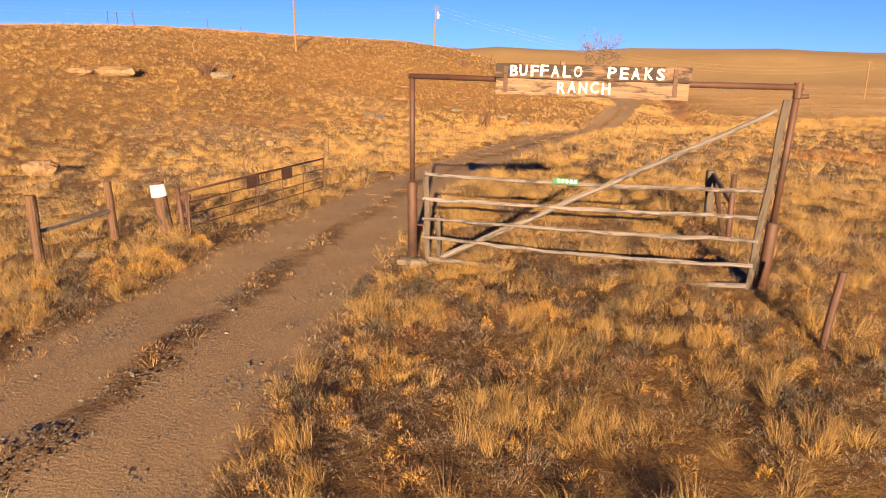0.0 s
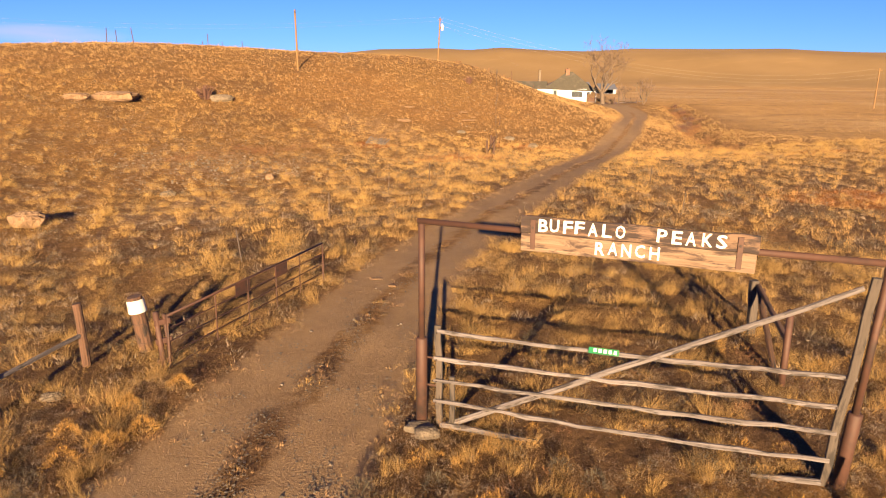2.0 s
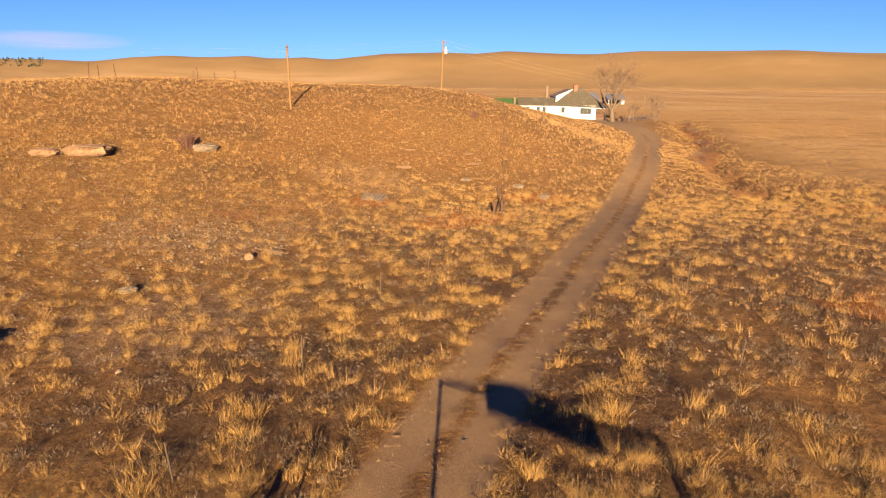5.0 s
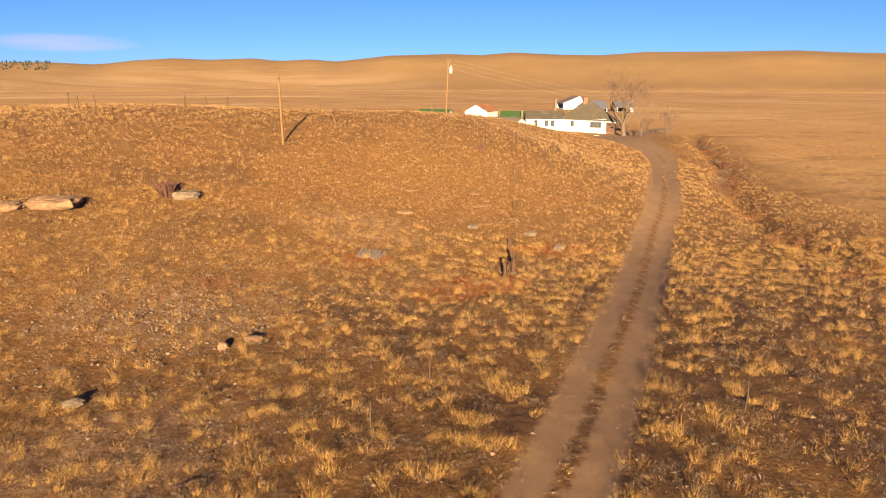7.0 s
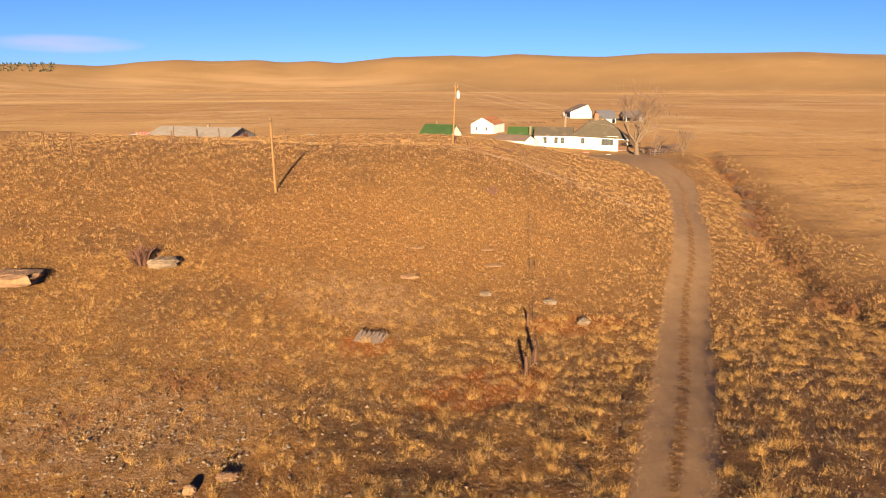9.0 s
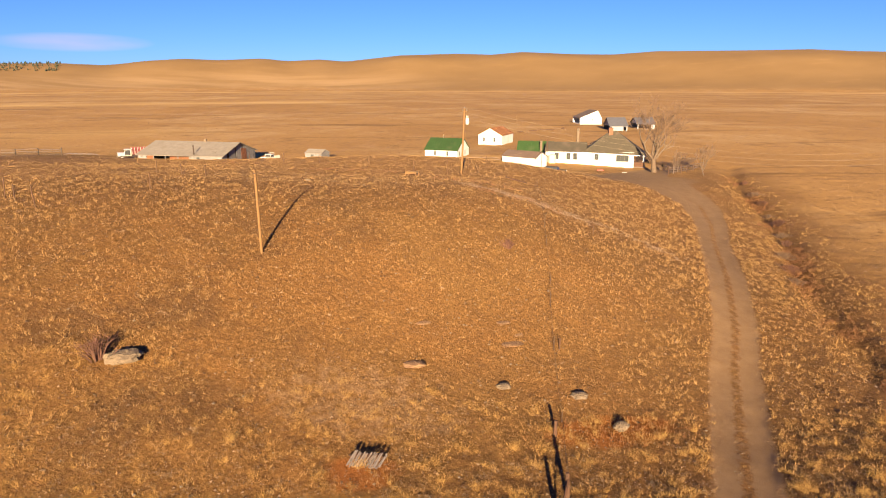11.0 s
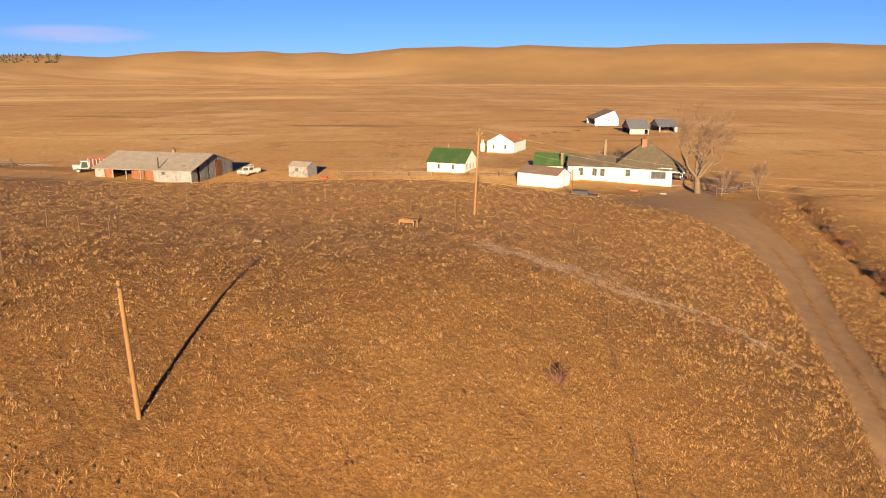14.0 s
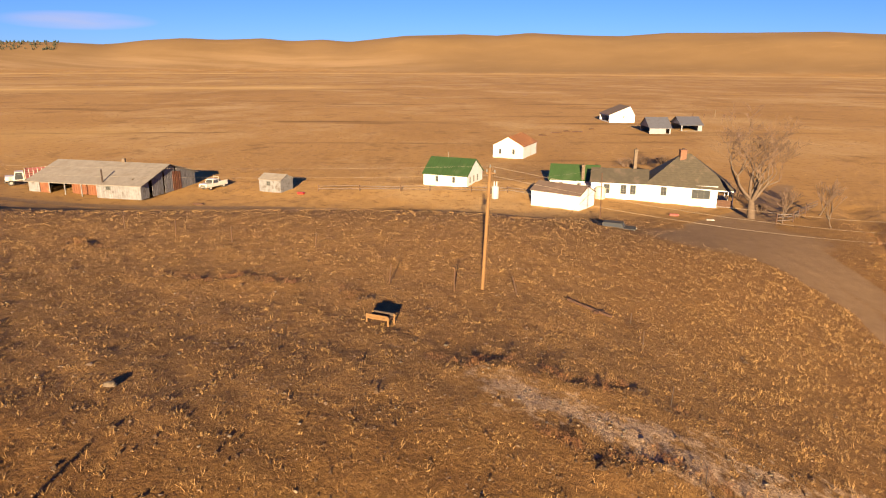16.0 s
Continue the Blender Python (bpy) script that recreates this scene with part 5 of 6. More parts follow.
def vehicle(name, label, at, heading, kind, cat="truck", paint=None):
    paint = paint or truck_white
    ca, sa = math.cos(heading), math.sin(heading)
    z = gz(*at) - (0.78 if kind == "sedan" else 0.0)
    root = thing(name, (*at, z), label, cat)

    def p(x, y, h):
        return Vector((at[0] + x * ca - y * sa, at[1] + x * sa + y * ca, z + h))

    side = Vector((-sa, ca, 0))

    def block(nm, x0, x1, w, h0, h1, mat, lab="", bevel=0.08):
        return part(nm, Form().beam(p(x0, 0, (h0 + h1) / 2), p(x1, 0, (h0 + h1) / 2), w, h1 - h0, bevel=bevel), mat, root, lab)

    def cab(x0, x1, w, h0, h1):
        f = Form()
        low = [p(x0, -w / 2, h0), p(x1, -w / 2, h0), p(x1, w / 2, h0), p(x0, w / 2, h0)]
        top = [p(x0 + 0.08, -w / 2 + 0.1, h1), p(x1 - 0.32, -w / 2 + 0.1, h1), p(x1 - 0.32, w / 2 - 0.1, h1), p(x0 + 0.08, w / 2 - 0.1, h1)]
        mid = [u.lerp(v, 0.93) for u, v in zip(low, top)]
        top = [v + (sum(top, Vector()) / 4 - v) * 0.06 for v in top]
        ob = part("cab", f.rings([low, mid, top]), paint, root)
        for s in (-1, 1):
            q = [p(x0 + 0.22, s * (w / 2 + 0.012), h0 + 0.12), p(x1 - 0.2, s * (w / 2 + 0.012), h0 + 0.12), p(x1 - 0.40, s * (w / 2 - 0.07), h1 - 0.12), p(x0 + 0.25, s * (w / 2 - 0.07), h1 - 0.12)]
            part("side_window", Form().face(q).face([v - side * s * 0.02 for v in q][::-1]), glass_dark, ob)
        q = [p(x1 - 0.02, -w / 2 + 0.15, h0 + 0.12), p(x1 - 0.02, w / 2 - 0.15, h0 + 0.12), p(x1 - 0.27, w / 2 - 0.22, h1 - 0.1), p(x1 - 0.27, -w / 2 + 0.22, h1 - 0.1)]
        part("windscreen", Form().face(q).face([v - Vector((ca, sa, 0)) * 0.02 for v in q][::-1]), glass_dark, ob)

    if kind == "stake":
        block("chassis", -4.6, 3.0, 1.0, 0.55, 0.85, rust_dark)
        block("hood", 1.6, 3.0, 1.9, 0.8, 1.65, truck_white, "", 0.15)
        cab(0.1, 1.8, 2.2, 0.9, 2.35)
        block("bumper", 3.0, 3.15, 2.2, 0.55, 0.8, trim_dark)
        block("grille", 3.0, 3.05, 1.5, 0.95, 1.45, trim_dark)
        block("bed", -5.4, 0.0, 2.4, 1.0, 1.15, wood_post)
        for s in (-1.18, 1.18):
            for k in range(9):
                x = -5.3 + k * 0.66
                part("stake", Form().beam(p(x, s, 1.1), p(x, s, 2.75), 0.07, 0.08, up=side), bucket_white, root, "pale upright stake")
            for h in (1.35, 1.75, 2.15, 2.55):
                part("stake_board", Form().beam(p(-5.35, s * 0.97, h), p(-0.05, s * 0.97, h), 0.04, 0.26), truck_red, root, "red side board")
        for h in (1.35, 1.75, 2.15, 2.55):
            part("end_board", Form().beam(p(-0.05, -1.15, h), p(-0.05, 1.15, h), 0.04, 0.26), truck_red, root)
        for x, r in ((2.2, 0.48), (-3.6, 0.48)):
            for s in (-0.95, 0.95):
                wheel(root, p(x, s, r), r, 0.28, side * (1 if s > 0 else -1))
        for s in (-0.75, 0.75):
            part("headlight", Form().tube([p(3.0, s, 1.2), p(3.07, s, 1.2)], 0.12, 10), paint_white, root)
    elif kind == "sedan":
        block("body", -2.25, 2.25, 1.78, 0.32, 0.92, paint, "", 0.25)
        cab(-1.6, 1.0, 1.6, 0.90, 1.45)
        block("bumper", 2.2, 2.3, 1.7, 0.35, 0.55, trim_dark)
        for s in (-0.62, 0.62):
            part("headlight", Form().tube([p(2.2, s, 0.72), p(2.28, s, 0.72)], 0.09, 10), paint_white, root)
        for x in (1.35, -1.35):
            for s in (-0.78, 0.78):
                wheel(root, p(x, s, 0.33), 0.33, 0.2, side * (1 if s > 0 else -1))
    else:
        block("body", -2.6, 2.5, 1.85, 0.45, 0.95, truck_white, "", 0.12)
        block("hood", 1.0, 2.5, 1.75, 0.9, 1.12, truck_white, "", 0.2)
        cab(-0.55, 1.1, 1.75, 0.95, 1.72)
        block("grille", 2.5, 2.55, 1.4, 0.6, 0.9, trim_dark)
        block("bumper", 2.5, 2.64, 1.8, 0.42, 0.58, trim_dark)
        block("bed_floor", -2.6, -0.6, 1.5, 0.95, 1.0, rust_dark)
        for s in (-0.85, 0.85):
            part("bed_side", Form().beam(p(-2.6, s, 1.1), p(-0.6, s, 1.1), 0.1, 0.35), truck_white, root)
        for s in (-0.6, 0.6):
            part("rack_post", Form().tube([p(-0.75, s, 1.0), p(-0.75, s, 2.0)], 0.04, 6), bucket_white, root)
            part("headlight", Form().tube([p(2.5, s * 1.1, 0.82), p(2.57, s * 1.1, 0.82)], 0.1, 10), paint_white, root)
        part("rack_bar", Form().tube([p(-0.75, -0.6, 2.0), p(-0.75, 0.6, 2.0)], 0.04, 6), bucket_white, root)
        for x in (1.6, -1.6):
            for s in (-0.8, 0.8):
                wheel(root, p(x, s, 0.38), 0.38, 0.24, side * (1 if s > 0 else -1))
    return root


vehicle("stake_truck", "old white stake truck with red side boards parked behind the barn", (-76.2, 190.2), radians(212), "stake")
vehicle("pickup", "white pickup with a rack parked beside the barn", (-43.2, 190.4), radians(246), "pickup")


# ---- bare trees and shrubs ----
def branchy(base, height, seed, spread=0.55, depth=6, r0=0.4, lean=0.0, trunk=0.28, limbs=6, reach=(0.2, 0.28)):
    """Limbs and twigs of a leafless tree as two forms: the trunk with its thick limbs, and the fine twigs."""
    r = random.Random(seed)
    thick, fine = Form(), Form()

    def grow(p, way, length, rad, level):
        pts, n = [p], 3 if level < 4 else 2
        for _ in range(n):
            way = (way + Vector((r.gauss(0, 0.16), r.gauss(0, 0.16), r.gauss(0.05, 0.1)))).normalized()
            pts.append(pts[-1] + way * length / n)
        rad = max(rad, 0.025)
        radii = [rad * (1 - 0.35 * k / n) for k in range(n + 1)]
        (thick if level < 3 else fine).tube(pts, radii, 9 if level == 0 else 6 if level < 3 else 3, False)
        if level >= depth:
            return
        for k in range(r.choice((2, 2, 3)) if level else limbs):
            q = r.uniform(0, 6.28)
            out = Vector((math.cos(q), math.sin(q), 0))
            tip = (way * 1.15 + out * spread * r.uniform(0.6, 1.3) + Vector((0, 0, 0.12))).normalized()
            at = pts[-1] if k < (2 if level else 4) else pts[-1].lerp(pts[-2], 0.4 if level == 0 else 1.0)
            grow(at, tip, length * r.uniform(0.6, 0.86) if level else height * r.uniform(*reach), radii[-1] * r.uniform(0.6, 0.82), level + 1)

    grow(Vector(base) - Vector((0, 0, 0.3)), Vector((lean, 0, 1)).normalized(), height * trunk, r0, 0)
    return thick, fine


def tree(x, y, height, seed, label, r0=0.45, spread=0.55, depth=6, trunk=0.28, lean=0.0, limbs=6, reach=(0.2, 0.28)):
    root = thing("bare_tree", on(x, y), label, "tree")
    thick, fine = branchy(on(x, y), height, seed, spread, depth, r0, lean, trunk, limbs, reach)
    part("trunk", thick, bark, root, "pale bark on trunk and limbs", True)
    part("crown", fine, twig, root, "fine leafless twigs")


tree(41.8, 168.6, 12.4, 11, "large leafless cottonwood with a pale trunk beside the yard", 0.62, 0.92, 7, 0.25, 0.10, 7, (0.24, 0.34))
tree(49.8, 162.2, 7.0, 5, "slender leafless tree at the edge of the yard", 0.12, 0.2, 5, 0.2)
tree(44.6, 165.0, 4.6, 8, "young leafless tree beside the yard", 0.12, 0.45, 5, 0.2)
tree(47.0, 169.5, 5.0, 19, "young leafless tree beside the yard", 0.12, 0.4, 5, 0.2)
tree(52.5, 170.5, 6.0, 23, "slender leafless tree at the edge of the yard", 0.14, 0.35, 5, 0.2)


def shrub(x, y, size, high, seed, mat, label, cat="shrub", group="", stems=46):
    """A leafless bush: many thin bent stems from one foot."""
    r = random.Random(seed)
    f = Form()
    for _ in range(stems):
        q, s = r.uniform(0, 6.28), abs(r.gauss(0, 0.5))
        b = on(x + math.cos(q) * s * size * 0.25, y + math.sin(q) * s * size * 0.25, -0.05)
        tip = Vector((math.cos(q) * s, math.sin(q) * s, 0)) * size * 0.5 + Vector((0, 0, high * r.uniform(0.6, 1.05) * (1 - 0.3 * min(s, 1.3))))
        pts = [b, b + tip * 0.5 + Vector((r.gauss(0, 0.05), r.gauss(0, 0.05), high * 0.08)), b + tip]
        f.tube(pts, [0.02 * size, 0.014 * size, 0.006 * size], 3, False)
        for _k in range(3):
            t = pts[1].lerp(pts[2], r.uniform(0, 0.8))
            f.tube([t, t + Vector((r.gauss(0, 0.14), r.gauss(0, 0.14), r.uniform(0.05, 0.22))) * size], [0.008 * size, 0.004 * size], 3, False)
    return solo("shrub", f, mat, label, cat, group)


shrub(-20.6, 62.4, 1.9, 1.3, 1, shrub_red, "dark reddish leafless shrub beside a boulder on the slope")
shrub(3.8, 81.9, 1.2, 0.85, 2, shrub_red, "dark reddish leafless shrub on the slope")
for k, (x, y, w, h) in enumerate(((36.3, 217.5, 3.4, 2.0), (40.3, 221.0, 3.0, 1.8), (44.5, 221.5, 3.0, 1.8), (46.6, 190.5, 3.0, 2.2), (46.0, 184.5, 2.6, 1.9), (44.9, 173.2, 2.0, 1.3))):
    shrub(x, y, w, h, 60 + k, twig, "tall dark leafless bush near the house", group="bushes round the house", stems=70)
for k, (x, y) in enumerate(((33.5, 92.5), (35.2, 97.0), (37.5, 103), (41.0, 110), (42.6, 114.5), (45.2, 121), (46.3, 126.5), (48.8, 134), (50.5, 141), (53.5, 152))):
    shrub(x, y, 1.3 + 0.4 * (k % 3), 0.7 + 0.2 * (k % 2), 30 + k, shrub_red if k % 2 else twig, "dark tangled bush growing in the ditch", group="ditch bushes", stems=60)


# ---- rocks and scattered things ----
def rocks():
    for x, y, size, seed, flat, mat, label, rz in (
            (-26.7, 58.3, (3.2, 2.0, 0.85), 3, 0.75, sandstone, "large flat-topped tan boulder on the slope", 0.1), (-29.2, 57.0, (2.0, 1.5, 0.6), 5, 0.6, sandstone, "low reddish boulder on the slope", 0.2),
            (-19.3, 62.6, (1.9, 1.3, 0.7), 6, 0.5, limestone, "pale boulder beside a shrub", 0.3), (-18.3, 29.4, (1.35, 1.0, 0.8), 7, 0.8, sandstone, "square-cut tan boulder in the grass", 0.15),
            (-15.35, 37.6, (0.8, 0.5, 0.4), 8, 0.2, limestone, "pale wedge-shaped stone in the grass", 0.5), (-11.05, 43.2, (0.5, 0.42, 0.42), 9, 0.2, sandstone, "upright yellowish stone in the grass", 0.2),
            (-9.8, 44.1, (0.9, 0.55, 0.3), 10, 0.4, sandstone, "low yellowish stone in the grass", 0.1), (6.6, 64.9, (1.0, 0.7, 0.4), 12, 0.4, limestone, "pale rounded stone on the slope", 0.2),
            (8.4, 61.9, (0.9, 0.7, 0.5), 13, 0.3, limestone, "pale rounded stone on the slope", 0.6), (2.1, 65.0, (0.8, 0.6, 0.35), 14, 0.4, limestone, "pale rounded stone on the slope", 0.1),
            (-3.3, 66.0, (1.3, 0.8, 0.3), 15, 0.4, sandstone, "flat grey-brown slab lying on the slope", 0.1), (-15.8, 98.2, (0.5, 0.3, 0.25), 16, 0.6, limestone, "pale block lying on the knoll", 0.2),
            (3.0, 69.7, (1.50, 0.83, 0.14), 40, 0.5, sandstone, "low pale slab flush with the slope", 0.0),
            (2.6, 71.9, (0.90, 0.50, 0.14), 41, 0.5, sandstone, "low pale slab flush with the slope", 0.2),
            (-2.9, 70.4, (1.00, 0.55, 0.14), 42, 0.5, sandstone, "low pale slab flush with the slope", 0.4),
            (3.5, 70.8, (0.80, 0.44, 0.14), 43, 0.5, sandstone, "low pale slab flush with the slope", 0.6),
            (-19.3, 30.6, (0.7, 0.5, 0.3), 17, 0.4, sandstone, "low stone in the grass", 0.4), (-7.4, 10.7, (0.35, 0.22, 0.12), 18, 0.4, limestone, "pale stone in the grass by the fence", 0.2)):
        solo("boulder", Form().lump(on(x, y, -size[2] * 0.25), size, seed, 0.20, 9, 17, flat, rz), mat, label, "rock", "boulders on the slope" if y > 20 else "")
    r = random.Random(77)
    f = Form()
    for k in range(1300):
        if k < 600:
            x, y, s = r.gauss(-14.5, 4.5), r.gauss(46, 3.2), r.uniform(0.05, 0.2)
        elif k < 720:
            x = r.uniform(0, 18)
            y, s = float(chalk_y(x)) + r.gauss(0, 0.8), r.uniform(0.05, 0.16)
        elif k < 850:
            x, y, s = r.gauss(2, 6), r.gauss(74, 5), r.uniform(0.05, 0.18)
        elif k < 1100:
            y = r.uniform(0, 60)
            x, s = float(road_x(y)) + r.gauss(0, 1.6), r.uniform(0.02, 0.07)
        else:
            x, y, s = r.uniform(-34, 14), r.uniform(52, 120), r.uniform(0.05, 0.18)
        f.lump(on(x, y, -s * 0.15), (s * r.uniform(0.8, 1.5), s, s * 0.55), k, 0.25, 2, 5, 0.3, r.uniform(0, 3))
    solo("loose_stones", f, pebble, "scattered pale stones on the slope and track", "stones", kind="stuff")
    for x, y, s in ((-2.56, 17.4, 0.36), (-1.82, 21.5, 0.24), (-2.1, 16.4, 0.2), (1.0, 26.9, 0.2), (10.46, 50.0, 0.3)):
        solo("clod", Form().lump(on(x, y, -0.03), (s, s * 0.6, 0.06), int(x * 50), 0.3, 4, 8, 0.2), turf_clod, "brown clod lying on the track", "clod", "clods on the track")


rocks()


def scattered():
    root = thing("brush_heap", on(-5.4, 57.2), "grey heap of weathered slats over a dark lump standing in for the hollow's shade", "wood pile")
    r = random.Random(5)
    for k in range(22):
        x = -6.2 + 1.6 * k / 21
        part("slat", Form().beam(on(x, 56.9 + r.uniform(-0.1, 0.1), 0.02), on(x + 0.35 + r.uniform(-0.1, 0.1), 57.5, 0.42 + r.uniform(-0.1, 0.06)), 0.07, 0.035, bend=0.01, steps=2), wood_grey, root)
    # solid dark lump that stands in for the shade inside the heap
    part("hollow", Form().lump(on(-5.3, 57.6, -0.1), (1.7, 0.6, 0.35), 3, 0.2), wood_post, root)
    root = thing("feed_bunk", on(-5.5, 107.5), "weathered low feed bunk on the knoll", "feed trough")
    a, b = on(-6.15, 107.85), on(-4.9, 107.2)
    way = (b - a).normalized()
    back = Vector((-way.y, way.x, 0))
    for o, h, w, m in ((0.0, 0.42, 0.28, wood_pole), (0.7, 0.38, 0.28, wood_dark)):
        part("side_board", Form().beam(a + back * o + Vector((0, 0, h)), b + back * o + Vector((0, 0, h)), 0.05, w), m, root)
    part("trough_floor", Form().beam(a + back * 0.35 + Vector((0, 0, 0.32)), b + back * 0.35 + Vector((0, 0, 0.32)), 0.68, 0.05), wood_post, root)
    for p in (a, b):
        for o in (0.03, 0.67):
            part("leg", Form().beam(p + back * o + Vector((0, 0, -0.1)), p + back * o + Vector((0, 0, 0.5)), 0.09, 0.09, up=(0, 1, 0)), wood_pole, root)
    for k, (x0, y0, x1, y1, h) in enumerate(((6.3, 114.9, 7.3, 114.3, 0.2), (7.2, 114.2, 8.9, 113.3, 0.15), (7.8, 113.4, 8.6, 114.2, 0.1))):
        solo("fallen_post", Form().tube([on(x0, y0, h), on(x1, y1, h * 0.5)], [0.11, 0.09], 8), wood_post, "dark fallen fence post lying on the knoll", "post", "fallen posts")
    for x, y, h, l in ((-32.5, 100.5, 1.3, 0.05), (-29.3, 99.2, 1.2, -0.08), (-26.1, 97.2, 1.3, 0.0), (-38.1, 83.4, 1.7, 0.1), (-36.2, 81.7, 1.5, -0.05), (-33.7, 80.2, 1.8, -0.2), (-27.9, 88.0, 1.4, 0.0), (-1.2, 115.0, 1.5, 0.02), (2.95, 115.0, 1.3, -0.35), (-5.6, 116.4, 1.3, 0.1),
                       (-20.0, 128.0, 1.3, 0.0), (-26.0, 131.0, 1.3, 0.05), (-32.0, 134.0, 1.3, 0.0), (-12.5, 126.0, 1.2, 0.1), (12.8, 91.5, 0.7, 0.05), (6.2, 70.0, 0.8, 0.05)):
        round_post("knoll_post", x, y, h, 0.045, (l, 0.0), wood_post, "thin old wooden fence post on the knoll", "posts on the knoll")
    vehicle("car", "dark car body sunk in the grass beside the yard", (18.3, 151.6), radians(-22), "sedan", "car", car_dark)
    root = thing("red_tub", on(-26.5, 184.5), "small bright red tub by the lane", "tub")
    part("tub", Form().box(on(-26.5, 184.5, -0.02), (1.1, 0.6, 0.32), -0.3), red_plastic, root)
    root = thing("red_cart", on(30.6, 168.3), "small red thing lying before the house", "cart")
    part("tray", Form().box(on(30.6, 168.3, 0), (1.2, 0.5, 0.25), -0.2), red_plastic, root)
    root = thing("round_tank", on(22.2, 179.0), "cream round tank standing beside the house", "tank")
    part("shell", Form().tube([on(22.2, 179.0, h) for h in (-0.1, 0.05, 1.6, 1.85, 1.95)], [0.8, 0.85, 0.85, 0.6, 0.15], 18), wall_cream, root, "", True)
    for x, y, l, q in ((31.7, 288.5, 3.2, 0.1), (35.8, 294.2, 2.4, -0.2), (38.9, 292.6, 3.6, 0.05), (45.4, 302.7, 1.8, 0.5), (26.3, 281.2, 2.6, 0.2)):
        solo("fallen_log", Form().tube([on(x - l / 2, y - q, 0.15), on(x, y, 0.22), on(x + l / 2, y + q, 0.12)], [0.2, 0.24, 0.14], 8), wood_post, "dark fallen log lying on the plain", "log", "logs on the plain")
    for x, y, h in ((100.2, 365, 1.6), (102.7, 359, 1.5), (108.7, 363, 2.6), (111.6, 360, 1.6), (111.1, 348, 1.5)):
        round_post("corral_post", x, y, h, 0.16, (0.05, 0.0), limestone if h > 2 else wood_post, "weathered corral post on the plain", "corral posts on the plain")
    solo("white_board", Form().beam(on(34.6, 166.4, 0.05), on(35.6, 166.1, 0.08), 0.5, 0.06), bucket_white, "white board lying in the yard", "board")
    solo("dark_debris", Form().lump(on(-41.0, 176.5, -0.05), (2.0, 0.7, 0.4), 8, 0.3), wood_post, "dark debris by the lane", "debris")
    # pole fence round the cabins and corral rails by the big tree
    run = ((-24, 186.5), (-17, 187.0), (-10, 187.2), (-5, 187.0), (2, 185.6), (8, 184.0), (11, 182.0))
    for (x0, y0), (x1, y1) in zip(run, run[1:]):
        root = thing("pole_fence", on(x0, y0), "low grey pole fence in front of the cabins", "fence", "pole fence bays")
        part("post", Form().tube([on(x0, y0, -0.2), on(x0, y0, 1.1)], 0.07, 7), wood_post, root)
        for h in (0.45, 0.9):
            part("rail", Form().tube([on(x0, y0, h), on(x1, y1, h + random.uniform(-0.1, 0.1))], 0.045, 6), wood_grey, root)
    run = ((43.5, 164.5), (46.5, 166.0), (48.5, 168.5), (51.0, 171.5), (55, 176))
    for (x0, y0), (x1, y1) in zip(run, run[1:]):
        root = thing("corral_fence", on(x0, y0), "broken corral fence of grey poles beside the tree", "fence", "corral bays")
        part("post", Form().tube([on(x0, y0, -0.2), on(x0, y0, 1.6)], 0.09, 7), wood_post, root)
        for h in (0.5, 0.95, 1.35):
            part("rail", Form().tube([on(x0, y0, h), on(x1, y1, h + random.uniform(-0.3, 0.1))], 0.05, 6), wood_grey, root)
    run = ((-108, 188.5), (-104, 190.5), (-100, 193.0), (-96, 196.0))
    for (x0, y0), (x1, y1) in zip(run, run[1:]):
        root = thing("corral_fence", on(x0, y0), "tall weathered corral panel of dark poles beyond the barn", "fence", "old corral panels")
        part("post", Form().tube([on(x0, y0, -0.2), on(x0, y0, 1.9)], 0.12, 7), wood_dark, root)
        part("post", Form().tube([on(x1, y1, -0.2), on(x1, y1, 1.9)], 0.12, 7), wood_dark, root)
        for h in (0.35, 0.75, 1.15, 1.6):
            part("rail", Form().tube([on(x0, y0, h), on(x1, y1, h + random.uniform(-0.25, 0.2))], 0.08, 6), wood_dark if h < 1 else wood_grey, root)
    for k in range(7):
        x, y = -95 + 0.95 * k, 198 + random.uniform(-0.6, 0.6)
        solo("pole_heap", Form().tube([on(x - 1.3, y, 0.12), on(x, y + 0.1, 0.3), on(x + 1.3, y + random.uniform(-0.5, 0.5), 0.15)], [0.1, 0.11, 0.08], 7), wood_grey, "grey pole lying in a low heap beyond the barn", "log", "poles lying beyond the barn")
    f = Form()
    r = random.Random(9)
    for _ in range(220):
        az = radians(r.uniform(-36, -28.6))
        d = r.uniform(2950, 3250)
        x, y = math.sin(az) * d, math.cos(az) * d + 20
        z, h = gz(x, y), r.uniform(5, 10)
        f.tube([(x, y, z - 2), (x, y, z + h * 0.25), (x, y, z + h * 0.6), (x, y, z + h)], [0.6, h * 0.3, h * 0.2, 0.2], 6)
    solo("far_pines", f, pine, "dark pines along the far ridge", "trees", kind="stuff")


scattered()


# ---- grass, scrub and brush ----
def joined(name, co, faces, mat, label, cat="grass"):
    """One mesh out of many small pieces with the same faces. co: pieces x points x 3."""
    k, p = co.shape[:2]
    loops = (np.arange(k)[:, None] * p + np.array(faces)[None, :]).ravel()
    me = bpy.data.meshes.new(name)
    me.vertices.add(k * p)
    me.vertices.foreach_set("co", co.ravel())
    me.loops.add(len(loops))
    me.loops.foreach_set("vertex_index", loops)
    me.polygons.add(len(loops) // 3)
    me.polygons.foreach_set("loop_start", np.arange(0, len(loops), 3))
    me.materials.append(mat)
    me.update()
    me.validate()
    return tagged(new(name, me), label, cat, kind="stuff")


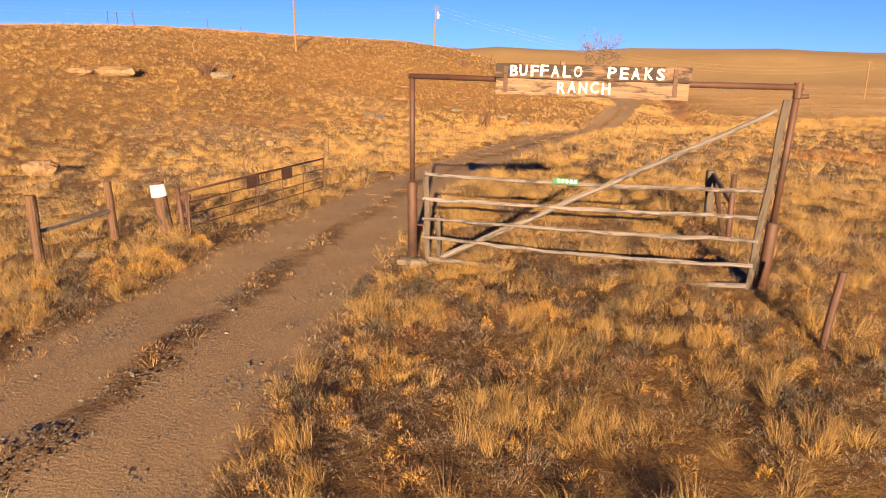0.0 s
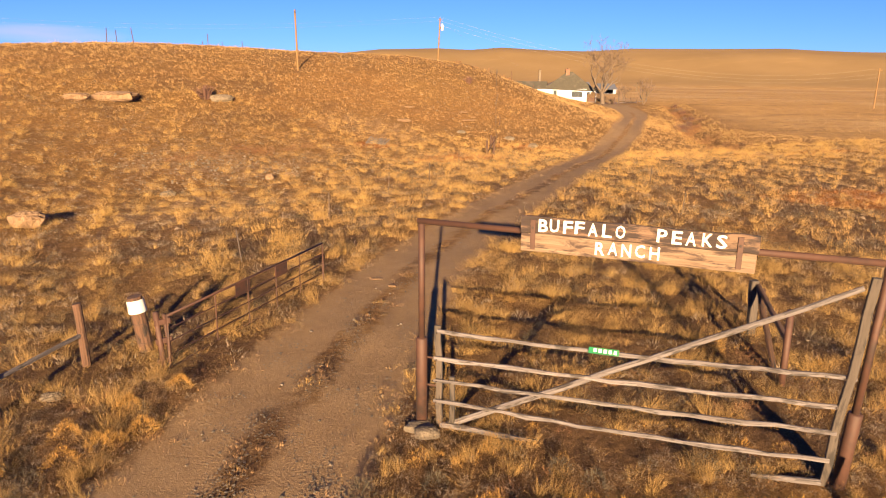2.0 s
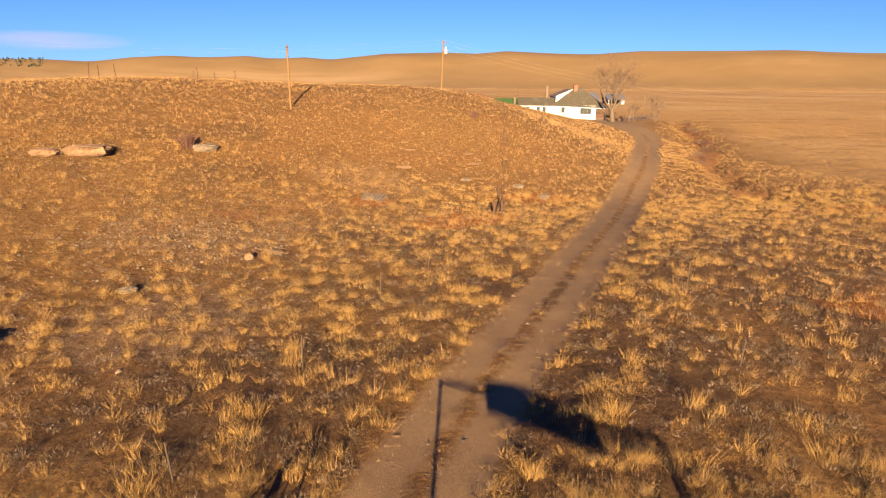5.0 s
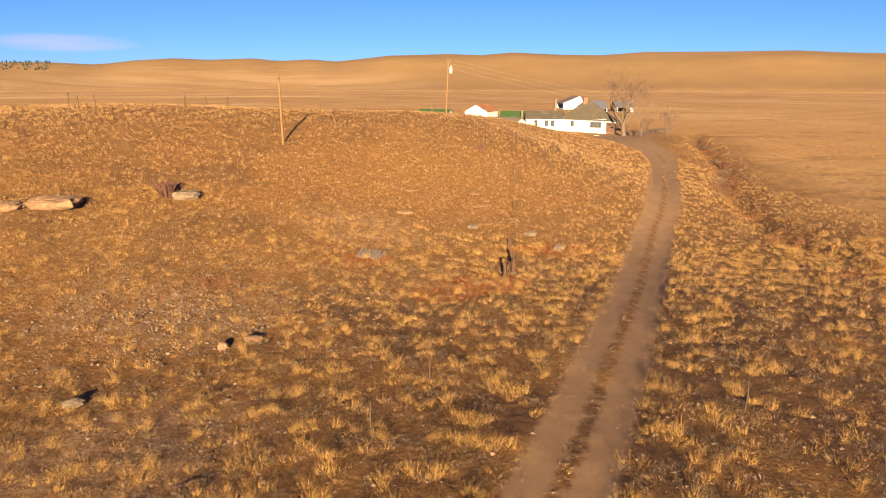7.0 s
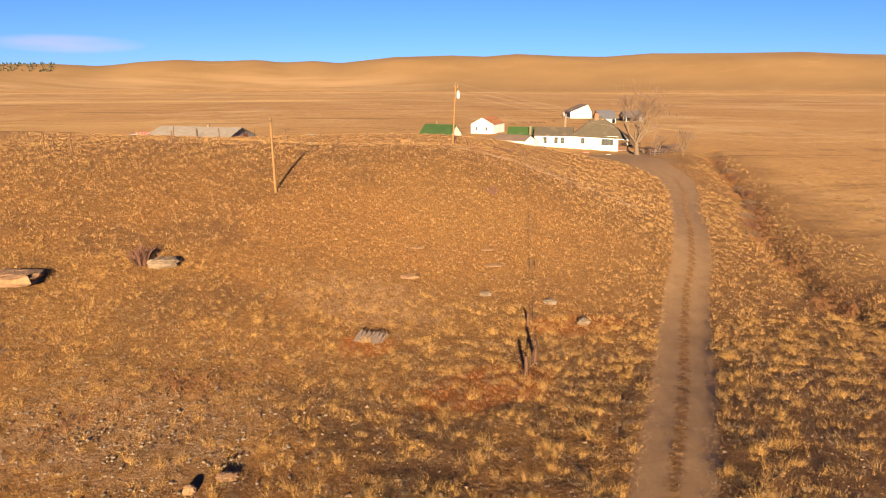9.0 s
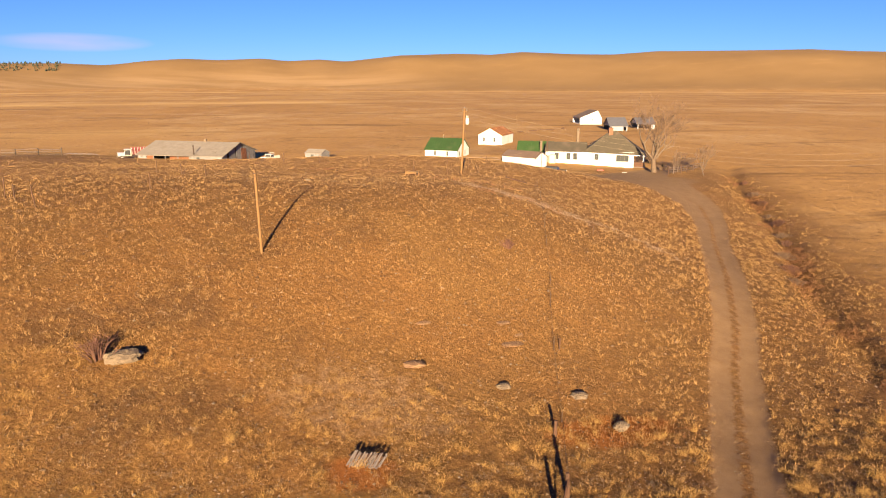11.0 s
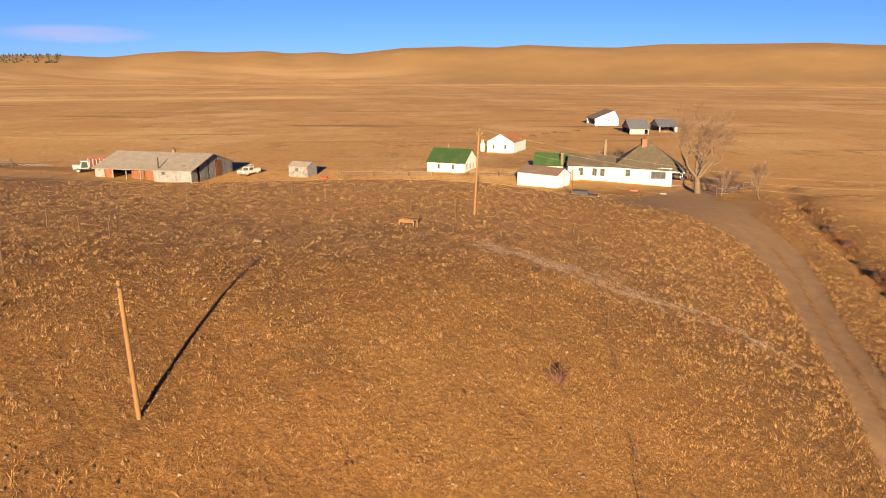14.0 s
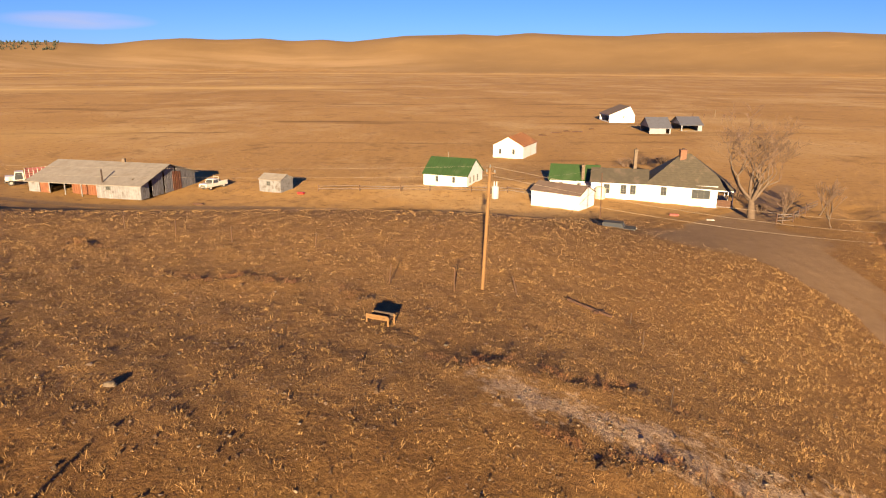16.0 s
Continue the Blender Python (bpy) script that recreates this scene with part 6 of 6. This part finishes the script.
def soil_z(x, y):
    return ground_z(x, y) + (0.07 * wave(x, y, 3, 1.3) + 0.06 * wave(x, y, 4, 3.1) + 0.03 * wave(x, y, 11, 0.8)) * (0.25 + 0.75 * (1 - track_mask(x, y)))


def blades(name, x, y, high, reach, count, wide, mat, label, seed, bend=0.5, segments=2, base=0.6, loose=0.22):
    """Tufts at x, y: each of count blades that rise close together and lean apart."""
    r = np.random.RandomState(seed)
    k = len(x) * count
    hi, rc = np.repeat(high, count) * r.uniform(0.4, 1.12, k), np.repeat(reach, count)
    q, s = r.uniform(0, 6.283, k), np.sqrt(r.uniform(0.0, 1, k))
    fx, fy = np.repeat(x, count) + np.cos(q) * s * rc * base, np.repeat(y, count) + np.sin(q) * s * rc * base
    fz = np.repeat(soil_z(x, y), count) - 0.03
    lean = np.repeat(r.normal(0, loose, (len(x), 2)), count, 0)
    tx = fx + np.cos(q) * s * rc * bend + (lean[:, 0] + r.normal(0, loose, k)) * hi
    ty = fy + np.sin(q) * s * rc * bend + (lean[:, 1] + r.normal(0, loose, k)) * hi
    a = r.uniform(0, 3.1416, k)
    wx, wy = np.cos(a) * wide * 0.5, np.sin(a) * wide * 0.5
    if segments == 2:
        mx, my, mz = fx * 0.62 + tx * 0.38, fy * 0.62 + ty * 0.38, fz + hi * 0.72
        co = np.stack([np.stack([fx - wx, fy - wy, fz], -1), np.stack([fx + wx, fy + wy, fz], -1), np.stack([mx + wx * 0.8, my + wy * 0.8, mz], -1), np.stack([mx - wx * 0.8, my - wy * 0.8, mz], -1), np.stack([tx, ty, fz + hi * 0.93], -1)], 1)
        return joined(name, co, (0, 1, 2, 0, 2, 3, 3, 2, 4), mat, label)
    co = np.stack([np.stack([fx - wx, fy - wy, fz], -1), np.stack([fx + wx, fy + wy, fz], -1), np.stack([tx, ty, fz + hi], -1)], 1)
    return joined(name, co, (0, 1, 2), mat, label)


def puffs(name, x, y, rad, high, count, leaf, mat, label, seed, cat="scrub"):
    """Low round bushes: many small leaves and twig ends scattered through an uneven dome."""
    r = np.random.RandomState(seed)
    k = len(x) * count
    q, u = r.uniform(0, 6.283, k), r.uniform(0.0, 1, k)
    lumps = 1 + 0.28 * np.sin(q * 3 + np.repeat(r.uniform(0, 6.28, len(x)), count)) * np.sqrt(1 - u * u)
    depth = r.uniform(0.45, 1.0, k) ** 0.5 * lumps
    c = np.sqrt(1 - u * u)
    px = np.repeat(x, count) + np.cos(q) * c * depth * np.repeat(rad, count)
    py = np.repeat(y, count) + np.sin(q) * c * depth * np.repeat(rad, count)
    pz = np.repeat(soil_z(x, y), count) + u * depth * np.repeat(high, count)
    mid = np.stack([px, py, pz], -1)
    out = np.stack([np.cos(q) * c, np.sin(q) * c, u + 0.5], -1) * leaf * 1.9
    side = r.normal(0, 1, (k, 3)) * leaf * 0.11
    turn = r.normal(0, 1, (k, 3)) * leaf * 0.9
    return joined(name, np.stack([mid - side, mid + side, mid + out + turn], 1), (0, 1, 2), mat, label, cat)


def chips(name, x, y, size, tall, mat, label, cat, seed):
    """Loose three-sided chips and clods of the given sizes lying at x, y."""
    q = np.random.RandomState(seed)
    base = np.stack([x, y, soil_z(x, y) - size * 0.2], -1)
    spots = np.array([(1, 0, 0.1), (-0.45, 0.85, 0.1), (-0.55, -0.75, 0.1), (0.1, 0.05, tall)])
    a = q.uniform(0, 6.283, len(x))
    turn = np.stack([np.stack([np.cos(a), -np.sin(a), 0 * a], -1), np.stack([np.sin(a), np.cos(a), 0 * a], -1), np.stack([0 * a, 0 * a, 0 * a + 1], -1)], 1)
    co = base[:, None, :] + np.einsum("kij,kpj->kpi", turn, spots[None] * q.uniform(0.6, 1.4, (len(x), 4, 3))) * size[:, None, None]
    return joined(name, co, (0, 1, 3, 1, 2, 3, 2, 0, 3), mat, label, cat)


def sprinkle(seed, count, x0, x1, y0, y1, keep):
    """Random places in a rectangle, kept with the chance that keep(x, y) gives."""
    r = np.random.RandomState(seed)
    x, y = r.uniform(x0, x1, count), r.uniform(y0, y1, count)
    ok = r.uniform(0, 1, count) < np.clip(keep(x, y), 0, 1)
    return x[ok], y[ok]


def off_track(x, y, margin=0.0):
    d = np.abs(x - road_x(y)) - road_half(y) - margin
    return smooth(0.0, 0.5, d) * (1 - blob(x, y, 33, 152, 13, 7, 0.35))


def in_sight(x, y):
    """The wedge of land in front of the entrance that the flight passes over."""
    d = np.abs(x + 1.1) - 0.72 * (y - 2.4)
    return smooth(8.5, 4.2, d) * smooth(-0.5, 2.6, y)


def vegetation():
    r = np.random.RandomState(99)

    def near(x, y):
        return in_sight(x, y) * off_track(x, y)

    # straw tufts, grey scrub, short grass and litter round the entrance
    straw_share = lambda x, y: smooth(0.25, 0.9, clumpy(x, y, 41, 1.1)) * (0.9 - 0.62 * smooth(1.3, 2.3, x - 0.25 * (y - 3)) * smooth(6.8, 5.2, y) - 0.5 * smooth(-0.1, -0.9, x) * smooth(6.6, 5.2, y)) * (1 - 0.6 * smooth(-7.3, -8.5, x - 0.05 * y))
    x, y = sprinkle(1, 2600, -9, 8, 1.5, 8.6, lambda x, y: near(x, y) * straw_share(x, y) * 0.95)
    blades("tall_grass", x, y, r.gamma(6, 0.026, len(x)) + 0.06, r.uniform(0.05, 0.15, len(x)), 110, 0.0022, straw, "tall dry straw-coloured grass tufts", 2, 1.3, 2, 0.7, 0.36)
    x, y = sprinkle(30, 9000, -18, 18, 8.6, 20, lambda x, y: near(x, y) * straw_share(x, y))
    blades("tall_grass", x, y, r.gamma(5, 0.044, len(x)) + 0.07, r.uniform(0.07, 0.19, len(x)), 56, 0.0042, straw, "dry straw-coloured grass tufts round the gates", 31, 1.2, 1, 0.7, 0.32)
    x, y = sprinkle(33, 33000, -18, 18, 0.5, 21, lambda x, y: near(x, y) * (0.2 + 0.8 * clumpy(x, y, 55, 0.9)) * smooth(0, 1, 0.3 + straw_share(x, y) + 0.2 * smooth(7, 11, y)))
    blades("short_grass", x, y, r.uniform(0.05, 0.17, len(x)), r.uniform(0.08, 0.18, len(x)), 16, 0.0048, straw, "short dry grass between the tufts", 34, 1.3, 1, 1.0, 0.34)
    x, y = sprinkle(3, 8600, -14, 13, 0.5, 11, lambda x, y: near(x, y) * (0.3 + 0.7 * clumpy(x, y, 43, 0.8)) * (1 - 0.6 * smooth(-0.1, 0.4, x) * smooth(1.6, 1.1, x)))
    puffs("sage_scrub", x, y, r.uniform(0.06, 0.20, len(x)), r.uniform(0.04, 0.15, len(x)), 104, 0.0098, sage, "low grey sage and dead scrub", 4)
    x, y = sprinkle(36, 2600, -8, 9, 2.6, 12, lambda x, y: near(x, y) * smooth(0.35, 0.9, clumpy(x, y, 57, 1.0)) * (0.25 + 0.75 * blob(x, y, -0.1, 5.8, 1.7, 1.5)))
    puffs("brown_forbs", x, y, r.uniform(0.06, 0.18, len(x)), r.uniform(0.10, 0.24, len(x)), 90, 0.014, forb, "rusty brown dead forbs among the grass", 37)
    x, y = sprinkle(4, 13000, -18, 18, 0.5, 18, near)
    blades("ground_litter", x, y, r.uniform(0.02, 0.07, len(x)), r.uniform(0.10, 0.2, len(x)), 16, 0.005, twiggy, "dry litter and stubble between the tufts", 40, 1.2, 1, 1.0, 0.3)
    # taller dark bushes that throw the deep shade; their colour is darkened to deepen it
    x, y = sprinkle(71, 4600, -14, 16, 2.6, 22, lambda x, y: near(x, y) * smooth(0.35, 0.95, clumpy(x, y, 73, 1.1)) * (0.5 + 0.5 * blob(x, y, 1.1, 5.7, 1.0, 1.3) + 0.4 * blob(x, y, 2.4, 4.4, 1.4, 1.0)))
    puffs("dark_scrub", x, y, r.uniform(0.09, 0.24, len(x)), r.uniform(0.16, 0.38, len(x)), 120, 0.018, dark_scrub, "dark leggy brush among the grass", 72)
    # dark bushes added at spots that are only shade behind other scrub
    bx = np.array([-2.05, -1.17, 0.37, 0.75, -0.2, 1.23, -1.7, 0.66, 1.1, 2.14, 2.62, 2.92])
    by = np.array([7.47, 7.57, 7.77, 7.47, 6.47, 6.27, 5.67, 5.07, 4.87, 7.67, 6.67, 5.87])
    puffs("dark_scrub", bx, by, np.linspace(0.15, 0.21, len(bx)), np.linspace(0.22, 0.30, len(bx)), 420, 0.020, dark_scrub, "dark bushes added where shade lies before the wooden gate", 79)
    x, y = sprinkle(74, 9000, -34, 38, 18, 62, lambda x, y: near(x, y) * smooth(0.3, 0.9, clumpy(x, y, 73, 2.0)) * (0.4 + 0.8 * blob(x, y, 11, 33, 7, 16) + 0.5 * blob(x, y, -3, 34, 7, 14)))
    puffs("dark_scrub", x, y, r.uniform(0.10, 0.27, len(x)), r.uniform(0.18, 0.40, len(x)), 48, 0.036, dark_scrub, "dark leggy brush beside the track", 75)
    # brush standing in for the shade of the lips; last two rows are a scrub line
    lx, ly = [], []
    for x0, x1, y0, y1, k in ((-2.5, 11, 102.4, 101.0, 46), (2.0, 10, 95.6, 95.0, 44), (-22, -12, 117.0, 116.4, 40), (-34, -29, 127.5, 125.3, 16), (-13, -7, 116.4, 113.4, 14), (-19, -10, 47.0, 53.2, 60), (-15.6, -10.5, 50.8, 53.2, 40)):
        t = r.uniform(0, 1, k)
        lx += list(x0 + (x1 - x0) * t + r.normal(0, 0.25, k))
        ly += list(y0 + (y1 - y0) * t + 0.5 * np.sin(1.1 * (x0 + (x1 - x0) * t)) + r.normal(0, 0.35, k))
    lx, ly = np.array(lx), np.array(ly)
    puffs("dark_scrub", lx, ly, r.uniform(0.12, 0.34, len(lx)), r.uniform(0.14, 0.36, len(lx)), 60, 0.045, forb, "brown brush standing in for shade along the turf lips, and a low scrub line", 76)
    # further along the track
    x, y = sprinkle(21, 30000, -44, 44, 19, 64, lambda x, y: near(x, y) * smooth(0.3, 0.85, clumpy(x, y, 41, 1.3)) * (0.95 - 0.55 * smooth(2, 8, x - road_x(y)) * smooth(54, 38, y) - 0.6 * smooth(-6, -9, x) * smooth(32, 24, y) - 0.45 * smooth(-7, -11, x) * smooth(36, 42, y)))
    blades("tall_grass", x, y, (r.gamma(5, 0.05, len(x)) + 0.10) * (0.6 + 0.6 * clumpy(x, y, 41, 1.3)), r.uniform(0.13, 0.30, len(x)), 34, 0.0085, straw_gold, "dry straw-coloured grass tufts along the track", 22, 0.9, 1, 0.7, 0.28)
    x, y = sprinkle(23, 14000, -34, 38, 10.5, 58, lambda x, y: near(x, y) * clumpy(x, y, 43, 2.0))
    puffs("sage_scrub", x, y, r.uniform(0.12, 0.34, len(x)), r.uniform(0.06, 0.17, len(x)), 30, 0.034, sage, "low grey sage and dead scrub beside the track", 24)
    x, y = sprinkle(26, 13000, -34, 38, 17, 62, near)
    blades("ground_litter", x, y, r.uniform(0.05, 0.15, len(x)), r.uniform(0.15, 0.3, len(x)), 9, 0.013, twiggy, "flattened dry litter beside the track", 42, 1.1, 1, 1.0)
    # tangled brush along the ditch
    y = r.uniform(64, 162, 900)
    x = np.interp(y, [40, 70, 92, 110, 127, 150, 175], [26, 28, 34, 41, 46, 51.5, 60]) + r.normal(0.2, 0.9, len(y))
    ok = r.uniform(0, 1, len(y)) < smooth(0.25, 0.8, clumpy(x, y, 59, 6.0))
    x, y = x[ok], y[ok]
    puffs("ditch_brush", x, y, r.uniform(0.15, 0.5, len(x)), r.uniform(0.2, 0.6, len(x)), 60, 0.06, forb, "low brown brush along the ditch", 58)
    x, y = sprinkle(60, 9000, 26, 62, 60, 165, lambda x, y: smooth(6.5, 3, np.abs(x - np.interp(y, [40, 70, 92, 110, 127, 150, 175], [26, 28, 34, 41, 46, 51.5, 60]))) * off_track(x, y) * clumpy(x, y, 61, 2.4))
    blades("ditch_grass", x, y, r.gamma(4, 0.05, len(x)) + 0.08, r.uniform(0.1, 0.3, len(x)), 9, 0.022, straw_gold, "taller dry grass on the banks of the ditch", 62, 0.7, 1, 0.9, 0.3)
    # yellow rabbitbrush, most of it along the verges and east of the track
    x, y = sprinkle(5, 1500, -16, 26, 2, 48, lambda x, y: in_sight(x, y) * off_track(x, y, 0.1) * smooth(0.4, 0.9, clumpy(x, y, 45, 3.0)) * (0.4 + 0.5 * (x > road_x(y))))
    puffs("rabbitbrush", x, y, r.uniform(0.10, 0.24, len(x)), r.uniform(0.12, 0.26, len(x)), 150, 0.015, rabbit, "yellow flowering rabbitbrush clumps", 6)
    gx = np.array([-6.1, -5.75, -5.4, -6.4, -5.9, 2.1, 0.3, -5.3, -6.9])
    gy = np.array([8.5, 8.9, 9.4, 9.2, 10.1, 5.3, 6.1, 10.7, 8.2])
    puffs("rabbitbrush", gx, gy, np.linspace(0.27, 0.18, 9), np.linspace(0.28, 0.20, 9), 1300, 0.013, rabbit, "dense yellow rabbitbrush beside the track", 7)
    x, y = sprinkle(16, 420, -2.5, 7, 2.6, 9, lambda x, y: near(x, y) * smooth(0.25, 0.8, clumpy(x, y, 46, 1.2)) * 0.9)
    puffs("rabbitbrush", x, y, r.uniform(0.05, 0.15, len(x)), r.uniform(0.08, 0.22, len(x)), 170, 0.012, rabbit, "small yellow rabbitbrush sprigs round the gate", 17)
    # verge and crown of the track
    strip = lambda x, y: np.exp(-((x - road_x(y)) / 0.26) ** 2) * smooth(0.3, 0.85, clumpy(x, y, 47, 1.6)) * 0.95 + np.exp(-((np.abs(x - road_x(y)) - road_half(y) - 0.15) / 0.35) ** 2) * 0.5
    x, y = sprinkle(8, 80000, -8, 34, 1.5, 116, strip)
    puffs("track_growth", x, y, r.uniform(0.04, 0.17, len(x)), r.uniform(0.02, 0.09, len(x)), 30, 0.020, twiggy, "sparse low growth along the track", 9)
    x, y = sprinkle(28, 40000, -8, 34, 1.5, 116, strip)
    blades("track_grass", x, y, r.uniform(0.05, 0.16, len(x)), r.uniform(0.05, 0.16, len(x)), 14, 0.008, straw, "sparse straw tufts along the track", 29, 1.0, 1)
    # short bunch grass over the knoll
    x, y = sprinkle(10, 108000, -66, 40, 46, 164, lambda x, y: off_track(x, y) * smooth(-70, -44, x - 0.1 * (y - 100)) * (0.25 + 0.75 * clumpy(x, y, 49, 2.2)) * smooth(44, 62, y) * (1 - 0.55 * smooth(3.0, 0.6, np.abs(y - chalk_y(x))) * smooth(-3, 1, x) * smooth(25, 20, x)))
    tall = 1.05 - 0.25 * smooth(84, 104, y) + 0.5 * blob(x, y, -27, 72, 18, 20) + 0.5 * smooth(9, 2, np.abs(x - road_x(y))) + 0.6 * blob(x, y, 20, 100, 7, 40, -0.25)
    blades("bunch_grass", x, y, (r.gamma(4, 0.028, len(x)) + 0.05) * tall, r.uniform(0.08, 0.22, len(x)), 7, 0.027, straw_pale, "short dry bunch grass on the knoll", 11, 0.7, 1, 0.9, 0.3)
    x, y = sprinkle(97, 95000, -44, 24, 56, 140, lambda x, y: off_track(x, y) * (0.35 + 0.65 * clumpy(x, y, 98, 1.6)) * (0.15 + 0.85 * smooth(78, 98, y)) * (1 - 0.5 * smooth(3.0, 0.6, np.abs(y - chalk_y(x))) * smooth(-3, 1, x)))
    blades("short_turf", x, y, r.uniform(0.04, 0.12, len(x)) * (1 - 0.4 * smooth(88, 106, y)), r.uniform(0.06, 0.16, len(x)), 4, 0.030, straw_pale, "short dry turf over the knoll", 99, 0.9, 1, 1.0)
    # the flat east of the track
    x, y = sprinkle(12, 64000, 10, 130, 18, 240, lambda x, y: off_track(x, y) * (0.2 + 0.8 * clumpy(x, y, 51, 2.6)) * smooth(130, 50, x) * smooth(240, 160, y) * (x - road_x(y) > 1) * np.where(y > 150, x > 62, 1))
    beyond = smooth(-4, 8, x - np.interp(y, [40, 70, 92, 110, 127, 150, 175], [26, 28, 34, 41, 46, 51.5, 60]))
    blades("field_grass", x, y, (r.gamma(4, 0.040, len(x)) + 0.06) * (1 - 0.5 * beyond), r.uniform(0.08, 0.26, len(x)), 8, 0.020, straw_pale, "dry grass on the flat beyond the track", 13, 0.6, 1, 0.9, 0.3)
    # the far plain, behind the ranch
    x, y = sprinkle(31, 110000, -420, 460, 186, 640, lambda x, y: (np.abs(x) < 0.72 * y + 20) * smooth(680, 240, y) * (0.12 + 0.88 * clumpy(x, y, 53, 14)))
    blades("plain_grass", x, y, r.uniform(0.10, 0.28, len(x)), r.uniform(0.4, 1.0, len(x)), 5, 0.12, plain_straw, "dry grass over the far plain", 32, 0.5, 1, 1.0)
    # pale chips of stone over the slopes
    x, y = sprinkle(91, 70000, -46, 34, 26, 130, lambda x, y: off_track(x, y) * (0.25 + 0.6 * smooth(0.4, 1.0, clumpy(x, y, 93, 5.0))) * in_sight(x, y) * smooth(140, 80, y))
    chips("stone_chips", x, y, np.random.RandomState(94).gamma(2.0, 0.017, len(x)) + 0.018, 0.6, stone_chip, "pale stone chips scattered in the short grass", "stones", 95)
    # russet patches
    x, y = sprinkle(14, 14000, -8, 36, 28, 68, lambda x, y: np.maximum.reduce([blob(x, y, 1.5, 52, 4.2, 2.2, 0.5), blob(x, y, 8, 61.5, 4, 1.6, 0.3), 0.8 * blob(x, y, 20, 32.5, 5.5, 2.2, 0.2), 0.6 * blob(x, y, 28.5, 53.5, 5, 1.8)]) * 0.8)
    blades("russet_grass", x, y, r.uniform(0.12, 0.3, len(x)), r.uniform(0.08, 0.24, len(x)), 9, 0.022, red_grass, "russet dry grass patches", 15, 0.5, 1)
    # gravel on the track before the entrance
    q = np.random.RandomState(61)
    gy = q.uniform(2.3, 24, 42000)
    gx = road_x(gy) + q.uniform(-2, 2, len(gy))
    keep = (np.abs(gx - road_x(gy)) < road_half(gy) + 0.35) & (q.uniform(0, 1, len(gy)) < smooth(26, 2, gy) * (0.25 + 0.75 * clumpy(gx, gy, 63, 1.1)))
    gx, gy = gx[keep], gy[keep]
    chips("gravel", gx, gy, q.gamma(2.5, 0.0045, len(gx)) + 0.004, 0.62, pebble, "loose gravel on the dirt track", "gravel", 62)
    # broken turf: small clods all over the knoll, more of them along the low lips
    x, y = sprinkle(81, 60000, -50, 30, 48, 150, lambda x, y: off_track(x, y) * (0.3 + 0.7 * clumpy(x, y, 83, 3.0)) * smooth(160, 70, y))
    for x0, x1, y0, y1 in ((-2.5, 11, 102.2, 100.8), (2.2, 9, 95.3, 94.6), (-22.5, -11, 117.0, 116.6), (-34, -29, 127.5, 125.3), (-9, -6, 114.5, 112.4), (-16, 0, 50.0, 52.5), (-19, -12, 46.5, 47.5)):
        t = q.uniform(0, 1, int((x1 - x0) * 34))
        lx = x0 + (x1 - x0) * t + q.normal(0, 0.3, len(t))
        x, y = np.append(x, lx), np.append(y, y0 + (y1 - y0) * t + 0.5 * np.sin(lx * 1.1) + q.normal(0, 0.4, len(t)))
    chips("turf_clods", x, y, q.gamma(2.2, 0.017, len(x)) + 0.018, 1.0, turf_clod, "small broken turf clods in the grass", "clods", 84)


vegetation()
